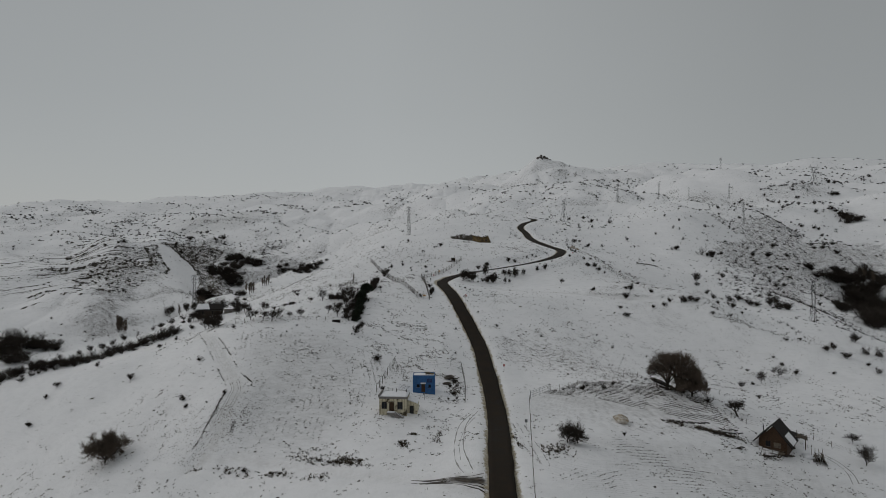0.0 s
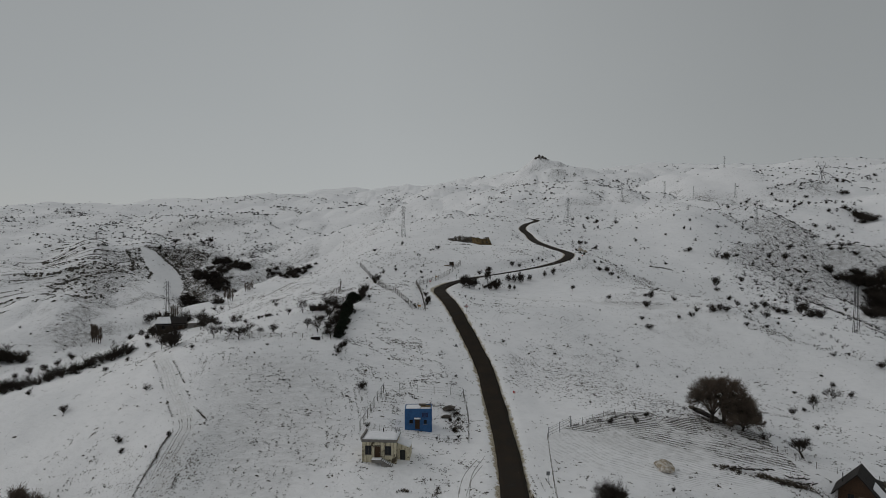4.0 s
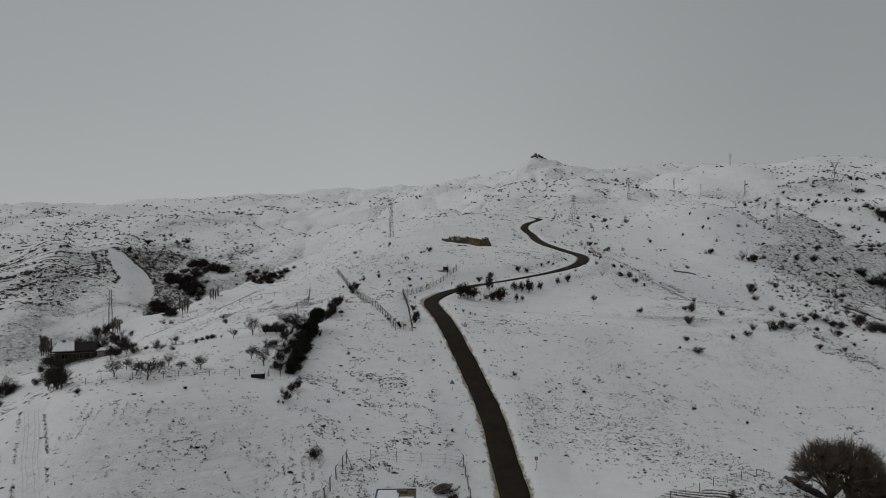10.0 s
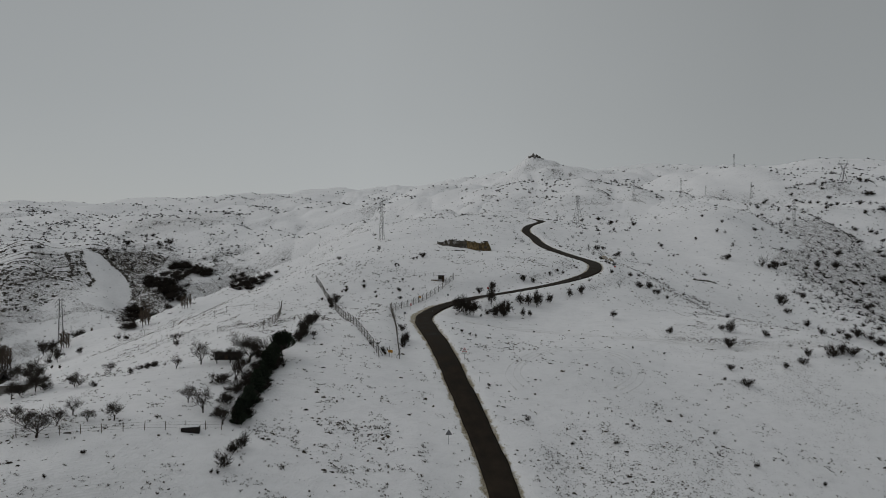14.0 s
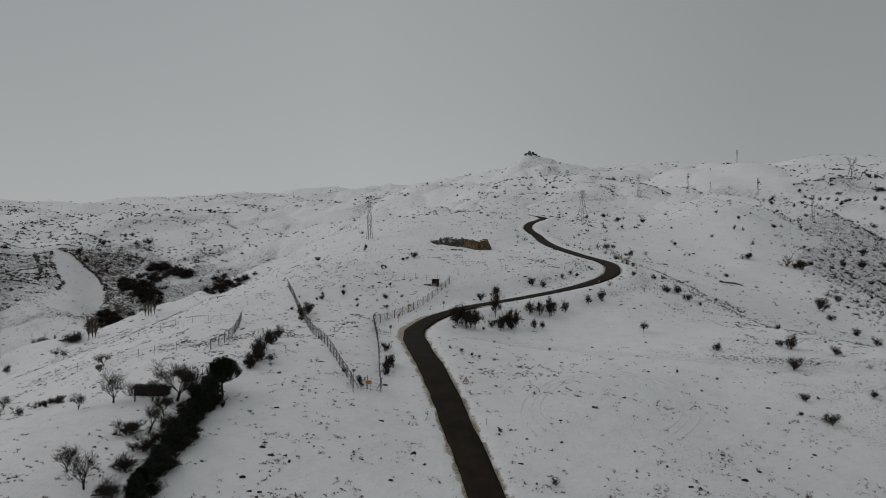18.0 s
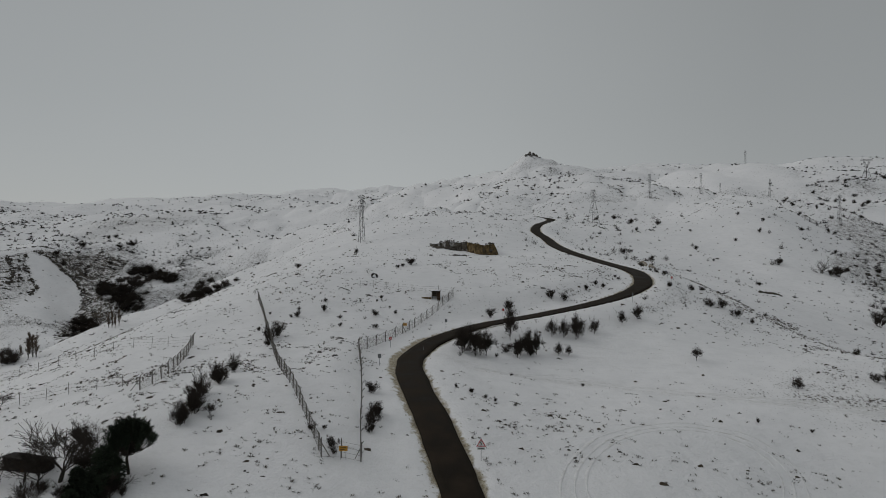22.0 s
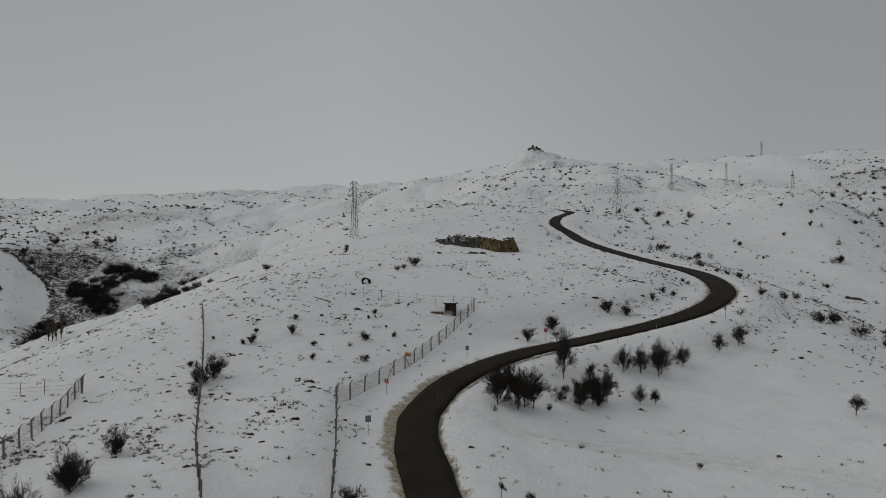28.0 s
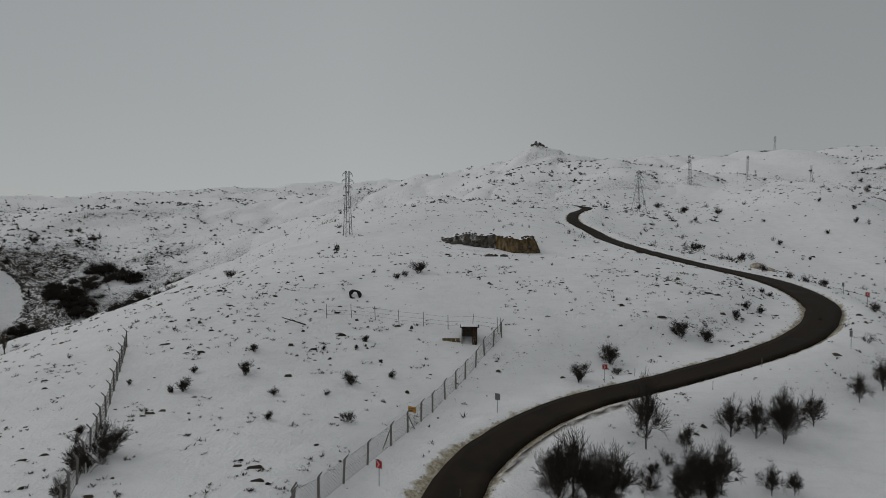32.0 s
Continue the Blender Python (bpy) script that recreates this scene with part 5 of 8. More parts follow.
def portal_tower(h):
    """The wide tower on the far ridge: legs that meet at a waist, a V above it and a long cross beam."""
    t = new("portal_tower")
    waist, shoulder = h * 0.46, h * 0.78
    for sx in (-1, 1):
        for sy in (-1, 1):
            bm = bmesh.new()
            bar(bm, (sx * 3.4, sy * 3.0, -1), (sx * 0.8, sy * 0.8, waist), 0.22, 0.17, 4)
            part("leg", bm, PYLON_STEEL, t)
        bm = bmesh.new()
        for sy in (-1, 1):
            bar(bm, (sx * 0.8, sy * 0.8, waist), (sx * 4.6, sy * 0.6, shoulder), 0.17, 0.14, 4)
            bar(bm, (sx * 0.1, sy * 0.6, waist + 1.2), (sx * 3.2, sy * 0.5, shoulder), 0.12, 0.10, 4)
        for k in range(6):
            u, v = k / 6, (k + 1) / 6
            bar(bm, (sx * (0.8 + 3.8 * u), 0.5, waist + (shoulder - waist) * u), (sx * (0.2 + 3.0 * v), -0.5, waist + (shoulder - waist) * v), 0.08, 0.08, 3)
        part("mast", bm, PYLON_STEEL, t)["kind"] = "stuff"
        bm = bmesh.new()
        bar(bm, (sx * 4.6, 0, shoulder), (sx * 5.6, 0, h), 0.15, 0.07, 4)
        bar(bm, (sx * 6.6, 0, shoulder + 1.2), (sx * 5.6, 0, h), 0.12, 0.07, 4)
        part("peak", bm, PYLON_STEEL, t)["kind"] = "stuff"
    bm = bmesh.new()
    for sy in (-1, 1):
        for k in range(7):
            u, v = k / 7, (k + 1) / 7
            wu, wv = 3.4 - 2.6 * u, 3.4 - 2.6 * v
            bar(bm, (-wu, sy * wu * 0.9, waist * u), (wv, sy * wv * 0.9, waist * v), 0.08, 0.08, 3)
    part("lattice", bm, PYLON_STEEL, t)["kind"] = "stuff"
    bm = bmesh.new()
    for z, r in ((shoulder, 9.0), (shoulder + 1.3, 8.0)):
        bar(bm, (-r, 0, z), (r, 0, z), 0.15, 0.15, 4)
    for k in range(14):
        bar(bm, (-8.4 + k * 1.2, 0, shoulder), (-7.8 + k * 1.2, 0, shoulder + 1.3), 0.08, 0.08, 3)
    part("cross_beam", bm, PYLON_STEEL, t)["kind"] = "stuff"
    return t


slim = tagged(lattice_tower(20.4, 2.1, 1.0, ((0.74, 1.5), (0.84, 1.9), (0.95, 1.6)), 0.10, 14), "slim steel lattice electricity tower on the snowy hillside", "tower", "electricity towers")
slim.matrix_world = pose(-25.4, 436.6, z_at(-25.4, 436.6), 0, 0, 30)
for px, py, s, a in ((159, 264.8, 0.9, 35), (-140.5, 344, 0.85, 40), (271, 558.5, 0.9, 10), (189, 673, 0.97, 25), (240, 690, 0.78, 15),
                     (396, 857, 1.03, 40), (345, 870, 0.66, 20), (470, 1050, 1.1, 10)):
    copy_thing(slim, pose(px, py, z_at(px, py), 0, 0, a) @ Matrix.Scale(s, 4))
broad = tagged(lattice_tower(20.5, 5.6, 1.0, ((0.78, 2.6), (0.88, 2.2), (0.96, 1.7)), 0.11, 9, 1.15), "broad-footed steel lattice electricity tower by the road", "tower", "electricity towers")
broad.matrix_world = pose(104.7, 539, z_at(104.7, 539), 0, 0, 20)
portal = tagged(portal_tower(25), "wide twin-masted power tower on the far ridge", "tower", "electricity towers")
portal.matrix_world = pose(532.8, 889.7, z_at(532.8, 889.7), 0, 0, 8)


# ---- rock ----
def quarry_face():
    """An earth cutting in the hillside: a ragged bank that stands out of the slope, under a cap of snow."""
    x0, x1, y0 = 4.0, 30.5, 408.0
    t = thing("earth_cutting", x0, y0, z_at(x0, y0), 0, "ragged cutting of yellow earth and dark rock in the slope", "rock face")
    o = Vector(t.matrix_world.translation)
    n, m = 70, 9
    for name, u0, u1, mat in (("rock", 0.0, 0.55, SNOWY_ROCK), ("earth", 0.55, 1.0, EARTH)):
        bm = bmesh.new()
        rows = []
        for i in range(n + 1):
            u = u0 + (u1 - u0) * i / n
            x = x0 + (x1 - x0) * u
            y = y0 + 14 * (1 - u) ** 2 + 1.2 * math.sin(u * 7.0) - 2.0 * u + 1.2 * noise.noise(Vector((x * 0.25, 3, 0)))
            top = 4.3 * min(1, u * 4 + 0.1) * min(1, (1 - u) * 14 + 0.15) * (0.55 + 0.45 * u + (0.35 - 0.22 * u) * noise.noise(Vector((x * 0.3, 9, 1))) + (0.16 - 0.11 * u) * noise.noise(Vector((x * 1.3, 2, 6))))
            col = []
            for j in range(m + 1):
                v = j / m
                out = (1 - v) * (1.6 - 0.9 * u) + (0.3 * math.floor(v * 4 + 2 * noise.noise(Vector((x * 0.2, 1, 1))))) * (1 - v) + 1.0 * noise.noise(Vector((x * 0.45, v * 2.2, 4))) + 0.75 * noise.noise(Vector((x * 1.6, v * 3, 7)))
                col.append(bm.verts.new(Vector((x, y - out, z_at(x, y - out) - 0.6 + (top + 0.6) * v)) - o))
            rows.append(col)
        for i in range(n):
            for j in range(m):
                bm.faces.new((rows[i][j], rows[i + 1][j], rows[i + 1][j + 1], rows[i][j + 1]))
        crest = [col[m].co.copy() for col in rows]
        part(name, bm, mat, t, "bare ochre earth face" if mat is EARTH else "dark broken rock")
        chance = random.Random(78 + len(name))
        for k in range(2, n, 4):
            if chance.random() < 0.45:
                w = chance.uniform(0.25, 0.8)
                b = rock_bm(700 + k, w, w * 0.8, w * 0.7, 1)
                bmesh.ops.translate(b, verts=b.verts, vec=crest[k] + Vector((0, chance.uniform(0.3, 3.0), 0.2)))
                part("stone", b, ROCK, t)
        bm = bmesh.new()
        back = []
        for i in range(n + 1):
            x, y, z = crest[i]
            line = []
            for k in range(7):
                v = k / 6
                yy = y + 22 * v
                g = z_at(x + o.x, yy + o.y) - o.z
                e = 1 - v * v * (3 - 2 * v)
                line.append(bm.verts.new((x, yy - (0.55 + 0.3 * noise.noise(Vector((x, 5, 5)))) * (k == 0), g - 0.15 + (z + (0.45 + 0.35 * noise.noise(Vector((x * 0.8, 1, 1)))) * (k > 0) + 0.12 - g) * e)))
            back.append(line)
        for i in range(n):
            for k in range(6):
                bm.faces.new((back[i][k], back[i + 1][k], back[i + 1][k + 1], back[i][k + 1])).smooth = True
        part("snow_cap", bm, CAP, t, "snow lying on top of the bank")
    rng = random.Random(77)
    for k in range(60):
        u = rng.uniform(0.03, 0.9)
        x = x0 + (x1 - x0) * u
        y = y0 + 14 * (1 - u) ** 2 - rng.uniform(0.5, 3.0)
        s = rng.uniform(0.3, 1.1)
        b = rock_bm(500 + k, s, s * 0.8, s * 0.7, 1)
        bmesh.ops.translate(b, verts=b.verts, vec=Vector((x, y, z_at(x, y) + rng.uniform(0.1, 2.2 * u))) - o)
        part("stone", b, ROCK, t)


quarry_face()


def rock(name, x, y, sx, sy, sz, seed, label, mat=None, sub=3, sink=0.3):
    ob = new(name, mesh_of(name, rock_bm(seed, sx, sy, sz, sub), mat or ROCK))
    ob.matrix_world = pose(x, y, z_at(x, y) + sz * (1 - sink) * 0.5, 0, 0, seed * 37 % 360)
    return tagged(ob, label, "rock")


for k, (px, py, sx, sz) in enumerate(((252, 1612, 7, 8), (260, 1613, 7, 5.5), (244, 1612, 6, 4.5), (268, 1615, 7, 3.5), (255, 1607, 5, 3), (276, 1617, 5, 2.5))):
    rock("peak_crag", px, py, sx * 0.7, sx * 0.55, sz * 0.85, 3 + k, "dark jagged crag crowning the snowy peak", SNOWY_ROCK, sub=4, sink=1.2)
rock("boulder", 81.0, 389, 1.6, 1.3, 1.2, 9, "pale yellow boulder beside the road", HEAP)
rock("boulder", 83.4, 387, 1.1, 0.9, 0.9, 10, "pale yellow boulder beside the road", HEAP)
rock("boulder", 42.6, 147.8, 2.6, 1.6, 1.0, 12, "snow-dusted heap of earth in the field", HEAP)


def stone_wall(x0, y0, x1, y1, n, seed):
    t = thing("stone_row", x0, y0, z_at(x0, y0), 0, "low row of dark stones half buried in snow", "stones")
    o = Vector(t.matrix_world.translation)
    rng = random.Random(seed)
    for k in range(n):
        u = k / (n - 1)
        x, y = x0 + (x1 - x0) * u + rng.uniform(-0.4, 0.4), y0 + (y1 - y0) * u + rng.uniform(-0.5, 0.5)
        s = rng.uniform(0.5, 1.0)
        b = rock_bm(seed + k, s, s * 0.8, s * 0.6, 1)
        bmesh.ops.translate(b, verts=b.verts, vec=Vector((x, y, z_at(x, y) + 0.1)) - o)
        part("stone", b, ROCK, t)


rock("earth_heap", 1.3, 173.8, 1.9, 1.3, 0.4, 31, "low brown heap of bare earth beside the blue hut", MUD)
rock("earth_heap", 0.6, 170.0, 0.9, 1.2, 0.35, 32, "low dark heap of earth beside the blue hut", MUD)
stone_wall(118.9, 378.8, 136.4, 395.9, 14, 100)
stone_wall(61.6, 183.2, 66, 171, 16, 140)
stone_wall(11.0, 357.2, 14.5, 357.6, 5, 170)


def tyre_ring(x, y):
    t = thing("concrete_ring", x, y, z_at(x, y), 20, "dark broken concrete ring standing half buried in snow", "ring")
    bm = bmesh.new()
    n = 20
    rings = []
    for k in range(n):
        a = 2 * math.pi * k / n
        mid, thick = 0.62, 0.20 + 0.07 * math.sin(3 * a + 1)
        ring = []
        for j in range(8):
            b = 2 * math.pi * j / 8
            r = mid + thick * math.cos(b)
            ring.append(bm.verts.new((math.cos(a) * r * 1.15, 0.3 * math.sin(b) + 0.35 * math.sin(a), math.sin(a) * r + 0.25)))
        rings.append(ring)
    for k in range(n):
        a, b = rings[k], rings[(k + 1) % n]
        for j in range(8):
            bm.faces.new((a[j], a[(j + 1) % 8], b[(j + 1) % 8], b[j])).smooth = True
    bmesh.ops.recalc_face_normals(bm, faces=bm.faces)
    part("ring", bm, DARK_ROOF, t)
    part("snow_fill", lumpy_slab(-0.45, 0.45, -0.25, 0.5, -0.1, 0.45, 81, 6, 5), CAP, t)


tyre_ring(-11.4, 329.7)


def fallen_branch(x, y, turn):
    t = thing("fallen_branch", x, y, z_at(x, y), turn, "bare fallen branch lying on the snow", "branch")
    bm = bmesh.new()
    bar(bm, (0, 0, 0.1), (-3, 0.2, 1.1), 0.10, 0.05, 6)
    bar(bm, (-1.2, 0.1, 0.5), (-2.0, 0.9, 0.9), 0.05, 0.02, 4)
    bar(bm, (-1.8, 0.1, 0.7), (-2.7, -0.7, 0.6), 0.05, 0.02, 4)
    part("limb", bm, BARK, t)


fallen_branch(-16.8, 320.4, 10)


# ---- near-black mound in place of the dark ditch beside the willows ----
bank = rock("earth_bank", 62.6, 179.0, 1.4, 4.0, 0.7, 24, "near-black earth mound in place of a dark ditch under the big willows", simple("dark_earth", (0.013, 0.010, 0.008), (0.007, 0.006, 0.005), 0.9, 0.95, bump=0.6), 3, 2.0)
bank.matrix_world = pose(62.6, 178.4, z_at(62.6, 178.4) - 0.3, 0, 0, 22)


# ---- plants ----
def grow(bm, twigs, a, d, length, r, depth, rng, spread, up, split, thin=0.0017):
    """One branch and all that grows from it. Wood goes into bm, the finest twigs into twigs."""
    n = (1, 2, 3, 3, 3)[depth]
    p, v = Vector(a), Vector(d).normalized()
    nodes = [(p.copy(), r)]
    for k in range(n):
        v = (v + Vector((rng.gauss(0, 0.16), rng.gauss(0, 0.16), rng.gauss(0, 0.10) + up * 0.10))).normalized()
        q = p + v * length / n
        r2 = r * (1 - 0.45 * (k + 1) / n)
        bar(bm if depth > 1 else twigs, p, q, nodes[-1][1], max(r2, min(0.004, thin * 1.7)), 5 if depth > 2 else 3)
        nodes.append((q.copy(), r2))
        p = q
    if depth == 0:
        return
    for k in range(split[min(depth, len(split) - 1)]):
        u = rng.uniform(0.2, 1.0)
        i = min(int(u * n), n - 1)
        start = nodes[i][0].lerp(nodes[i + 1][0], u * n - i)
        side = Vector((rng.gauss(0, 1), rng.gauss(0, 1), rng.gauss(0, 0.6))).normalized()
        w = (v + side * spread + Vector((0, 0, up * 0.35))).normalized()
        grow(bm, twigs, start, w, length * (rng.uniform(0.48, 0.72) if depth > 2 else rng.uniform(0.55, 0.95)), max(nodes[i][1] * 0.5, thin), depth - 1, rng, spread, up, split, thin)


def bare_tree(name, seed, label, trunk=0.28, r=0.029, limbs=6, depth=3, spread=0.75, up=0.5, lean=0.0, split=(0, 6, 6, 4), aim=0.55, category="tree", twig=None, thin=0.0017, low=0.8):
    """A leafless tree one metre high: trunk, and a crown of limbs and twigs."""
    rng = random.Random(seed)
    t = new(name)
    wood, crown, twigs = bmesh.new(), bmesh.new(), bmesh.new()
    top = Vector((lean, 0, trunk))
    bar(wood, (0, 0, -0.12), top * 0.5 + Vector((0.01, 0.01, 0)), r * 1.25, r, 8)
    bar(wood, top * 0.5 + Vector((0.01, 0.01, 0)), top, r, r * 0.85, 8)
    for k in range(limbs):
        a = 2 * math.pi * (k + rng.uniform(-0.3, 0.3)) / limbs
        tilt = rng.uniform(0.15, 1.0) * spread * 1.3
        d = Vector((math.cos(a) * tilt + lean, math.sin(a) * tilt, 1.0 * up + 0.35))
        grow(crown, twigs, top * rng.uniform(low, 1.0), d, aim * rng.uniform(0.75, 1.1), r * 0.42, depth, rng, spread, up, split, thin)
    part("trunk", wood, BARK, t)
    part("limb_frame", crown, BARK, t)["kind"] = "stuff"
    part("crown", twigs, twig or TWIG, t)["kind"] = "stuff"
    return tagged(fit_height(t), label, category)


def fit_height(t):
    """Scales a plant's meshes so that it is one metre high."""
    hi = max(v.co.z for o in t.children for v in o.data.vertices)
    for o in t.children:
        o.data.transform(Matrix.Scale(1 / hi, 4))
    return t


def bare_shrub(name, seed, label, stems=16, wide=0.9, split=(0, 6, 6), depth=2, r=0.015, thin=0.0042):
    """A leafless bush one metre high: many stems from the ground."""
    rng = random.Random(seed)
    t = new(name)
    wood, twigs = bmesh.new(), bmesh.new()
    for k in range(stems):
        a = rng.uniform(0, 2 * math.pi)
        tilt = rng.uniform(0.05, 1.0) * wide
        o = Vector((math.cos(a), math.sin(a), 0)) * rng.uniform(0, 0.22) * wide + Vector((0, 0, -0.06))
        grow(wood, twigs, o, (math.cos(a) * tilt, math.sin(a) * tilt, 0.95), rng.uniform(0.35, 0.75), r, depth, rng, 0.7, 0.35, split, thin)
    part("stem_frame", wood, BARK, t)["kind"] = "stuff"
    part("crown", twigs, TWIG, t)["kind"] = "stuff"
    return tagged(fit_height(t), label, "shrub")


def poplar(seed):
    rng = random.Random(seed)
    t = new("poplar")
    wood, crown, twigs = bmesh.new(), bmesh.new(), bmesh.new()
    bar(wood, (0, 0, -0.05), (0, 0, 0.5), 0.022, 0.014, 7)
    bar(wood, (0, 0, 0.5), (0.01, 0, 0.97), 0.014, 0.004, 5)
    for k in range(34):
        z = 0.06 + 0.78 * k / 34
        a = rng.uniform(0, 6.28)
        grow(crown, twigs, (0, 0, z), (math.cos(a) * 0.16, math.sin(a) * 0.16, 1), rng.uniform(0.14, 0.26) * (1.15 - z * 0.6), 0.006, 2, rng, 0.16, 0.9, (0, 4, 4))
    part("trunk", wood, BARK, t)
    part("limb_frame", crown, WILLOW, t)["kind"] = "stuff"
    part("crown", twigs, WILLOW, t)["kind"] = "stuff"
    return tagged(fit_height(t), "slim bare poplar standing in the ravine", "tree", "poplars")


def dome_willow(seed):
    """A willow one metre high: a short trunk, limbs that fork into a wide dome, and a haze of fine twigs on it."""
    rng = random.Random(seed)
    t = new("willow")
    wood, limbs, twigs = bmesh.new(), bmesh.new(), bmesh.new()
    bar(wood, (0, 0, -0.05), (0.01, 0, 0.10), 0.05, 0.038, 8)
    bar(wood, (0.01, 0, 0.10), (0, 0.01, 0.20), 0.038, 0.034, 8)
    ends = []
    for k in range(15):
        a, q = 2.4 * k + rng.uniform(-0.3, 0.3), ((k + 0.5) / 15) ** 0.6
        mid = Vector((math.cos(a) * q * 0.13, math.sin(a) * q * 0.13, 0.34 + 0.04 * rng.random()))
        end = Vector((math.cos(a) * q * 0.30, math.sin(a) * q * 0.30, 0.40 + 0.22 * (1 - q) + 0.08 * rng.random()))
        bar(limbs, (0, 0.01, 0.17), mid, 0.017, 0.012, 5)
        bar(limbs, mid, end, 0.012, 0.008, 5)
        ends.append(end)
    for k in range(430):
        a, c = rng.uniform(0, 6.28), rng.uniform(-0.12, 1)
        w = (1 - c * c) ** 0.5
        ragged = (0.84 + 0.2 * noise.noise(Vector((math.cos(a) * 2, math.sin(a) * 2, c * 2 + seed)))) * rng.uniform(0.62, 1.0) ** 0.5
        tip = Vector((math.cos(a) * w * 0.54 * ragged, math.sin(a) * w * 0.54 * ragged, 0.42 + 0.56 * c * ragged))
        root = min(ends, key=lambda e: (e - tip).length + 0.1 * rng.random())
        knee = root.lerp(tip, 0.55) + Vector((rng.gauss(0, 0.015), rng.gauss(0, 0.015), rng.uniform(-0.01, 0.03)))
        bar(limbs, root, knee, 0.0042, 0.003, 3)
        bar(twigs, knee, tip, 0.0028, 0.0016, 3)
        out = (tip - Vector((0, 0, 0.3))).normalized()
        for j in range(13):
            p = knee.lerp(tip, rng.uniform(0.1, 1))
            d = (out + Vector((rng.gauss(0, 0.45), rng.gauss(0, 0.45), rng.gauss(0, 0.4) + 0.15))).normalized()
            bar(twigs, p, p + d * rng.uniform(0.05, 0.13), 0.0017, 0.0010, 3)
    part("trunk", wood, BARK, t)
    part("limb_frame", limbs, BARK, t)["kind"] = "stuff"
    part("crown", twigs, WILLOW, t)["kind"] = "stuff"
    return tagged(fit_height(t), "huge bare willow with a dense rounded crown", "tree")


def needles(centres, size, rng, n):
    """Sprays of needle blades round centres."""
    V, Fc = [], []
    for c in centres:
        for _ in range(n):
            d = Vector((rng.gauss(0, 1), rng.gauss(0, 1), rng.gauss(0, 0.7) + 0.25)).normalized()
            s = d.orthogonal().normalized() * size * 0.16
            p = Vector(c) + d * size * rng.uniform(0, 0.5)
            q = p + d * size * rng.uniform(0.6, 1.1)
            i = len(V)
            V += [p - s, p + s, q]
            Fc.append((i, i + 1, i + 2))
    return V, Fc


def conifer(name, seed, label, shape, tiers, per, size, n, trunk_r=0.03):
    """An evergreen one metre high; shape(z) gives the crown's radius."""
    rng = random.Random(seed)
    t = new(name)
    wood, limbs = bmesh.new(), bmesh.new()
    bar(wood, (0, 0, -0.06), (0, 0, 0.55), trunk_r, trunk_r * 0.6, 7)
    bar(wood, (0, 0, 0.55), (0, 0, 0.95), trunk_r * 0.6, 0.005, 5)
    centres = []
    for k in range(tiers):
        z = 0.08 + 0.88 * k / tiers
        for j in range(per):
            a = rng.uniform(0, 6.28)
            R = shape(z) * rng.uniform(0.35, 1.2)
            tip = Vector((math.cos(a) * R, math.sin(a) * R, z + R * 0.25 + rng.uniform(-0.03, 0.03)))
            bar(limbs, (0, 0, z), tip, 0.006, 0.003, 3)
            for u in (0.45, 0.7, 0.9, 1.0):
                if rng.random() < 0.85:
                    centres.append(Vector((0, 0, z)).lerp(tip, u))
    V, Fc = needles(centres, size, rng, n)
    part("trunk", wood, BARK, t)
    part("limb_frame", limbs, BARK, t)["kind"] = "stuff"
    o = new("foliage", soup("foliage", V, Fc, NEEDLE))
    o["kind"] = "stuff"
    o.parent = t
    return tagged(t, label, "tree")


def broad_pine():
    """A pine one metre high: a leaning trunk, limbs that fork out to a wide dome, and upright sprays of needles on it."""
    rng = random.Random(410)
    t = new("pine")
    wood, limbs = bmesh.new(), bmesh.new()
    bar(wood, (0, 0, -0.06), (0.05, 0.02, 0.3), 0.03, 0.024, 8)
    bar(wood, (0.05, 0.02, 0.3), (0.0, 0.05, 0.62), 0.024, 0.014, 7)
    V, Fc = [], []
    for k in range(330):
        a, q = rng.uniform(0, 6.28), rng.uniform(0, 1) ** 0.5
        deep = 1 if k < 200 else rng.uniform(0.55, 0.9)
        R = 0.41 * q * rng.uniform(0.85, 1.1) * deep
        tip = Vector((math.cos(a) * R, math.sin(a) * R, 0.50 + 0.42 * (1 - q * q) ** 0.5 * rng.uniform(0.75, 1.0) * deep + rng.uniform(-0.09, 0.04)))
        root = Vector((0.03, 0.03, 0.35 + 0.22 * (1 - q) + 0.05 * rng.random()))
        bar(limbs, root, root.lerp(tip, 0.6) - Vector((0, 0, 0.04)), 0.009, 0.006, 3)
        bar(limbs, root.lerp(tip, 0.6) - Vector((0, 0, 0.04)), tip, 0.006, 0.004, 3)
        lean = Vector((math.cos(a) * q * 0.5, math.sin(a) * q * 0.5, 1)).normalized()
        for u in range(7):
            c = tip + lean * (0.02 * u - 0.03)
            for j in range(9):
                d = (Vector((rng.gauss(0, 1), rng.gauss(0, 1), rng.gauss(0, 0.5))).normalized() + lean * 0.7).normalized()
                w = d.orthogonal().normalized() * 0.0055
                e = c + d * rng.uniform(0.035, 0.06)
                i = len(V)
                V += [c - w, c + w, e + w * 0.5, e - w * 0.5]
                Fc.append((i, i + 1, i + 2, i + 3))
    part("trunk", wood, BARK, t)
    part("limb_frame", limbs, BARK, t)["kind"] = "stuff"
    o = new("foliage", soup("foliage", V, Fc, NEEDLE))
    o["kind"] = "stuff"
    o.parent = t
    return tagged(t, "dark green pine with a broad domed crown of upright sprays", "tree")


JOINED = []


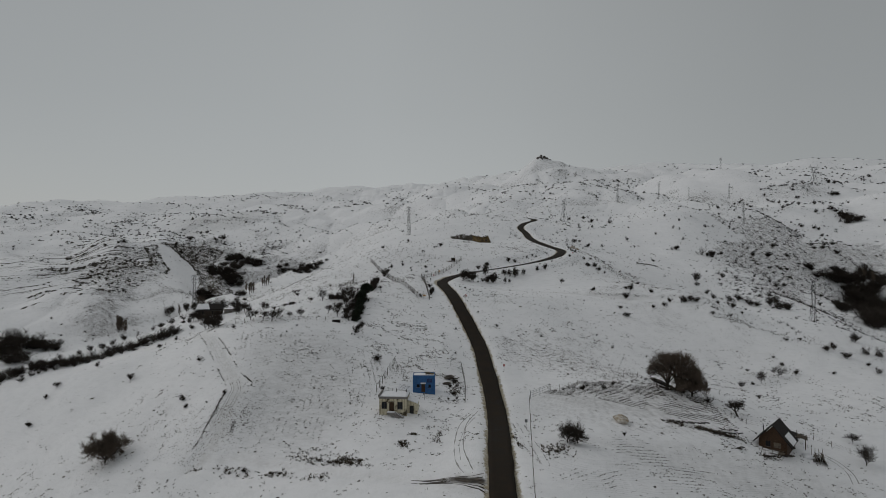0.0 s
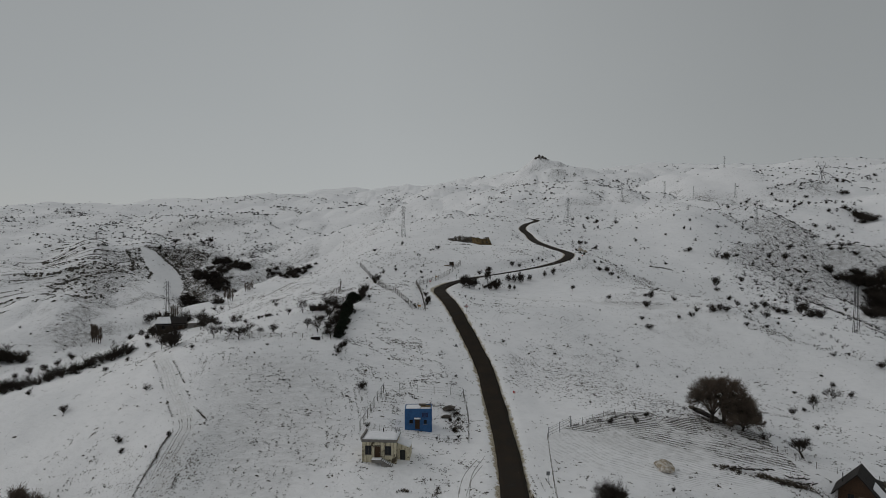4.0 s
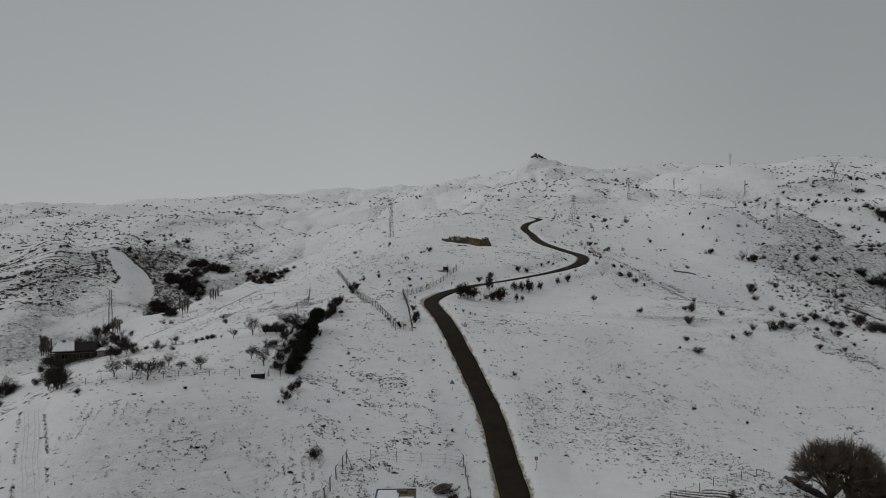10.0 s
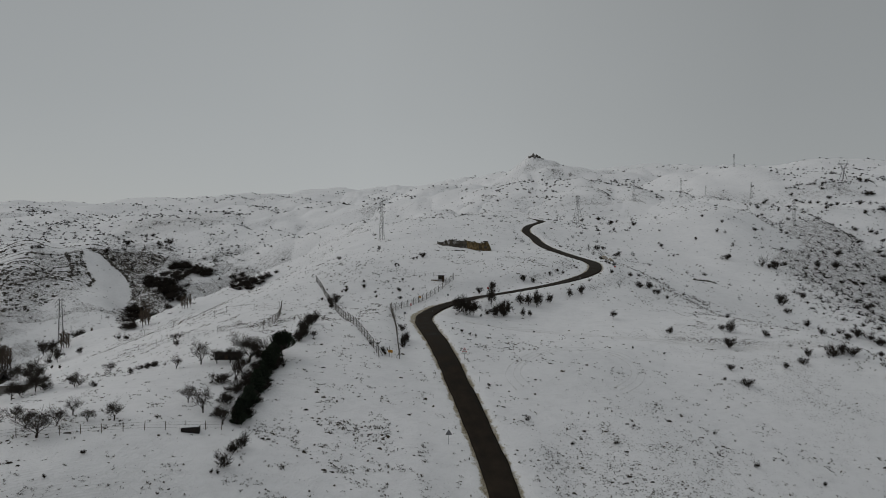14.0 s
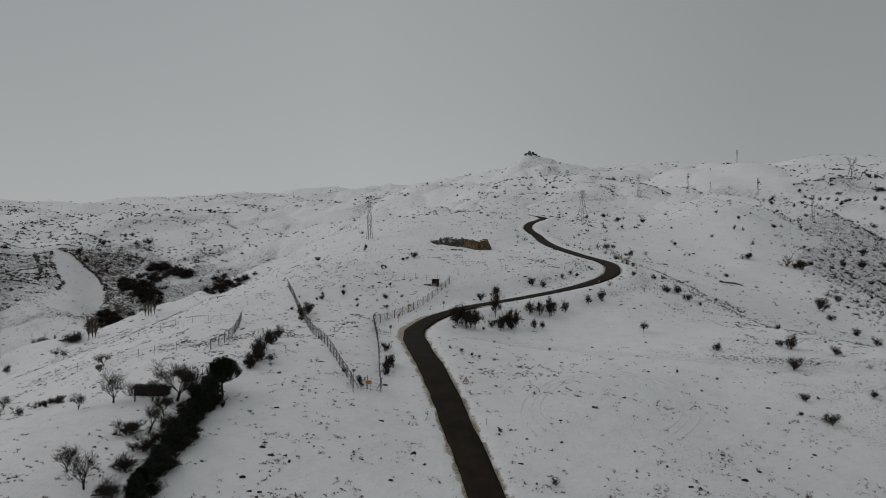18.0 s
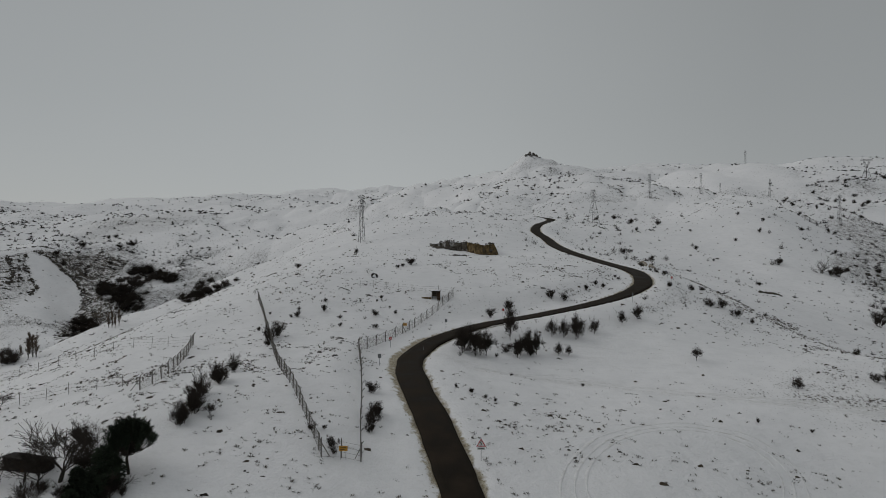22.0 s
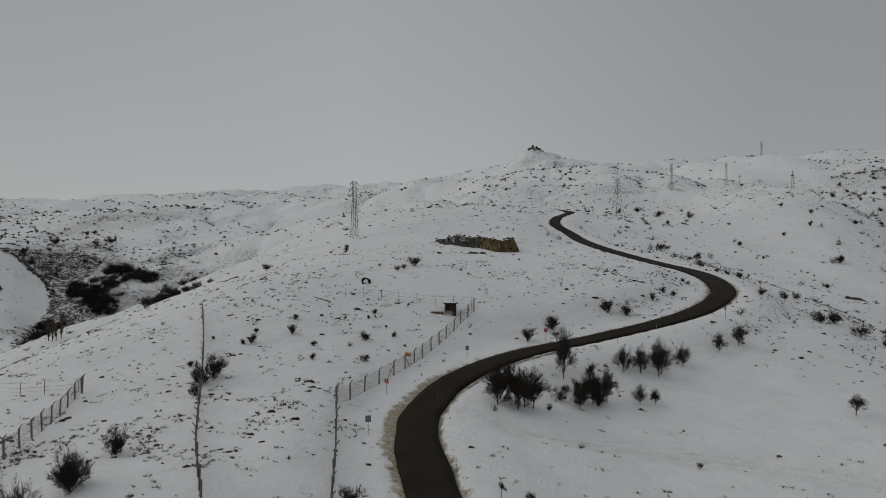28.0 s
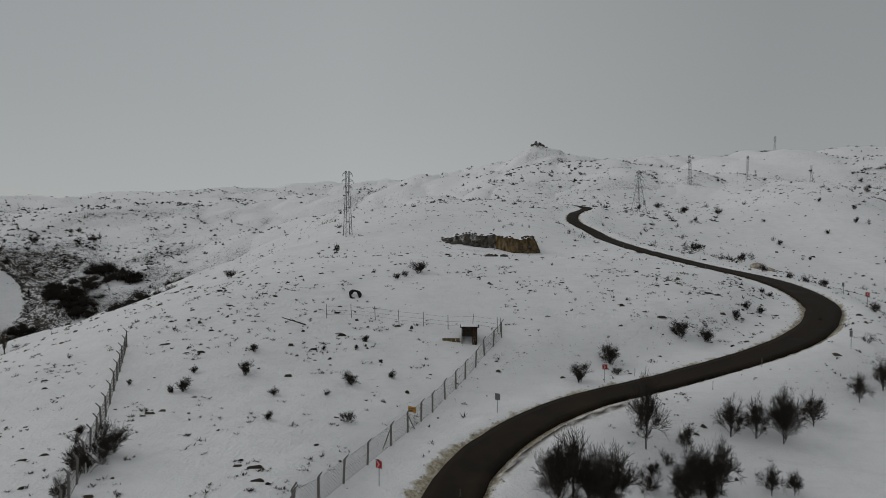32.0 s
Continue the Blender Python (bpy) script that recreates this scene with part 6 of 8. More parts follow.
def spots(rows, kinds, group, wide=(0.9, 1.15), stuff=False):
    """Places copies of the kinds at (x, y, height) on the ground. Far or close-set brush is joined into one mesh later on."""
    for x, y, h in rows:
        rng = random.Random(int(x * 131 + y * 17))
        w = h * rng.uniform(*wide)
        m = pose(x, y, z_at(x, y) - 0.03 * h, 0, 0, rng.uniform(0, 360)) @ Matrix.Diagonal((w, w, h, 1))
        if stuff:
            JOINED.append((m, kinds is thickets))
            continue
        tagged(copy_thing(kinds[int(abs(x * 7.3 + y * 3.1)) % len(kinds)], m), group=group)


def row_of(line, gap, lo, hi, kinds, group, jitter=0.8, seed=1, stuff=False):
    """Plants set unevenly along a line."""
    rng = random.Random(seed)
    spots([(x + rng.uniform(-jitter, jitter), y + rng.uniform(-jitter, jitter), lo + (hi - lo) * rng.random() ** 1.5) for x, y in smooth_line(line, gap) if rng.random() < 0.85], kinds, group, (0.9, 1.5), stuff or kinds is shrubs)


def park(kinds):
    """The first of each kind is only a pattern for its copies."""
    for ob in kinds:
        for o in (*ob.children_recursive, ob):
            bpy.data.objects.remove(o)


shrubs = [bare_shrub("shrub", 300 + k, "dark leafless shrub standing in the snow", 9 + 2 * (k % 3), 0.5 + 0.12 * (k % 4), (0, 7, 5, 4), 3, 0.014, 0.0034) for k in range(7)]
thickets = [bare_shrub("thicket", 330 + k, "dense dark thicket of bare brush in a ravine", 14, 0.95, (0, 7, 5, 4), 3, 0.014, 0.005) for k in range(4)]
trees = [bare_tree("bare_tree", 360 + k, "small bare tree with dark spreading branches", trunk=0.22 + 0.04 * (k % 3), limbs=6 + k % 3, spread=0.74, up=0.55, r=0.026, split=(0, 8, 6, 5)) for k in range(6)]
fruits = [bare_tree("orchard_tree", 380 + k, "bare orchard tree with a short trunk and wide forked limbs", trunk=0.24, r=0.034, limbs=5 + k % 2, spread=0.85, up=0.5, split=(0, 5, 5, 4), thin=0.003, lean=0.06 * (k - 1.5)) for k in range(4)]
thorns = [bare_tree("bare_tree", 370 + k, "dark bare thorn tree with many upright twigs", trunk=0.34, r=0.017, limbs=13 + k % 3, spread=0.7 + 0.08 * (k % 2), up=0.40, aim=0.40, split=(0, 7, 6, 4), low=0.06) for k in range(5)]
willows = [dome_willow(390 + k) for k in range(2)]
spreads = [bare_tree("willow", 395, "low bare willow spreading its branches sideways", trunk=0.14, r=0.034, limbs=13, depth=4, spread=0.8, up=0.25, split=(0, 12, 7, 4, 3), twig=WILLOW)]
leans = [bare_tree("leaning_tree", 397, "old bare tree leaning over a fence line", trunk=0.45, r=0.06, limbs=7, depth=3, spread=0.8, up=0.35, lean=0.32, split=(0, 10, 7, 5))]
poplars = [poplar(400 + k) for k in range(3)]
pines = [broad_pine()]
hedges = [conifer("hedge_conifer", 412 + k, "dark evergreen in a dense tall hedge", lambda z: 0.36 * (1.04 - z) ** 0.85, 18, 7, 0.10, 16) for k in range(2)]
spots([
    (-42.2, 128, 1.4), (40.2, 136.5, 1.1), (-58.1, 148.9, 0.7), (-54.2, 150.3, 1.3), (-64.5, 151.8, 1.4), (-66.9, 155.7, 2.2),
    (-1.5, 159.6, 0.7), (1, 160, 0.8), (-9.5, 160, 1), (3.2, 160.5, 0.9), (-16.3, 161, 1.4), (2.2, 163.5, 1),
    (71.4, 164.9, 2.4), (-113.5, 166.4, 1.9), (1.6, 168, 1.2), (3.4, 169, 1.1), (38.3, 169.4, 1.9), (44, 169.6, 2.4),
    (2.8, 171.5, 1.6), (-69, 172.5, 1.8), (47.7, 173.5, 1.4), (-89.9, 174.8, 2.4), (-115, 175.7, 1.6), (-19.5, 176.1, 2.9),
    (61.6, 179.6, 1.5), (-114, 179.8, 1.7), (94.2, 183.2, 1.5), (-47.5, 184.2, 0.7), (-106, 186.6, 1.9), (-65.3, 189.2, 1.6),
], shrubs, "roadside and hillside shrubs", (0.85, 1.2))
spots([
    (-28.8, 189.8, 0.8), (-45.8, 189.8, 0.7), (-27.9, 189.9, 0.8), (-127.1, 191.3, 1.8), (-27.7, 191.4, 2.8), (3.4, 193.1, 0.8),
    (-90.1, 193.6, 1.6), (94.8, 195.3, 2.2), (-27.7, 195.4, 2.3), (-27, 197.1, 2.8), (-107.8, 197.6, 1.6), (-136.6, 197.6, 2),
    (-124.7, 199.1, 2.2), (-131.3, 199.4, 2), (100.5, 199.4, 1.5), (-107.2, 202.4, 1.9), (-89.1, 202.8, 1.7), (-129.2, 205, 2.1),
    (132.7, 208.7, 1.5), (-124.9, 208.8, 2.1), (148.1, 208.9, 2.7), (120.1, 209.6, 2.3), (104.4, 211.1, 1.1), (-87.6, 212.1, 2.2),
    (70, 212.4, 1), (-123.2, 212.6, 2.4), (58.4, 213.7, 1.6), (25.9, 214.1, 0.8), (148.3, 214.4, 2), (-120.2, 214.7, 2.6),
], shrubs, "roadside and hillside shrubs", (0.85, 1.2))
spots([
    (33.8, 215.2, 1.2), (119, 216.3, 1.9), (-118.8, 219, 2.6), (143.9, 219.6, 2.8), (18.8, 219.7, 1.3), (-74, 220.3, 2.3),
    (-92.2, 221.2, 2.6), (-61.7, 221.6, 1.5), (118.9, 221.7, 1.1), (-71.4, 222.8, 2), (55.4, 223, 0.9), (158.8, 223.2, 4.5),
    (153.9, 223.6, 4.1), (-117.2, 223.8, 2.9), (140.1, 224.9, 2.9), (143.7, 226.3, 3.3), (-31.1, 230.3, 1.7), (12.7, 230.4, 0.7),
    (-33.4, 230.4, 1.9), (-35.2, 230.7, 1.7), (-28.8, 230.7, 1.5), (128.7, 231.1, 2.1), (-30.6, 231.4, 1.7), (-37.4, 232, 1.7),
    (-32.8, 232.4, 2.1), (135.3, 233.3, 1.3), (-61.5, 235.5, 1.6), (-35.7, 236, 2.5), (158.1, 236.6, 5.2), (-75.4, 237.8, 1.4),
], shrubs, "roadside and hillside shrubs", (0.85, 1.2))
spots([
    (-60.1, 239.5, 1.5), (-62, 239.7, 1.1), (-9.2, 240.6, 1.3), (-62.4, 242, 1.2), (-60.3, 242.9, 1.7), (72.4, 243.1, 2.5),
    (-61.5, 243.4, 1.5), (-60.4, 244.4, 1.4), (67.9, 245, 0.9), (-12.6, 245.3, 1.2), (-11, 245.8, 0.7),
    (107.7, 246.2, 1.8), (115.1, 246.8, 1.5), (71.6, 249.8, 1.8), (74.6, 250.5, 0.7),
    (85.4, 250.6, 1.9), (90.6, 252.2, 2.3), (99.5, 255.3, 4), (104.7, 255.4, 2.8),
    (93.8, 255.6, 2.6), (124.1, 255.8, 1.5), (102.4, 256.2, 3.3), (58.3, 256.3, 0.7), (50.9, 257.5, 0.8),
], shrubs, "roadside and hillside shrubs", (0.85, 1.2))
spots([
    (12.2, 260.1, 0.8), (10.8, 260.7, 0.9), (-62.6, 261, 1.7), (122.4, 261.7, 4.6), (116.7, 261.9, 2),
    (8.8, 262.3, 0.9), (77.7, 262.7, 3.4), (6.5, 264.1, 0.8), (90.2, 268.5, 2.5), (65.3, 271.2, 1.6),
    (82.2, 271.9, 4), (80.8, 273.4, 2), (29.3, 274.9, 0.7), (17, 277.1, 0.7),
    (93, 295.2, 1.9), (-112.1, 295.6, 1.4), (-32.5, 296.3, 0.9), (-16.2, 298.1, 1.1),
], shrubs, "roadside and hillside shrubs", (0.85, 1.2))
spots([
    (85.7, 301.1, 0.8), (-11.5, 303.8, 0.8), (-27.6, 304, 1.1), (-32.6, 305.7, 0.7),
    (-9.3, 306.6, 1.8), (-122.1, 308, 1.5), (-26.8, 308.3, 1.1), (-133.1, 311.9, 2.6), (-21.5, 313.2, 1.2),
    (-13.5, 314.1, 0.7), (-9.6, 314.5, 0.7), (-44.4, 315.7, 0.7), (-8.6, 316.8, 0.9),
    (82.8, 317.8, 1.8), (-130.1, 318.9, 3.5), (80.5, 321.4, 2.5), (-137.1, 321.6, 3.6),
    (-104.8, 322.4, 2.4), (-144.9, 325.7, 3.6), (76, 326.3, 2.9), (80.4, 327.9, 3.3), (-111.2, 328.5, 2.8),
], shrubs, "roadside and hillside shrubs", (0.85, 1.2))
spots([
    (49.2, 330.3, 1.6), (67.5, 331.1, 1.9), (-154.9, 334.1, 3.7), (-5.6, 336.9, 1.2), (-4.3, 338.2, 1.2), (77.1, 339.7, 2.4),
    (-2.2, 340.1, 2.4), (56.6, 340.8, 1), (143.1, 326.8, 3.8), (81.1, 341.7, 1.7), (-34.8, 346.8, 1.8), (144.2, 337.3, 3.4),
    (152.5, 330.6, 2.7), (156.9, 327.6, 5.2), (75.6, 355.3, 1.9), (75, 359.8, 2), (143.6, 348.9, 2.9), (169.6, 319.6, 5.7),
    (75.3, 365.6, 1.7), (175.3, 313.8, 3.9), (148, 361.3, 6.2), (177.1, 315.5, 4.5), (76.3, 377.8, 2.3), (177.5, 329.1, 6.1),
], shrubs, "roadside and hillside shrubs", (0.85, 1.2))
spots([
    (-30.2, 205.2, 1.9), (-33.2, 206.2, 2.1), (-30.7, 207.5, 2.1), (-29.2, 208.3, 1.5), (-31.6, 210, 1.4), (-33.9, 211.6, 2.4),
    (-31.2, 212.7, 2.2), (-29.8, 214, 1.6), (-30.5, 216.6, 1.7), (-34.4, 217.2, 2.9), (-30.3, 218.7, 2.6), (-30, 219.3, 1.9),
    (-33.4, 219.7, 2.8), (-29.8, 221.5, 1.5), (-38.4, 222.2, 2.6), (-31.7, 223.3, 1.7), (-34.2, 224.8, 2.7), (-32.5, 225.4, 2.1),
    (-31.3, 226.9, 2.5), (-33.2, 228.3, 2.3), (-30.3, 229.5, 1.9), (-30.3, 231, 2.7), (-31.7, 232, 1.9), (241.8, 343.8, 10.1),
    (248.9, 348.7, 12.7), (254, 350.6, 10.2), (256.9, 361.3, 8.4), (255.1, 363.9, 11.9), (263, 369.5, 9.2), (-268.5, 378.5, 9.8),
], thickets, "ravine thickets", (1.1, 1.5))
spots([
    (98.3, 142.3, 5.9), (101.2, 151.6, 3.1), (-74.6, 198.3, 4.9), (104.3, 201.8, 4.8), (-79.9, 204.2, 5.4),
    (112.9, 207.4, 4.6), (-74.1, 217.7, 4.2), (-88.3, 219.3, 4.9), (-91, 222, 4.5), (-72.6, 222.1, 4), (-65.2, 222.4, 2.5),
    (-75, 226, 3.5), (-88, 229, 7), (-84, 230, 7.5),
], trees, "bare trees", (1.0, 1.3))
spots([
    (-79, 232, 6.5),
], trees, "bare trees", (1.0, 1.3))
spots([
    (-62, 195.9, 4.1), (-62, 200.6, 3.1), (-58.6, 197.5, 3.5), (-54.8, 194.2, 4.8), (-54.5, 198.3, 3.5), (-54.2, 201.9, 3),
    (-50.6, 199.5, 2.4), (-47, 200.2, 3.8), (-39.7, 210, 3.9), (-36.1, 207, 4.8), (-32, 203.8, 3.7), (-72.2, 223.8, 2.8),
    (-65.9, 223, 3.5), (-71.8, 247, 3.3), (-64.1, 265.7, 2.9), (-46.6, 234.4, 5.7), (-36.8, 233.6, 6.9), (-36.4, 223.9, 4.1),
    (-36.3, 228.4, 3.4), (-51.1, 232.8, 3.1),
    (-40.6, 234.2, 4.4), (-43.4, 234.6, 3.6), (-38.6, 233.2, 4.2),
], fruits, "orchard trees", (1.05, 1.35))
spots([
    (-72.5, 196.3, 6.9), (-78.6, 203.9, 6.7),
], trees, "bare trees", (0.7, 0.9))
spots([
    (-34, 235.6, 3.4), (-33, 236.4, 3.0), (-31.6, 233, 2.8), (-74.6, 199.2, 4.6),
], thickets, "hedge brush", (0.9, 1.1))
spots([
    (65.5, 172, 12.2), (62.7, 172.3, 11.8),
], willows, "willows", (1.0, 1.12))
spots([
    (-78, 140.1, 8.3), (68.2, 168.6, 8.6),
], spreads, "willows")
spots([
    (76.3, 158.6, 5.3),
], leans, "bare trees")
spots([
    (-29.9, 234.6, 6.2),
], pines, "pines", (0.92, 1.0))
spots([
    (26.4, 124.6, 5.6), (25.2, 125.2, 4.4), (27.4, 125.6, 4.6),
], thorns, "bare trees", (0.9, 1.1))
spots([
    (-125.7, 317, 6.1), (-119.2, 319, 3.6), (-134.4, 328.7, 5.8), (-140.3, 333.2, 7),
], thorns, "bare trees", (0.62, 0.88))
spots([
    (177.1, 351.1, 4.2), (181.9, 345.2, 5.8), (182.9, 354.7, 3.6), (135.1, 424.9, 2.3), (189.8, 394.8, 3), (80.5, 406.8, 2.6),
    (183.6, 409.6, 4.3), (144.8, 428.4, 2.3), (204.1, 406.6, 3.5), (86, 413.2, 2.6), (191.2, 416.3, 3.3), (90.2, 450.5, 4.4),
    (50.7, 438.4, 2.7), (117.5, 458.4, 3.3), (76.5, 443.6, 2.2), (21.1, 435.8, 1.3), (47.8, 446.2, 2.2), (188.9, 452.7, 8.7),
    (25.1, 442.7, 1.6), (212.2, 448.5, 3.9), (141.4, 465.8, 1.8), (197.3, 451.7, 5.3), (34.5, 447.3, 1.4), (32.6, 450.4, 1.4),
    (29.4, 451.6, 1.8), (170.6, 461.3, 3.1), (199.6, 454.5, 4.5), (85, 480.3, 2.4), (104.6, 486.5, 2.8), (281, 502.6, 3.7),
], shrubs, "roadside and hillside shrubs", (0.85, 1.2), stuff=True)
spots([
    (89.5, 487.1, 3), (145, 492, 2.5), (259.7, 494.7, 5.5), (272.5, 510.7, 4.2), (185.7, 479.3, 3.3), (-235.9, 469.8, 5.6),
    (169.5, 493.8, 2.4), (246.7, 501.1, 4.4), (121, 517.2, 2.8), (-231.2, 484.2, 5.8), (154, 516.5, 1.7), (97.6, 535.6, 3),
    (128.2, 546.2, 3.4), (189.7, 497.1, 3), (228.6, 523.1, 3.5), (145.9, 541.3, 4.7), (140.3, 566.1, 3.3), (153.8, 571.9, 3.7),
    (427.6, 661.9, 6.1), (139.2, 598.1, 2.8), (134.2, 593.8, 3.2), (407.6, 662.7, 4.9), (128.8, 598, 2.9), (278.1, 617.4, 3.4),
    (267.2, 614.2, 4.1), (422.2, 687.2, 5), (85, 632.2, 3.1), (-246.2, 706.4, 11.8), (-298.9, 685.2, 5.3), (-292, 702.6, 3.7),
], shrubs, "roadside and hillside shrubs", (0.85, 1.2), stuff=True)
spots([
    (-297.3, 718.7, 5), (-278.4, 775.5, 6.7), (329, 1539.1, 12.8),
], shrubs, "roadside and hillside shrubs", (0.85, 1.2), stuff=True)
spots([
    (-267.9, 380.6, 6.6), (-263.8, 380.7, 9), (322.5, 466.6, 18.2), (320.4, 466.8, 15.8), (252.4, 386.3, 8.1), (319.3, 467.7, 14.8),
    (330, 471.5, 14.9), (329.5, 471.5, 12.3), (330.7, 471.8, 12.2), (257.6, 398, 7.6), (256.9, 397.8, 7.2), (321.5, 470.9, 11.6),
    (320.7, 473.5, 17.5), (315.5, 472.1, 14.8), (-284.8, 396.5, 12.4), (-285.2, 399.1, 9.3), (326, 480.1, 13.4), (-281.2, 400.2, 7.9),
    (319, 481.1, 9.5), (329.3, 483.3, 9.8), (336.2, 485.9, 12), (338.5, 486.3, 13.1), (324.4, 484.9, 7.9), (336.3, 486.9, 15.5),
    (-291.7, 410.1, 12.9), (321.1, 487.3, 11.8), (-288.6, 412.7, 13.8), (319.5, 487.6, 7.7), (-289, 413.8, 9.7), (-278.1, 413.3, 8.3),
], thickets, "ravine thickets", (1.1, 1.5))
spots([
    (-278.1, 414.2, 11.5), (-277.3, 414.9, 10.5), (-269.1, 415.3, 8.5), (-263.8, 414.9, 5.6), (359.2, 497.2, 6.9), (322.3, 494.8, 6.3),
    (-267.1, 418.7, 7.6), (331.6, 497.2, 13), (357.5, 499.8, 9.5), (325.7, 496.6, 10.6), (326.1, 496.8, 9.9), (314.9, 493.3, 10),
    (354.8, 500.3, 11.1), (317.3, 497.3, 7.8), (314.2, 496.5, 7.5), (349.9, 504.1, 10.1), (347.2, 505.7, 10.7), (306.6, 495.8, 9.1),
    (346.6, 507.4, 13.4), (323.6, 504, 8.4), (297.7, 491.2, 6.4), (322.8, 504.4, 6), (323.6, 506.9, 5.8), (296.7, 497.6, 4.4),
    (297.2, 500, 6.2), (293.6, 498.1, 4.9), (-104, 460.2, 2.8), (-107.4, 463.6, 4.6), (-96.8, 466.4, 3.1), (-103.9, 467.4, 4.3),
], thickets, "ravine thickets", (1.1, 1.5))
spots([
    (-102, 467.6, 3.1), (-99, 471.4, 5), (-96, 473.2, 2.8), (-96, 475, 3.9), (-92.2, 478.5, 2.5), (422.1, 633.7, 9.4),
    (425.9, 635.4, 6.6), (423, 645.1, 7.3), (423.7, 645.8, 9.1), (425.2, 646, 8.3), (423.3, 652.4, 6.3),
], thickets, "ravine thickets", (1.1, 1.5))
spots([
    (348.1, 479.3, 19.6), (341.2, 489.6, 18.2), (337.7, 495.4, 15.7), (-250.4, 469.2, 15), (-249.4, 469.9, 14.1), (-248.3, 470.6, 12.6),
    (-245.5, 468.5, 12.4), (-244.8, 469.9, 13.3), (-133.6, 332.6, 6.4), (-132.6, 332.5, 7), (-131.3, 331.8, 6), (-129.9, 330.8, 6),
    (-227.4, 524.6, 10.9), (-114.1, 352.3, 7), (-109.9, 344.9, 6.4), (-109, 345.5, 7), (-107.5, 344.6, 6.9), (-123.7, 416.7, 6.7),
    (-122.2, 416.3, 7.4), (-120.7, 415.7, 6.1), (-119.8, 417, 7.5), (-255.2, 476.8, 8), (-253.4, 476.3, 8.8), (-252.8, 477.5, 9.5),
    (-252.5, 479.3, 8.4),
], poplars, "poplars", (1.0, 1.2))
spots([
    (-253.6, 666.5, 7.3), (-239.5, 655.1, 6.9), (-252, 662.6, 7.4), (-245.3, 653, 5.2), (-238.9, 648.9, 5.4), (-232.3, 647.7, 7.5),
    (-227.7, 649.9, 6.5), (-222.7, 654.8, 7.8), (-249, 651.5, 5.3), (-244.2, 649.6, 6.7), (-237.6, 645.8, 5.9), (-230.3, 643.5, 6.2),
    (-226.7, 647.6, 6.9), (-221.6, 645.1, 4.8), (-242.7, 645.4, 5.4), (-232.4, 642.5, 7.1), (-226.7, 641, 5.8), (-224.2, 641.7, 7.1),
    (-220.1, 641.6, 7.2), (-230.6, 637.7, 5.6), (-228.6, 639.3, 4.9), (-223.7, 638.2, 7.8), (-219.3, 640.3, 7.7), (-213.3, 641.8, 5.5),
    (-225.5, 636.9, 7), (-219.3, 635.3, 7.1), (-218, 636.2, 5.1), (-221.5, 632.6, 7.7), (-213.5, 633.3, 6.1), (-211.9, 635.9, 5.5),
], thickets, "ravine thickets", (1.1, 1.5))
spots([
    (-134.3, 425.8, 3.5), (-245.9, 706.7, 7.1), (-244.3, 707.7, 8.5), (-239.3, 713.6, 7.9), (-247.1, 698.9, 6.7), (-240.1, 702.8, 7.6),
    (-238, 712.2, 7), (-232.6, 708.3, 5.8), (-224.2, 702.1, 5.9), (-219.1, 700, 6.5), (-232.3, 678.2, 5.4), (-228.5, 689, 5.2),
    (-226, 694.8, 7), (-219.8, 690, 8.3), (-214.1, 695.7, 7.9), (-210.2, 698.7, 5.7), (-224.7, 679.7, 5.4), (-212.3, 691.3, 6.6),
    (-210.4, 693.7, 8.4), (-245, 620.6, 5.3), (-243.6, 610.6, 5.7), (-240.5, 615.9, 7), (-238.1, 619.1, 5.4), (-235.4, 592.9, 5.1),
    (-238.1, 613.1, 6.4), (-234.1, 613.4, 4.9), (-234.8, 602.8, 6.6), (-233.5, 611.8, 5.3), (-114.6, 345.6, 3.5), (-115.4, 342.5, 3.5),
], thickets, "ravine thickets", (1.1, 1.5))
spots([
    (-113.2, 341.8, 3.4), (-180.7, 700.4, 5.9), (-111.8, 481.2, 4.6), (-188.4, 697.3, 7), (-111.8, 474.6, 2.9), (-106.4, 467, 4.6),
    (-104.5, 471.5, 4.3), (-101.1, 466.9, 4.5), (-115.9, 471.5, 3.6), (-110.7, 465.7, 2.9), (-107.4, 465, 2.9), (-103.7, 463.2, 4.1),
    (-98.6, 463.9, 3.5), (-113, 464.4, 4), (-108, 456.7, 3.6), (-102, 453.9, 3.8), (-100.6, 454.2, 3.1),
], thickets, "ravine thickets", (1.1, 1.5))
spots([
    (-23.6, 398.8, 3.4), (101.8, 435.5, 4.4), (175.8, 462.8, 3.6), (-233.5, 520.5, 13.2),
], thorns, "bare trees", (0.62, 0.88))
spots([
    (275.8, 515.5, 4.9), (260.3, 494.8, 5.5), (279.7, 502, 4), (246.5, 491.6, 4.7), (195.6, 450, 6.3), (192, 449.8, 3.5),
    (206.1, 459.7, 3.6), (251.3, 475, 3), (260.6, 477.7, 2.6), (267, 479.3, 3.4), (214, 424.2, 2), (225.2, 425.1, 3.3),
    (225.1, 417.7, 3.9), (240.9, 435.9, 3.4), (256.7, 453.3, 2.5), (192.1, 404.6, 3.1), (181.7, 401.6, 3.7), (168.7, 376.5, 1.7),
    (167.4, 351.1, 2.1), (171.7, 345.3, 2), (175.1, 341.3, 2.5), (150.6, 323.4, 3.3), (159.5, 325.4, 3.8), (159.3, 319.5, 4.2),
    (161.9, 318.1, 3.7), (183.1, 342.2, 2.5), (170.5, 313.7, 5.9), (175.8, 317.3, 5), (247.5, 404.9, 3.1), (265.5, 433.2, 3.4),
], shrubs, "roadside and hillside shrubs", (0.9, 1.3))
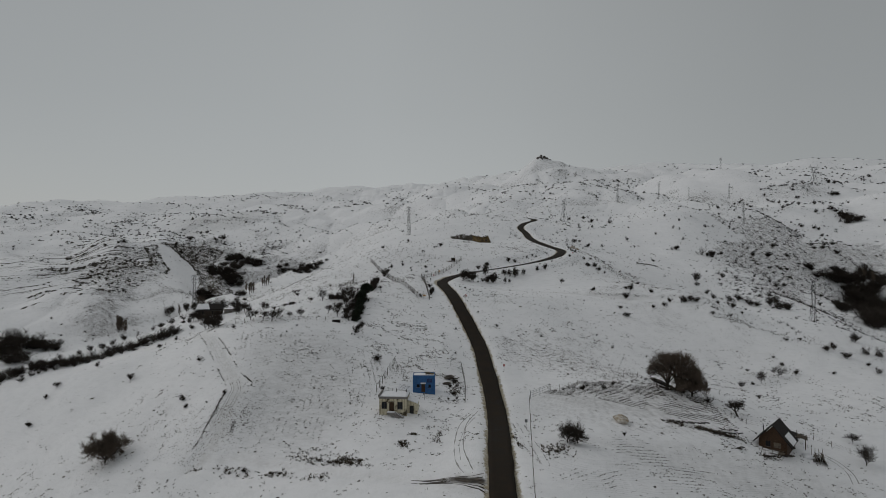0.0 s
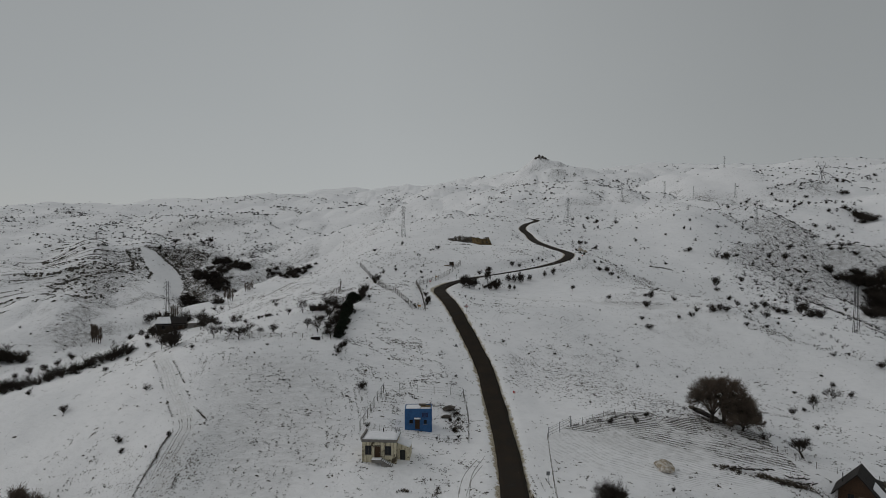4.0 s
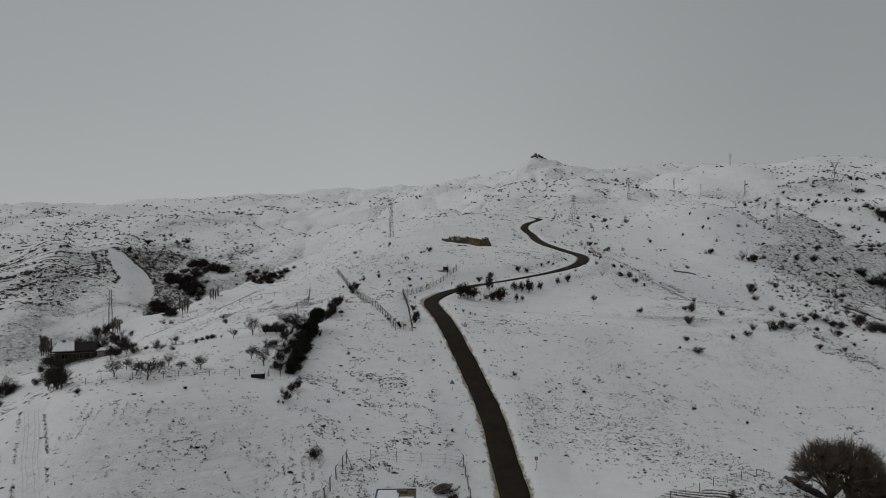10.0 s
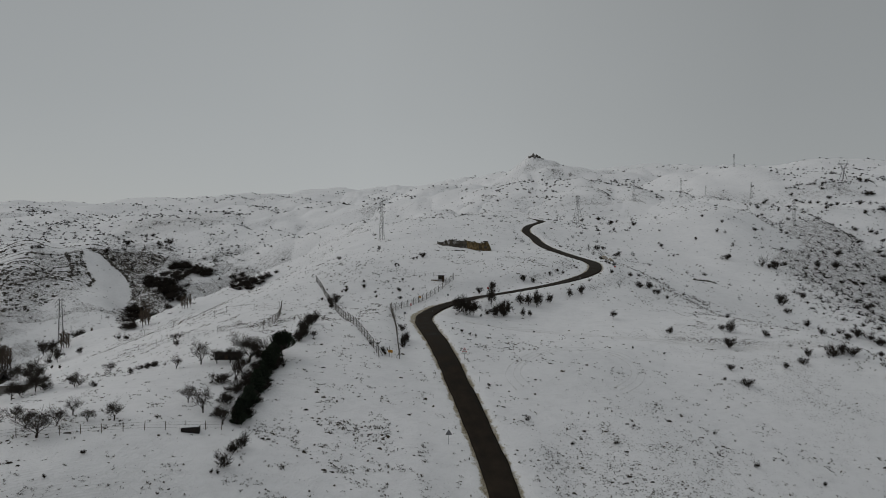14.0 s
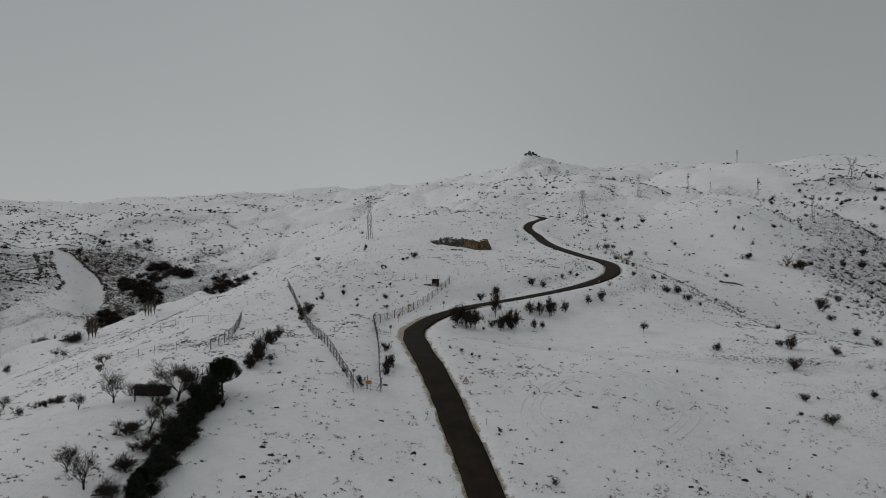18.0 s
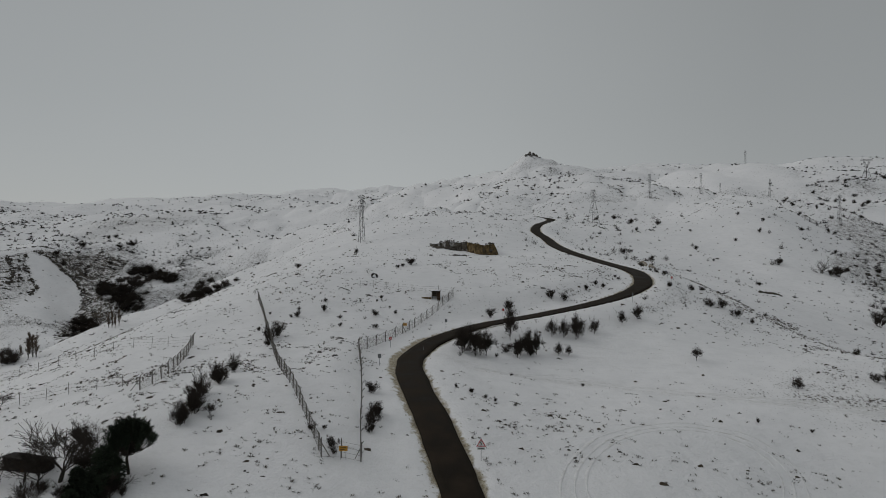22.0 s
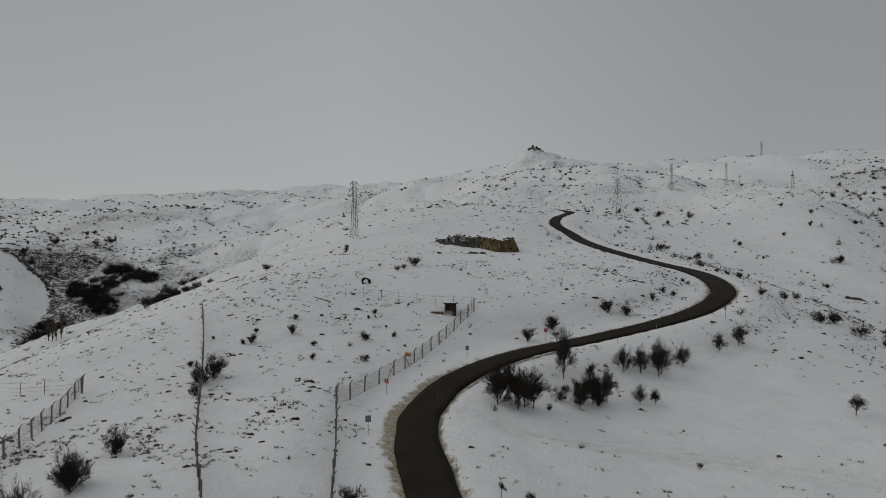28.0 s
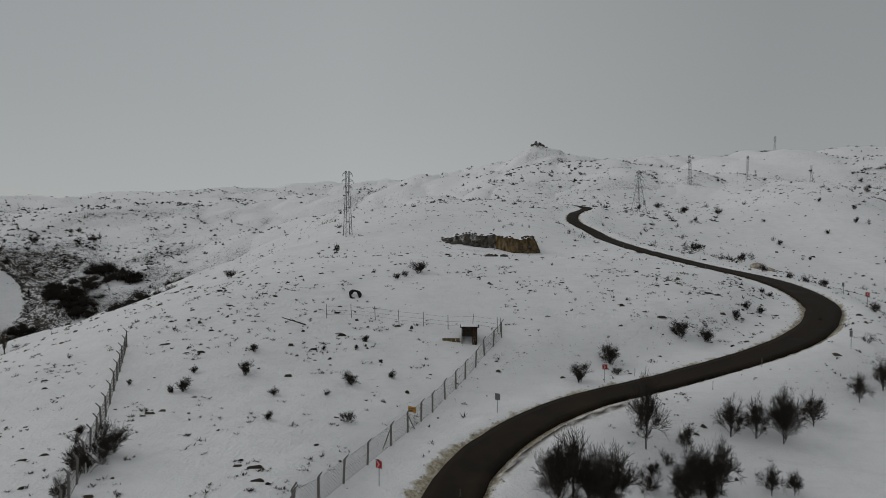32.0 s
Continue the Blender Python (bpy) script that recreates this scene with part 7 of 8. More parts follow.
spots([
    (436.7, 841.1, 5), (432.5, 823.8, 4.9), (436.4, 818.2, 5.5), (436.8, 804.8, 5.4), (444.2, 802.4, 4.7), (443.8, 787.3, 4.6),
    (427.7, 743.8, 5), (416.6, 694.1, 6.3), (398.8, 661.5, 4.9), (355.2, 613.1, 5), (364.6, 608.1, 5), (367.4, 604.8, 4.4),
    (361.5, 589.2, 3.8), (376.2, 675.9, 3.9), (333.9, 671, 3.9), (271.4, 566.6, 3.2), (402.4, 840, 5), (259.5, 581.5, 2.4),
    (396.6, 842.8, 4.3), (407.6, 829.7, 3.5), (550.4, 883.8, 6), (556.9, 880, 6.7), (803.4, 1167.5, 8.1),
], shrubs, "roadside and hillside shrubs", (0.9, 1.3))
spots([
    (419.1, 668.4, 6.1), (421.1, 663.3, 6), (422.3, 657.1, 7), (419.4, 647.8, 8.5), (415.1, 636, 7.8), (530.3, 843.2, 6.4),
    (538.6, 844.7, 6.4), (329.6, 536.8, 4.7), (351.8, 558.5, 4.5), (340.5, 533.7, 4.7), (321.7, 534.8, 3.4), (322.5, 541.8, 3),
], thickets, "ravine thickets", (0.9, 1.3))
spots([
    (-348.8, 630, 4.1), (-338.6, 637.1, 4.1), (-336.3, 640.2, 4.1), (-335.4, 625.2, 3), (-328.8, 634.3, 2.6), (-308.8, 603.3, 3.4),
    (-332.4, 591.2, 1.9), (-296.6, 677.7, 6.1), (-298, 718.4, 6.5), (-293.6, 703.9, 4.6), (-322.3, 811.2, 5.4), (-311.7, 805.3, 5.4),
    (-273.6, 735.6, 4.9), (-274, 757.5, 8.1), (-287.9, 670.8, 4.4), (-326.6, 577.2, 2.3), (-319.3, 636.1, 2.1),
], shrubs, "roadside and hillside shrubs", (0.9, 1.3))
spots([
    (-434.4, 894.2, 3.8), (-414.5, 866.2, 3.6), (-404, 856.9, 4.3), (-393.2, 846.8, 4.3), (-371.5, 814.7, 4.1), (-366.3, 813.8, 3.4),
    (-476.5, 856.5, 3.6), (-473.3, 860.6, 3.6), (-469.6, 862.7, 3.6), (-464.6, 870, 3.7), (-458.5, 874.4, 3.7), (-450.9, 873.6, 3.7),
    (-477.3, 814.1, 2.7), (-710.6, 1130.7, 3.9), (-352.7, 851.9, 2.9), (-347.5, 852.8, 2.9), (-301.4, 852.2, 2.9), (-297.1, 854, 2.9),
    (-281.3, 907.9, 2.3), (-273.7, 912.4, 2.3), (-683.8, 2071.3, 7.3), (-671.9, 2090.1, 7.4), (-665.3, 2109.1, 7.5), (-807.1, 2107.3, 9.3),
    (-856.8, 2198.5, 7.8), (-780.4, 2086.2, 7.4),
], shrubs, "roadside and hillside shrubs", (0.9, 1.3), stuff=True)
spots([
    (8.9, 286.3, 5.6), (11.4, 285.8, 6.2), (13.6, 287.6, 6.0), (10.5, 288.4, 6.2), (20, 289.4, 4.1), (22.3, 291.4, 5.2),
    (29.0, 299.4, 4.8), (31.6, 299.5, 5.0), (38.9, 301.8, 4.2), (28.8, 291.9, 3.2), (46, 304.9, 3.7), (50.1, 306.8, 4.4),
    (30.9, 292, 2.5), (12.4, 287.1, 5.6), (20.9, 291, 4.6), (22.8, 291.1, 5.0), (34.8, 299.8, 5.2), (9.4, 288, 4.6),
], thorns, "bare trees", (0.66, 0.85))
spots([
    (19.7, 297.2, 8.4), (34.1, 299, 6.6), (23.6, 297.3, 3.4), (24.2, 291.6, 5.6),
], thorns, "bare trees", (0.46, 0.56))
spots([
    (18, 291.8, 2.2), (15.7, 287.8, 1.1), (21.1, 295.7, 1.8), (22.1, 316.4, 3.3), (17.2, 312.4, 2.8), (33.4, 321.9, 2.8),
    (36.8, 321.3, 2.8), (43.7, 327, 1.7), (47.3, 330.8, 1.6), (56.2, 342.5, 1), (22.9, 290.7, 2.7), (19.1, 294.2, 1.5),
    (22.3, 313.9, 1.1),
], shrubs, "roadside and hillside shrubs", (0.8, 1.1))
spots([
    (-29.5, 261.8, 3.4), (-28.9, 260.9, 3.0), (-30.1, 262.6, 2.8), (-29.5, 269.3, 3.4), (-29.6, 255.2, 4.2), (-29.2, 252.4, 3.4), (-28.7, 250.2, 3.6), (-28.4, 248.9, 3.2), (-29.4, 247.2, 3.0),
    (-28.9, 245.9, 3.4), (-6.3, 260.3, 2.2), (-5.2, 251.4, 2.6), (-4.9, 252.6, 2.0), (-5.4, 247.4, 2.0), (-5.3, 249.2, 2.2), (-28, 291, 3.4), (-28.2, 288.9, 2.6), (-28, 285.2, 2.2), (-9.4, 242, 1.6), (-37.9, 241, 3.6), (-40, 243.5, 3.0),
], thickets, "roadside and hillside shrubs", (0.62, 0.8))
spots([
    (-26.1, 248.2, 2.1), (54.6, 286.3, 3.1),
], trees, "bare trees", (0.8, 1.0))
spots([
    (66.3, 272.8, 1.8), (-32.8, 296.4, 1), (-21, 307.7, 1.8), (-26.4, 304.1, 1.8), (-16.9, 303.3, 1.1), (-8.9, 299.1, 1.3),
    (-5, 309.2, 1.2),
], shrubs, "roadside and hillside shrubs", (0.9, 1.2))

spots([
    (114.8, 567.7, 3.6), (132.4, 586.2, 4.1), (131.1, 547.6, 4.1), (124.9, 521.1, 2.8), (144.7, 538.8, 4.3), (96.6, 457.3, 4.1),
    (102.1, 464.6, 2.6), (144.6, 486.3, 2.8), (144.2, 466.2, 1.9), (189.2, 530, 2.6), (169.2, 493.4, 2.3), (185.2, 499, 3.3),
    (196.5, 515.9, 2.8), (173.6, 461.1, 3.9), (144.8, 425.9, 2.3), (216.7, 512, 3.1), (268.4, 605.3, 4.4), (247.5, 534.3, 2.6),
    (279.7, 594.6, 3.1), (406.2, 841.9, 4.9), (154.3, 515.6, 1.6), (367.7, 669.1, 5.5), (472.7, 824.8, 5.4),
], shrubs, "roadside and hillside shrubs", (0.8, 1.1))
rng = random.Random(83)
for outline, n in MASSES:
    (x0, y0), (x1, y1) = np.min(outline, 0), np.max(outline, 0)
    rows = []
    while len(rows) < n:
        x, y = rng.uniform(x0, x1), rng.uniform(y0, y1)
        if inside(x, y, outline):
            rows.append((x, y, rng.uniform(3.2, 6.0)))
    spots(rows, thickets, "ravine thickets", (1.2, 1.7), stuff=True)
row_of([(-154, 196), (-141, 194), (-129, 195), (-118, 198.5), (-108, 203.5), (-100, 209), (-93, 213)], 0.5, 1.2, 4.0, shrubs, "crest hedge", 2.8, 1)
row_of([(-154, 196), (-141, 194), (-129, 195), (-118, 198.5), (-108, 203.5), (-100, 209), (-93, 213)], 0.9, 1.2, 4.6, thickets, "crest hedge", 2.2, 21, True)
row_of([(-160, 190), (-141, 190), (-127, 191.5), (-116, 195), (-106, 200), (-98, 206), (-91, 211)], 2.2, 0.9, 2.2, thickets, "crest hedge", 2.0, 22, True)
row_of([(29.6, 167.6), (35.2, 170.6), (42.0, 172.8), (49.3, 176.0), (56.4, 178.1)], 0.8, 0.35, 1.1, shrubs, "field edge brush", 0.5, 3)
row_of([(61.0, 174.7), (64.3, 168.4), (68.6, 163.9), (72.7, 161.3), (75.6, 156.3)], 1.0, 0.4, 1.2, shrubs, "field edge brush", 0.6, 4)
row_of([(-35.2, 134.9), (-30.4, 132.8), (-25.0, 130.4), (-18.1, 124.7)], 0.9, 0.4, 0.9, shrubs, "lane brush", 1.4, 5)
row_of([(-31.8, 123.7), (-25.3, 120.0), (-20.1, 116.3)], 1.6, 0.3, 0.7, shrubs, "lane brush", 1.4, 6)
row_of([(-83.7, 251.2), (-72.7, 245.1), (-63.4, 244.1), (-56.6, 240.0)], 1.7, 0.7, 1.5, shrubs, "orchard brush", 0.7, 7)
row_of([(-32.0, 229.1), (-31.0, 219.7), (-30.6, 213.2), (-30.1, 205.4)], 1.5, 1.4, 2.6, shrubs, "hedge brush", 1.2, 8)
row_of([(59.3, 180.0), (60.6, 177.4), (61.3, 173.7)], 1.2, 0.7, 1.4, shrubs, "field edge brush", 0.6, 9)
row_of([(9.5, 285.0), (16.8, 291.0), (24.7, 292.3), (32.0, 293.5)], 4.5, 0.6, 1.4, shrubs, "bend brush", 1.6, 31)
row_of([(56.2, 326.7), (55.4, 316.9), (60.7, 316.7), (68.5, 318.9)], 5, 0.9, 1.8, shrubs, "bend brush", 1.5, 10)
row_of([(93.0, 261.0), (98.7, 256.0), (106.2, 253.4), (114.4, 250.9)], 3.2, 1.0, 2.2, shrubs, "slope brush", 1.6, 11)
row_of([(135.7, 254.2), (139.0, 247.6), (136.8, 234.1)], 3.2, 1.0, 2.2, shrubs, "slope brush", 1.6, 12)
row_of([(360.2, 859.9), (264.3, 615.1), (265.4, 579.0), (269.2, 552.5), (272.0, 531.1), (275.0, 512.2), (281.0, 499.7), (290.8, 493.8), (298.2, 482.4)], 3.2, 0.7, 1.7, shrubs, "ridge hedge", 0.8, 13)
row_of([(344.7, 669.7), (357.2, 666.3), (364.0, 649.0)], 8, 2, 3.5, shrubs, "ridge hedge", 3, 14)
row_of([(435.3, 861.2), (457.7, 860.8), (485.8, 859.0), (535.9, 879.3)], 4.5, 2.2, 4.0, thickets, "ridge hedge", 2.5, 15, True)
spots([(-31.1, 232.1, 4.5), (-31.0, 229.2, 3.4), (-31.5, 227.7, 4.8), (-31.3, 226.1, 3.6), (-30.7, 222.1, 3.8), (-30.8, 220.1, 3.3), (-30.7, 218.0, 4.3), (-30.4, 214.0, 2.9), (-30.3, 212.2, 3.7), (-30.5, 210.4, 2.7), (-30.1, 207.3, 3.7), (-29.9, 205.5, 3.8)], hedges, "hedge evergreens", (0.95, 1.3))
light = [bare_shrub("brush", 350 + k, "", 8, 0.75, (0, 4, 3), 2, 0.02, 0.009) for k in range(3)]
light += [bare_shrub("brush", 355 + k, "", 13, 0.95, (0, 6, 5), 2, 0.018, 0.008) for k in range(3)]


def join_brush():
    """Hedge and far brush as one mesh."""
    V, Fc, base = [], [], 0
    data = []
    for ob in light:
        tris, co = [], []
        n = 0
        for o in ob.children:
            o.data.calc_loop_triangles()
            co.append(np.array([v.co for v in o.data.vertices]))
            tris.append(np.array([t.vertices for t in o.data.loop_triangles]) + n)
            n += len(o.data.vertices)
        data.append((np.concatenate(co), np.concatenate(tris)))
    for k, (m, dense) in enumerate(JOINED):
        co, tris = data[k % 3 + 3 * dense]
        a = np.array(m)
        V.append(co @ a[:3, :3].T + a[:3, 3])
        Fc.append(tris + base)
        base += len(co)
    ob = new("hillside_brush", soup("hillside_brush", np.concatenate(V), np.concatenate(Fc), TWIG))
    tagged(ob, "bare dark brush along hedges, field edges and far slopes", "brush", kind="stuff")


join_brush()
for pattern in (light, shrubs, thickets, trees, fruits, thorns, willows, spreads, leans, poplars, pines, hedges):
    park(pattern)


# ---- grass, scrub and stones: what nobody could count ----
def tufts(name, pts, hgt, rng, blades, spread, material, label):
    """Dead grass and weeds: each clump a few blades that rise from one place."""
    n = len(pts)
    a = rng.uniform(0, 2 * np.pi, (n, blades))
    lean = rng.uniform(0.2, 1.0, (n, blades)) * spread
    h = hgt[:, None] * rng.uniform(0.5, 1.1, (n, blades))
    base = np.repeat(pts[:, None], blades, 1)
    off = np.stack([np.cos(a), np.sin(a), 0 * a], -1)
    side = np.stack([-np.sin(a), np.cos(a), 0 * a], -1)
    w = (hgt[:, None] * rng.uniform(0.08, 0.22, (n, blades)))[..., None]
    foot = base + off * (hgt[:, None] * 0.15)[..., None] - np.array([0, 0, 0.05])
    tip = foot + off * (lean * h)[..., None] + np.stack([0 * h, 0 * h, h], -1)
    V = np.stack([foot - side * w, foot + side * w, tip], 2).reshape(-1, 3)
    F = np.arange(len(V)).reshape(-1, 3)
    ob = new(name, soup(name, V, F, material))
    return tagged(ob, label, "grass", kind="stuff")


def clear_of_road(x, y):
    d, _ = near_line(x, y, ROAD_LINE, 6)
    return d > 3.9


def scatter(n, x0, x1, y0, y1, rng, keep):
    x, y = rng.uniform(x0, x1, n), rng.uniform(y0, y1, n)
    ok = clear_of_road(x, y) & (rng.random(n) < keep(x, y))
    x, y = x[ok], y[ok]
    return np.stack([x, y, height(x, y)], -1)


WEEDY_EDGE = [(29.2, 212.7), (45.4, 203.4), (57.1, 192.0), (60.3, 183.6)]


def weedy_band(x, y):
    """The weed-grown slope east of the road, which ends at a clean drift along its upper edge."""
    ex, ey = np.array(WEEDY_EDGE).T
    down = np.interp(x, ex, ey) - y
    return ease(down, -1.0, 2.5) * (1 - ease(down, 16, 30)) * ease(x, 16, 19) * (1 - ease(x, 58, 70))


def patchy(x, y):
    """Weeds stand in drifts: dense patches, thin edges and clean snow between."""
    a = 0.5 * lattice(x, y, 34, 51) + 0.45 * lattice(x, y, 13, 52)
    p = np.clip(0.085 + 0.34 * a, 0.02, 1)
    for cx, cy, rx, ry, gain in PATCHES:
        p = p + gain * np.exp(-((x - cx) / rx) ** 2 - ((y - cy) / ry) ** 2) * np.clip(0.6 + 1.0 * lattice(x, y, 6, 54), 0, 1.5)
    p = p * (1 - 0.75 * ease(x, 8, 16) * ease(y, 256, 266) * (1 - ease(y, 292, 300)) * (1 - ease(x, 60, 75)))
    for line in TRACKS:
        d, _ = near_line(x, y, line, 4)
        p = np.where(d < 2.4, p * 0.1, p)
    return np.clip(p * np.clip(0.35 + 1.6 * lattice(x, y, 2.6, 55), 0.05, 2.0) + 0.48 * weedy_band(x, y), 0, 1)


# weedy slopes (positive) and clean drifts (negative): x, y, half-widths, strength
PATCHES = [(-12, 195, 15, 26, 0.75), (34, 232, 14, 10, -0.3), (-32, 160, 16, 20, 0.35), (-5, 169, 10, 9, 1.1), (92, 285, 14, 14, 0.3), (-26, 128, 12, 6, 0.8),
           (-20, 300, 16, 30, 0.16), (25, 350, 30, 26, 0.14), (-18, 262, 8, 20, 0.25), (45, 225, 26, 18, 0.18), (95, 300, 26, 24, 0.25), (120, 330, 30, 30, 0.2),
           (-38, 268, 22, 26, 0.30), (-14, 275, 8, 26, 0.22), (30, 225, 20, 16, 0.15), (12, 252, 9, 18, 0.3), (40, 240, 22, 10, 0.12)]
rng = np.random.default_rng(7)
near = scatter(190000, -110, 150, 92, 345, rng, patchy)
# each clump spreads across the slope
near = np.repeat(near, 4, 0)
near[:, :2] += rng.normal(0, 1, (len(near), 2)) * [0.22, 0.13]
near[:, 2] = height(near[:, 0], near[:, 1])


def along(line, half, n, rng, gate=None):
    """Points strewn along a line, within a half-width of it."""
    line = np.array(line, float)
    i = rng.uniform(0, len(line) - 1.001, n)
    k = i.astype(int)
    p = line[k] + (line[k + 1] - line[k]) * (i - k)[:, None] + rng.normal(0, half, (n, 2))
    if gate:
        p = p[rng.random(n) < gate(p[:, 0], p[:, 1])]
    return np.column_stack([p, height(p[:, 0], p[:, 1])])


def broken(cell, seed, low=0.1):
    return lambda x, y: np.clip(low + 1.6 * lattice(x, y, cell, seed), 0, 1)


# grassy edges of the farm lane, weedy banks beside its branch, and the foot of fences
EDGES = [([(-76, 190), (-65, 172), (-57, 159), (-54.2, 152), (-54.4, 145), (-55.5, 140), (-57, 134)], 0.14, 800, 0.5),
         ([(-68, 184), (-60, 172), (-55, 164), (-50, 158)], 0.10, 420, 0.5), ([(-49.5, 152), (-49, 142), (-49, 139)], 0.35, 170, 0.2),
         ([(-35, 134), (-29, 132), (-23, 129), (-17, 124)], 0.8, 520, 0.25), ([(-33, 131.5), (-26, 128.5), (-20, 125.5)], 0.6, 200, 0.1),
         ([(-55, 131.5), (-44, 128.5), (-34, 125.5), (-21, 119.5)], 0.8, 330, 0.0), ([(3, 176), (3, 166), (2, 162)], 0.9, 260, 0.2),
         ([(-3.5, 141), (-1.8, 138), (-2, 132)], 0.6, 160, 0.2), ([(-9.5, 133), (-8.5, 130)], 0.6, 90, 0.2), ([(-8, 137), (-5, 135.5)], 0.4, 50, 0.3),
         ([(54, 151.5), (60, 149), (66, 147), (71.5, 145)], 0.8, 700, 0.2), ([(72, 139), (80, 140), (86, 143)], 0.9, 260, 0.0), ([(12, 178), (13.4, 160), (14.4, 140), (15.5, 120)], 0.3, 220, 0.05), ([(20, 118), (23, 122), (27, 128)], 1.6, 260, 0.0),
         ([(50, 172.5), (60, 176), (64, 172), (72, 156)], 0.5, 220, 0.2), ([(95, 262), (112, 250), (128, 240), (140, 232)], 3.0, 500, 0.1),
         ([(81, 383), (86, 345), (93, 315), (92, 280)], 4.0, 700, 0.1), ([(108, 258), (111, 246), (118, 238)], 2.0, 300, 0.2)]
rows = [along(line, half, n, rng, broken(3.0, 91, low + 0.35)) for line, half, n, low in EDGES]
# furrows: broken lines of turned soil that the snow doesn't cover
for k in range(17):
    a, b = (27 + 1.6 * k * 0.55, 166.5 + 0.75 * k), (73 - 0.1 * k, 150.0 + 1.35 * k)
    rows.append(along([a, b], 0.09, 1250, rng, lambda x, y: np.clip(0.52 + 1.0 * lattice(x, y, 2.4, 93) + 0.7 * lattice(x, y, 9, 94), 0, 1) * (y < 175 + 0.05 * x)))
for k in range(21):
    y0 = 92 + 1.5 * k
    line = smooth_line([(19, y0), (34, y0 + 12), (52, y0 + 19), (70, y0 + 19), (94, y0 + 14)], 3.0)
    rows.append(along(line, 0.08, 620, rng, lambda x, y: np.clip(0.05 + 1.0 * lattice(x, y, 2.4, 95) + 0.9 * lattice(x, y, 10, 96), 0, 1) * (y < 144 + 0.05 * x)))
for k in range(30):
    x0 = -62 + 1.45 * k
    rows.append(along([(x0, 184 - 0.1 * k), (x0 + 5, 162), (x0 + 6, 134)], 0.2, 420, rng, lambda x, y: np.clip(0.0 + 1.0 * lattice(x, y, 1.8, 97) + 0.8 * lattice(x, y, 12, 98), 0, 1) * (x > -48 + 0.25 * (150 - y) * (y < 150) - 0.62 * (y - 150) * (y > 150))))
for x0 in (15.8, 17.0, 18.4):
    rows.append(along([(x0 + 1, 112), (x0, 136), (x0 - 1.2, 160)], 0.08, 260, rng, broken(3, 99, 0.15)))
edge = np.concatenate(rows)
edge_h = np.concatenate([np.full(len(r), (0.22 if k < 3 else 0.36) if k < len(EDGES) else 0.16) for k, r in enumerate(rows)]) * rng.uniform(0.5, 1.5, len(edge))
hgt = np.concatenate([(0.09 + 0.24 * rng.random(len(near)) ** 2.2) * (1 - 0.15 * weedy_band(near[:, 0], near[:, 1])), edge_h])
tufts("grass_tufts", np.concatenate([near, edge]), hgt, rng, 9, 1.3, TUFT, "tufts of dead brown grass poking through thin snow")


def lee(x, y):
    """Weeds hold on the slopes that face east, where the wind leaves less snow."""
    gx = (height(x + 3, y) - height(x - 3, y)) / 6
    return np.clip(patchy(x, y) * 0.5 + 0.02 + 1.3 * np.clip(-gx - 0.12, 0, 0.45), 0, 1) * np.where(inside(x, y, OPEN_SLOPE), 0.25, 1) * ~inside(x, y, SLAB)


mid = scatter(240000, -420, 420, 300, 860, rng, lee)
tufts("weed_tufts", mid, 0.16 + 0.5 * rng.random(len(mid)) ** 2.5, rng, 5, 1.0, TUFT, "sparse dead weeds on the snowy hillsides")


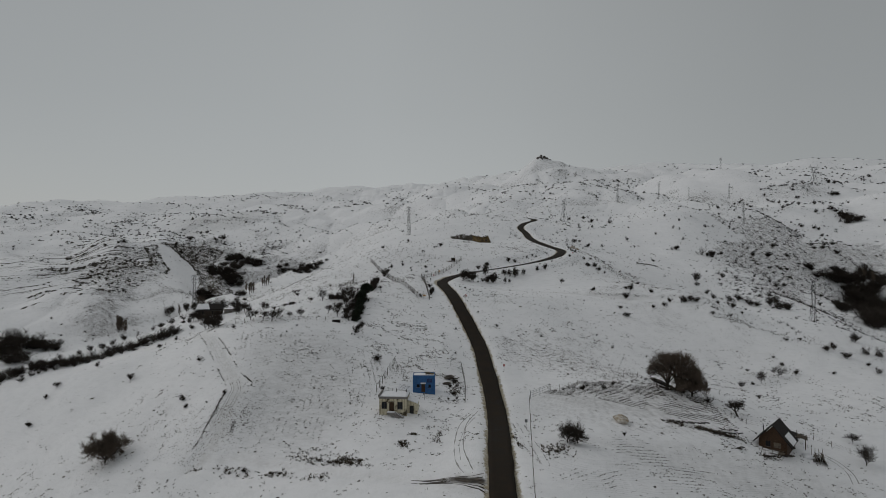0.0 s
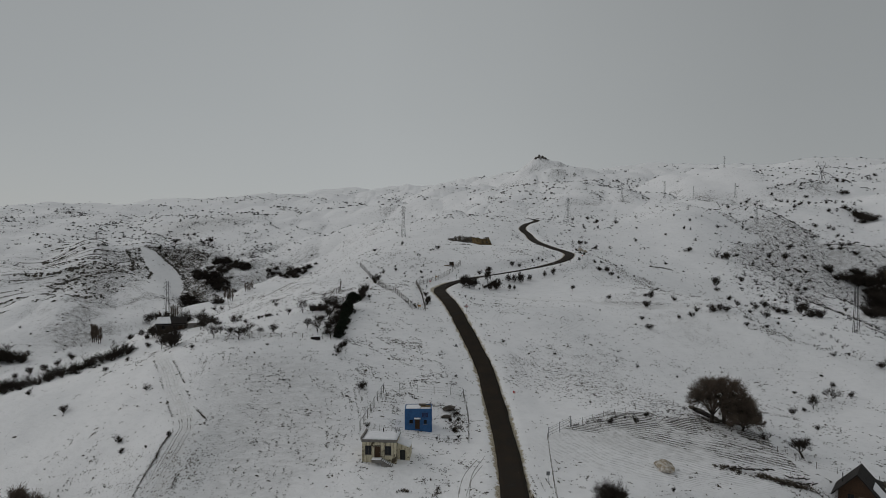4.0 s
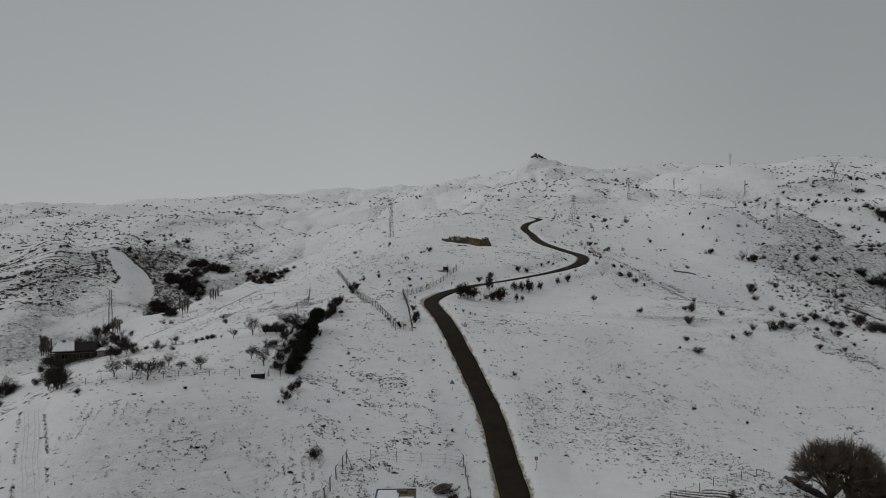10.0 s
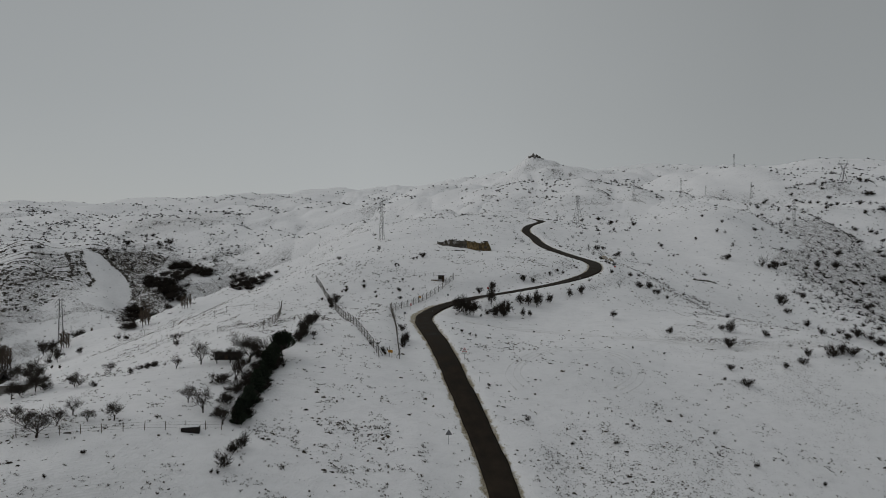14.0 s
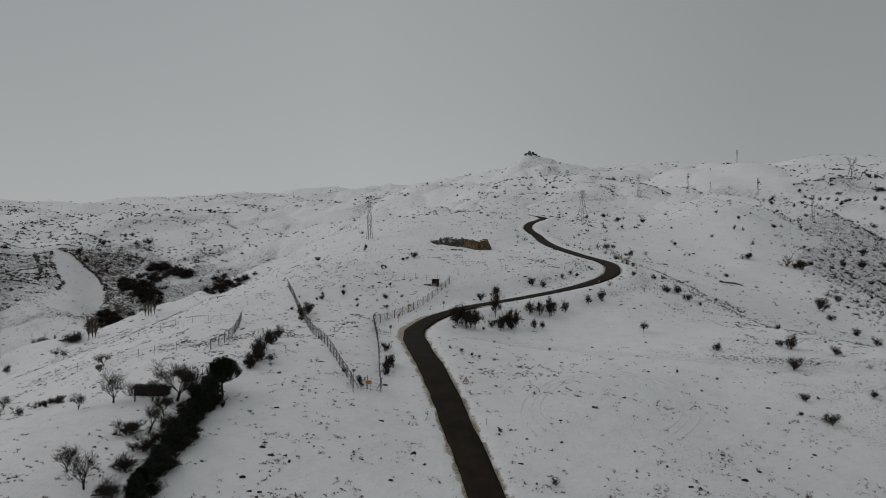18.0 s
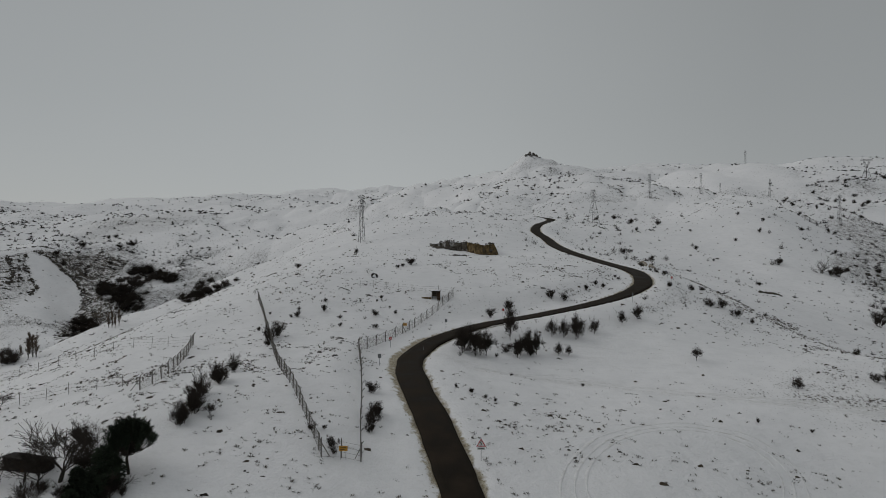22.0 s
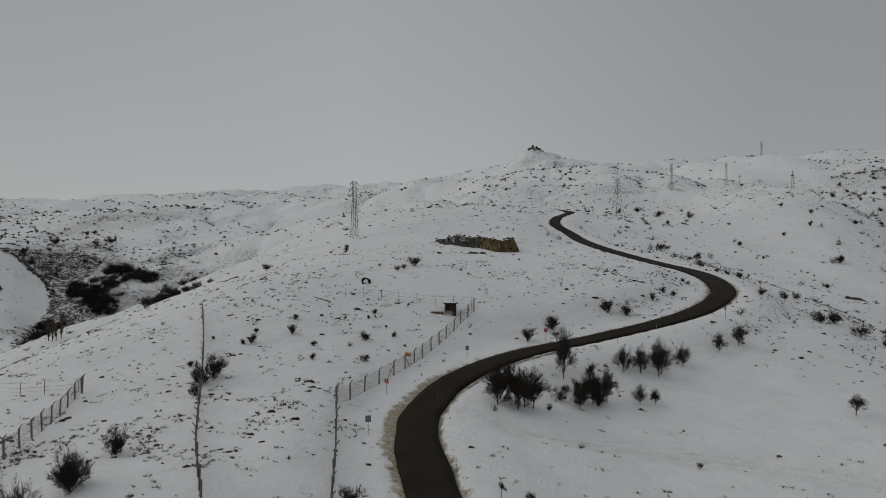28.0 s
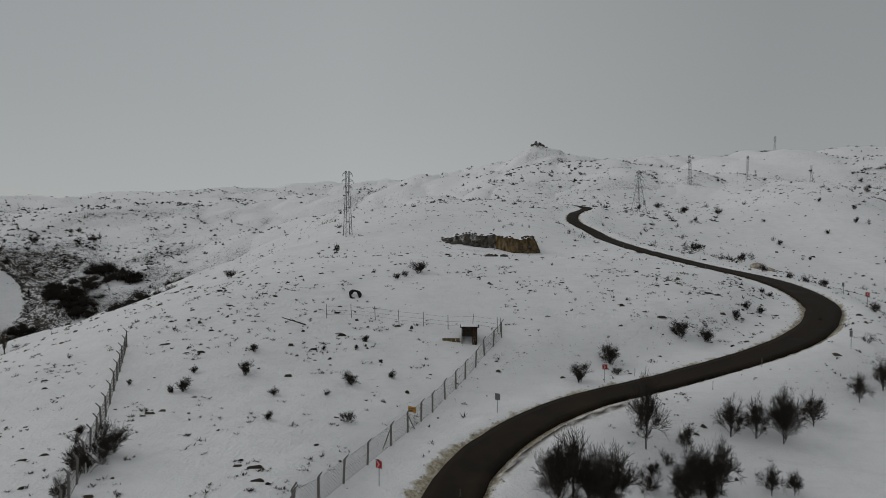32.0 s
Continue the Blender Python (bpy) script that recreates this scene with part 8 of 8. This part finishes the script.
def far_scrub():
    """Bushes on the far slopes, each a burst of twigs, thinning out with distance."""
    rng = np.random.default_rng(11)
    pts = []
    for n, x0, x1, y0, y1, cell in ((900, 95, 350, 240, 540, 34), (800, 185, 430, 300, 580, 26), (1300, -460, 460, 400, 850, 60), (9500, -1000, 1000, 700, 1500, 110), (6500, -2000, 1900, 1300, 2800, 200)):
        x, y = rng.uniform(x0, x1, n * 3), rng.uniform(y0, y1, n * 3)
        p = (0.06 + np.clip(0.06 + 0.9 * lattice(x, y, cell, 61) + 0.6 * lattice(x, y, cell / 3, 62), 0.02, 1)) * (1 - 0.8 * np.exp(-((x - 150) / 55) ** 2 - ((y - 480) / 130) ** 2))
        gx = (height(x + 9, y) - height(x - 9, y)) / 18
        p = p * (0.45 + 5.0 * np.clip(-gx, 0, 0.35) + 1.5 * np.exp(-((x - 250) / 60) ** 2 - ((y - 1590) / 60) ** 2))
        p = p * np.where(inside(x, y, OPEN_SLOPE), 0.35, 1) * ~inside(x, y, SLAB)
        ok = (rng.random(n * 3) < p) & clear_of_road(x, y)
        pts.append(np.stack([x[ok], y[ok], height(x[ok], y[ok])], -1)[:n])
    P = np.concatenate(pts)
    n, blades = len(P), 18
    size = rng.uniform(0.6, 1.0, n) ** 2 * np.interp(P[:, 1], [300, 420, 900, 2000], [1.1, 1.7, 2.9, 4.6])
    d = rng.normal(0, 1, (n, blades, 3))
    d[..., 2] = np.abs(d[..., 2]) * 0.8 + 0.15
    d /= np.linalg.norm(d, axis=-1, keepdims=True)
    ln = size[:, None, None] * rng.uniform(0.5, 1.0, (n, blades, 1))
    s = rng.normal(0, 1, (n, blades, 3))
    s = np.cross(d, s)
    s /= np.linalg.norm(s, axis=-1, keepdims=True)
    base = np.repeat(P[:, None], blades, 1) + d * ln * 0.15 - np.array([0, 0, 0.1])
    tip = base + d * ln
    wd = ln * np.interp(P[:, 1], [350, 900], [0.025, 0.085])[:, None, None]
    V = np.stack([base - s * wd * 2, tip - s * wd, tip + s * wd, base + s * wd * 2], 2).reshape(-1, 3)
    ob = new("far_scrub", soup("far_scrub", V, np.arange(len(V)).reshape(-1, 4), SCRUB))
    tagged(ob, "scattered dark scrub dotting the far snowy hills", "scrub", kind="stuff")


far_scrub()


def slope_scrub():
    """Low thorny scrub that dots the slopes facing east, thick on steep ravine sides and thin elsewhere."""
    rng = np.random.default_rng(12)
    x, y = np.concatenate([rng.uniform((-470, 300), (-110, 900), (70000, 2)), rng.uniform((90, 270), (520, 900), (90000, 2)), rng.uniform((-140, 420), (140, 900), (24000, 2))]).T
    gx = (height(x + 5, y) - height(x - 5, y)) / 10
    gy = (height(x, y + 5) - height(x, y - 5)) / 10
    p = 0.010 + 0.42 * np.clip(-gx - 0.15, 0, 0.35) + 0.15 * np.clip(np.abs(gy) - 0.42, 0, 0.5)
    p = p * np.clip(0.75 + 1.1 * lattice(x, y, 46, 63) + 0.9 * lattice(x, y, 15, 64), 0.06, 2.2)
    for cx, cy, r, gain in CLEAN:
        p = p * (1 - gain * np.exp(-((x - cx) ** 2 + (y - cy) ** 2) / (2 * r * r)))
    p = np.where(inside(x, y, SLAB), p * 0.02, np.where(inside(x, y, FLANK), p * 0.3 + 0.55 * np.clip(0.8 + 1.4 * lattice(x, y, 9, 65), 0.1, 1.6), p))
    p = np.where(inside(x, y, OPEN_SLOPE), p * 0.18, np.where(inside(x, y, EAST_STONES), p + 0.06, p))
    ok = (rng.random(len(x)) < p) & clear_of_road(x, y)
    x, y = x[ok], y[ok]
    P = np.stack([x, y, height(x, y)], -1)
    n, blades = len(P), 14
    size = (0.45 + 1.3 * rng.random(n) ** 3) * np.interp(P[:, 1], [280, 700], [0.85, 1.4])
    d = rng.normal(0, 1, (n, blades, 3))
    d[..., 2] = np.abs(d[..., 2]) * 0.7 + 0.2
    d /= np.linalg.norm(d, axis=-1, keepdims=True)
    ln = size[:, None, None] * rng.uniform(0.5, 1.0, (n, blades, 1))
    s = np.cross(d, rng.normal(0, 1, (n, blades, 3)))
    s /= np.linalg.norm(s, axis=-1, keepdims=True)
    base = np.repeat(P[:, None], blades, 1) + d * ln * 0.1 - np.array([0, 0, 0.08])
    tip = base + d * ln
    wd = ln * 0.14
    V = np.stack([base - s * wd, tip - s * wd * 0.5, tip + s * wd * 0.5, base + s * wd], 2).reshape(-1, 3)
    ob = new("slope_scrub", soup("slope_scrub", V, np.arange(len(V)).reshape(-1, 4), SCRUB))
    tagged(ob, "low dark thorn scrub dotting the steep snowy slopes", "scrub", kind="stuff")


# drifts that lie clean on the slopes: x, y, reach, strength
CLEAN = ((240, 535, 34, 0.75), (215, 495, 28, 0.65), (-282, 640, 20, 0.95), (-275, 600, 18, 0.9), (-300, 545, 24, 0.7), (150, 480, 34, 0.8), (60, 470, 40, 0.6), (-60, 640, 50, 0.6), (180, 590, 30, 0.7))
slope_scrub()


# outcrops that edge the slab
LEDGES = (([(-309.1, 658.5), (-305.2, 650.0), (-298.7, 645.1), (-291.2, 636.9), (-286.0, 633.1), (-281.5, 618.8)], 110), ([(-317, 648.8), (-308, 641.0), (-301, 629.6), (-298, 618.7)], 120), ([(-313, 655), (-305, 644), (-297, 634)], 50),
          ([(-307, 665.5), (-292, 667), (-276, 665.5), (-262, 650)], 150), ([(-383, 622), (-364, 628)], 60), ([(-344, 566), (-328, 580)], 60), ([(-333, 550), (-314, 576)], 70), ([(-306, 542), (-295, 573)], 50), ([(-328, 558), (-302, 578)], 60))


def ledge_rocks():
    """Broken rock ledges that run along the west hillside and the east ravine."""
    rng = np.random.default_rng(21)
    V, Fc = [], []
    base = np.array([[-1, -1, -1], [1, -1, -1], [1, 1, -1], [-1, 1, -1], [-0.7, -0.8, 1], [0.8, -0.6, 0.8], [0.6, 0.8, 1.1], [-0.8, 0.7, 0.9]], float)
    quads = np.array([[0, 1, 5, 4], [1, 2, 6, 5], [2, 3, 7, 6], [3, 0, 4, 7], [4, 5, 6, 7]])
    count = 0
    for x0, x1, y0, y1, n in ((-430, -278, 480, 690, 2600), (230, 420, 400, 640, 900), (-60, 260, 560, 900, 700), (-700, -200, 700, 1200, 1000)):
        x, y = rng.uniform(x0, x1, n * 6), rng.uniform(y0, y1, n * 6)
        z = height(x, y)
        bed = y + 50 * np.log(np.maximum(-272 - x, 3)) + 3.5 * lattice(x, y, 40, 71)
        strike = 0.8 * y + 0.6 * x
        band = lattice(bed, strike / 14, 4.4, 75) + 0.5 * lattice(bed, strike / 9, 1.9, 76)
        ok = (band + 0.7 * np.exp(-((x + 325) / 40) ** 2 - ((y - 570) / 36) ** 2) > 0.62) & (lattice(x, y, 45, 72) + 0.7 * lattice(x, y, 9, 73) > -0.15)
        ok &= ~inside(x, y, SLAB) & ~inside(x, y, OPEN_SLOPE)
        x, y, z = x[ok][:n], y[ok][:n], z[ok][:n]
        if x0 == -430:
            for line, m in LEDGES:
                p = smooth_line(line, 0.5)
                p = p[rng.integers(0, len(p), m)] + rng.normal(0, 0.9, (m, 2))
                x, y, z = np.r_[x, p[:, 0]], np.r_[y, p[:, 1]], np.r_[z, height(p[:, 0], p[:, 1]) + 0.2]
        for px, py, pz in zip(x, y, z):
            s = 0.25 + 1.0 * rng.random() ** 3
            a = rng.uniform(-0.6, 0.6) + 1.75
            b = (base + rng.normal(0, 0.16, (8, 3))) * [1.5 * s, 0.75 * s, 0.5 * s]
            r = np.stack([b[:, 0] * np.cos(a) - b[:, 1] * np.sin(a), b[:, 0] * np.sin(a) + b[:, 1] * np.cos(a), b[:, 2]], -1)
            V.append(r + [px, py, pz])
            Fc.append(quads + count)
            count += 8
    ob = new("rock_ledges", soup("rock_ledges", np.concatenate(V), np.concatenate(Fc), ROCK))
    tagged(ob, "broken dark rock ledges showing through snow", "rocks", kind="stuff")


ledge_rocks()


def rut(line, half, material=None):
    """A muddy wheel rut pressed into the snow of a track."""
    line = smooth_line(line, 0.7)
    d = np.gradient(line, axis=0)
    d /= np.linalg.norm(d, axis=1)[:, None]
    side = np.stack([d[:, 1], -d[:, 0]], 1)
    w = half * np.clip(0.75 + 0.8 * lattice(line[:, 0] * 3, line[:, 1] * 3, 7, 87), 0.12, 1.5)
    rows = [line + side * (w * s)[:, None] + 0.12 * lattice(line[:, 0], line[:, 1], 4, 88)[:, None] for s in (-1.0, -0.55, 0.55, 1.0)]
    lift = (-0.10, 0.035, 0.035, -0.10)
    P = np.stack([np.column_stack([r, height(r[:, 0], r[:, 1]) + z]) for r, z in zip(rows, lift)], 1)
    n = len(line)
    i = np.arange(n * 4).reshape(n, 4)
    q = np.stack([i[:-1, :-1], i[:-1, 1:], i[1:, 1:], i[1:, :-1]], -1).reshape(-1, 4)
    tagged(new("wheel_rut", soup("wheel_rut", P.reshape(-1, 3), q, material or RUT)), "muddy wheel rut worn into a snowy track", "rut", kind="structure")


for shift in (-1.5, -0.9, 0.2, 0.9):
    rut([(-55.4 + shift, 133.5), (-53.6 + shift, 138), (-52.2 + shift, 143), (-51.6 + shift, 149), (-52.2 + shift, 155), (-55 + shift, 160.5), (-61.5 + shift, 170.5), (-67 + shift, 179.5), (-72 + shift, 187)], 0.20, FAINT)
for shift in (-1.35, -0.75, 0.35, 1.0):
    rut([(-52.5 + shift, 142), (-51.9 + shift, 145), (-51.6 + shift, 149), (-52.1 + shift, 153.5), (-54.4 + shift, 159)], 0.13)
# loops that a car drove on the slope
LOOP = [(19.9, 231.5), (18.5, 236.6), (21.4, 243.9), (28.3, 250.5), (37.1, 253.6), (44.7, 252.4), (48, 247.6), (46, 240.3), (40.4, 233.9)]
for size in (1.0, 0.9, 1.12):
    rut([(33.8 + (x - 33.8) * size, 243.4 + (y - 243.4) * size) for x, y in LOOP], 0.26, FAINT)
for k in range(6):
    rut([(9.0, 99.5 + 2.2 * k), (5.0, 102.6 + 1.0 * k), (0.5, 105.4 + 0.55 * k), (-4.5 - 0.8 * (k % 3), 108.6 + 0.5 * k)], 0.24 - 0.02 * k, MUD)
rut([(8.2, 151), (5.2, 142), (4.2, 132), (4.0, 120), (5.2, 110)], 0.16)
rut([(6.4, 149), (3.4, 141), (2.2, 130), (2.0, 118), (3.4, 109)], 0.16)
rut([(7.3, 146), (4.6, 138), (3.2, 127), (3.0, 116)], 0.10)
for shift in (-1.3, -0.7, 0.6, 1.2):
    rut([(x, y + shift) for x, y in ((10.8, 279.5), (16.9, 279.0), (23.6, 280.9), (32.2, 278.7), (39.6, 274.9), (46.4, 270.9), (53.4, 268.5), (60.5, 266.8), (65.6, 266.5), (83, 262.5), (108, 262))], 0.42, FAINT)
rut([(88, 145.5), (90.5, 143), (91.2, 139), (89, 133)], 0.2)
rut([(89.6, 145.5), (92.0, 143), (92.6, 139), (90.5, 133)], 0.2)


def clods():
    """Stones and clods of dark earth that stick out of the snow, in drifts like the weeds."""
    rng = np.random.default_rng(41)
    P = np.concatenate([scatter(36000, -100, 140, 95, 345, rng, lambda x, y: patchy(x, y) * 0.8 + 0.012), scatter(52000, -300, 360, 300, 720, rng, lambda x, y: patchy(x, y) + 0.05)])
    n = len(P)
    base = np.array([[-1, -1, -0.6], [1, -1, -0.6], [1, 1, -0.6], [-1, 1, -0.6], [-0.5, -0.6, 0.7], [0.6, -0.4, 0.5], [0.4, 0.6, 0.8], [-0.6, 0.4, 0.5]], float)
    quads = np.array([[0, 1, 5, 4], [1, 2, 6, 5], [2, 3, 7, 6], [3, 0, 4, 7], [4, 5, 6, 7]])
    s = (0.06 + 0.17 * rng.random(n) ** 2.2)[:, None, None] * np.interp(P[:, 1], [150, 320, 600], [1.0, 1.4, 2.6])[:, None, None]
    b = (base[None] + rng.normal(0, 0.25, (n, 8, 3))) * s * np.stack([rng.uniform(0.8, 2.2, n), rng.uniform(0.6, 1.2, n), rng.uniform(0.5, 1.1, n)], -1)[:, None]
    V = (b + P[:, None]).reshape(-1, 3)
    Fc = (quads[None] + 8 * np.arange(n)[:, None, None]).reshape(-1, 4)
    tagged(new("earth_clods", soup("earth_clods", V, Fc, CLOD)), "dark stones and clods of earth dotting the snow", "stones", kind="stuff")


clods()


def slush():
    """Dirty clods of ploughed snow and grit along both edges of the road."""
    rng = np.random.default_rng(31)
    n = 5000
    i = rng.integers(40, len(ROAD_LINE) - 60, n)
    d = np.gradient(ROAD_LINE, axis=0)
    d /= np.linalg.norm(d, axis=1)[:, None]
    side = np.where(rng.random(n) < 0.5, -1, 1)
    off = side * (2.45 + np.abs(rng.normal(0, 0.38, n)) + 0.25 * lattice(ROAD_LINE[i, 0], ROAD_LINE[i, 1], 5, 81))
    x = ROAD_LINE[i, 0] + d[i, 1] * off + rng.uniform(-0.7, 0.7, n) * d[i, 0]
    y = ROAD_LINE[i, 1] - d[i, 0] * off + rng.uniform(-0.7, 0.7, n) * d[i, 1]
    z = height(x, y)
    base = np.array([[-1, -1, -0.6], [1, -1, -0.6], [1, 1, -0.6], [-1, 1, -0.6], [-0.4, -0.5, 0.7], [0.5, -0.4, 0.6], [0.4, 0.5, 0.8], [-0.5, 0.4, 0.5]], float)
    quads = np.array([[0, 1, 5, 4], [1, 2, 6, 5], [2, 3, 7, 6], [3, 0, 4, 7], [4, 5, 6, 7]])
    s = rng.uniform(0.03, 0.10, (n, 1, 1))
    b = (base[None] + rng.normal(0, 0.2, (n, 8, 3))) * s
    V = (b + np.stack([x, y, z + 0.02], -1)[:, None]).reshape(-1, 3)
    Fc = (quads[None] + 8 * np.arange(n)[:, None, None]).reshape(-1, 4)
    ob = new("slush_clods", soup("slush_clods", V, Fc, SLUSH))
    tagged(ob, "dirty brown clods of ploughed snow along the road", "slush", kind="stuff")


slush()
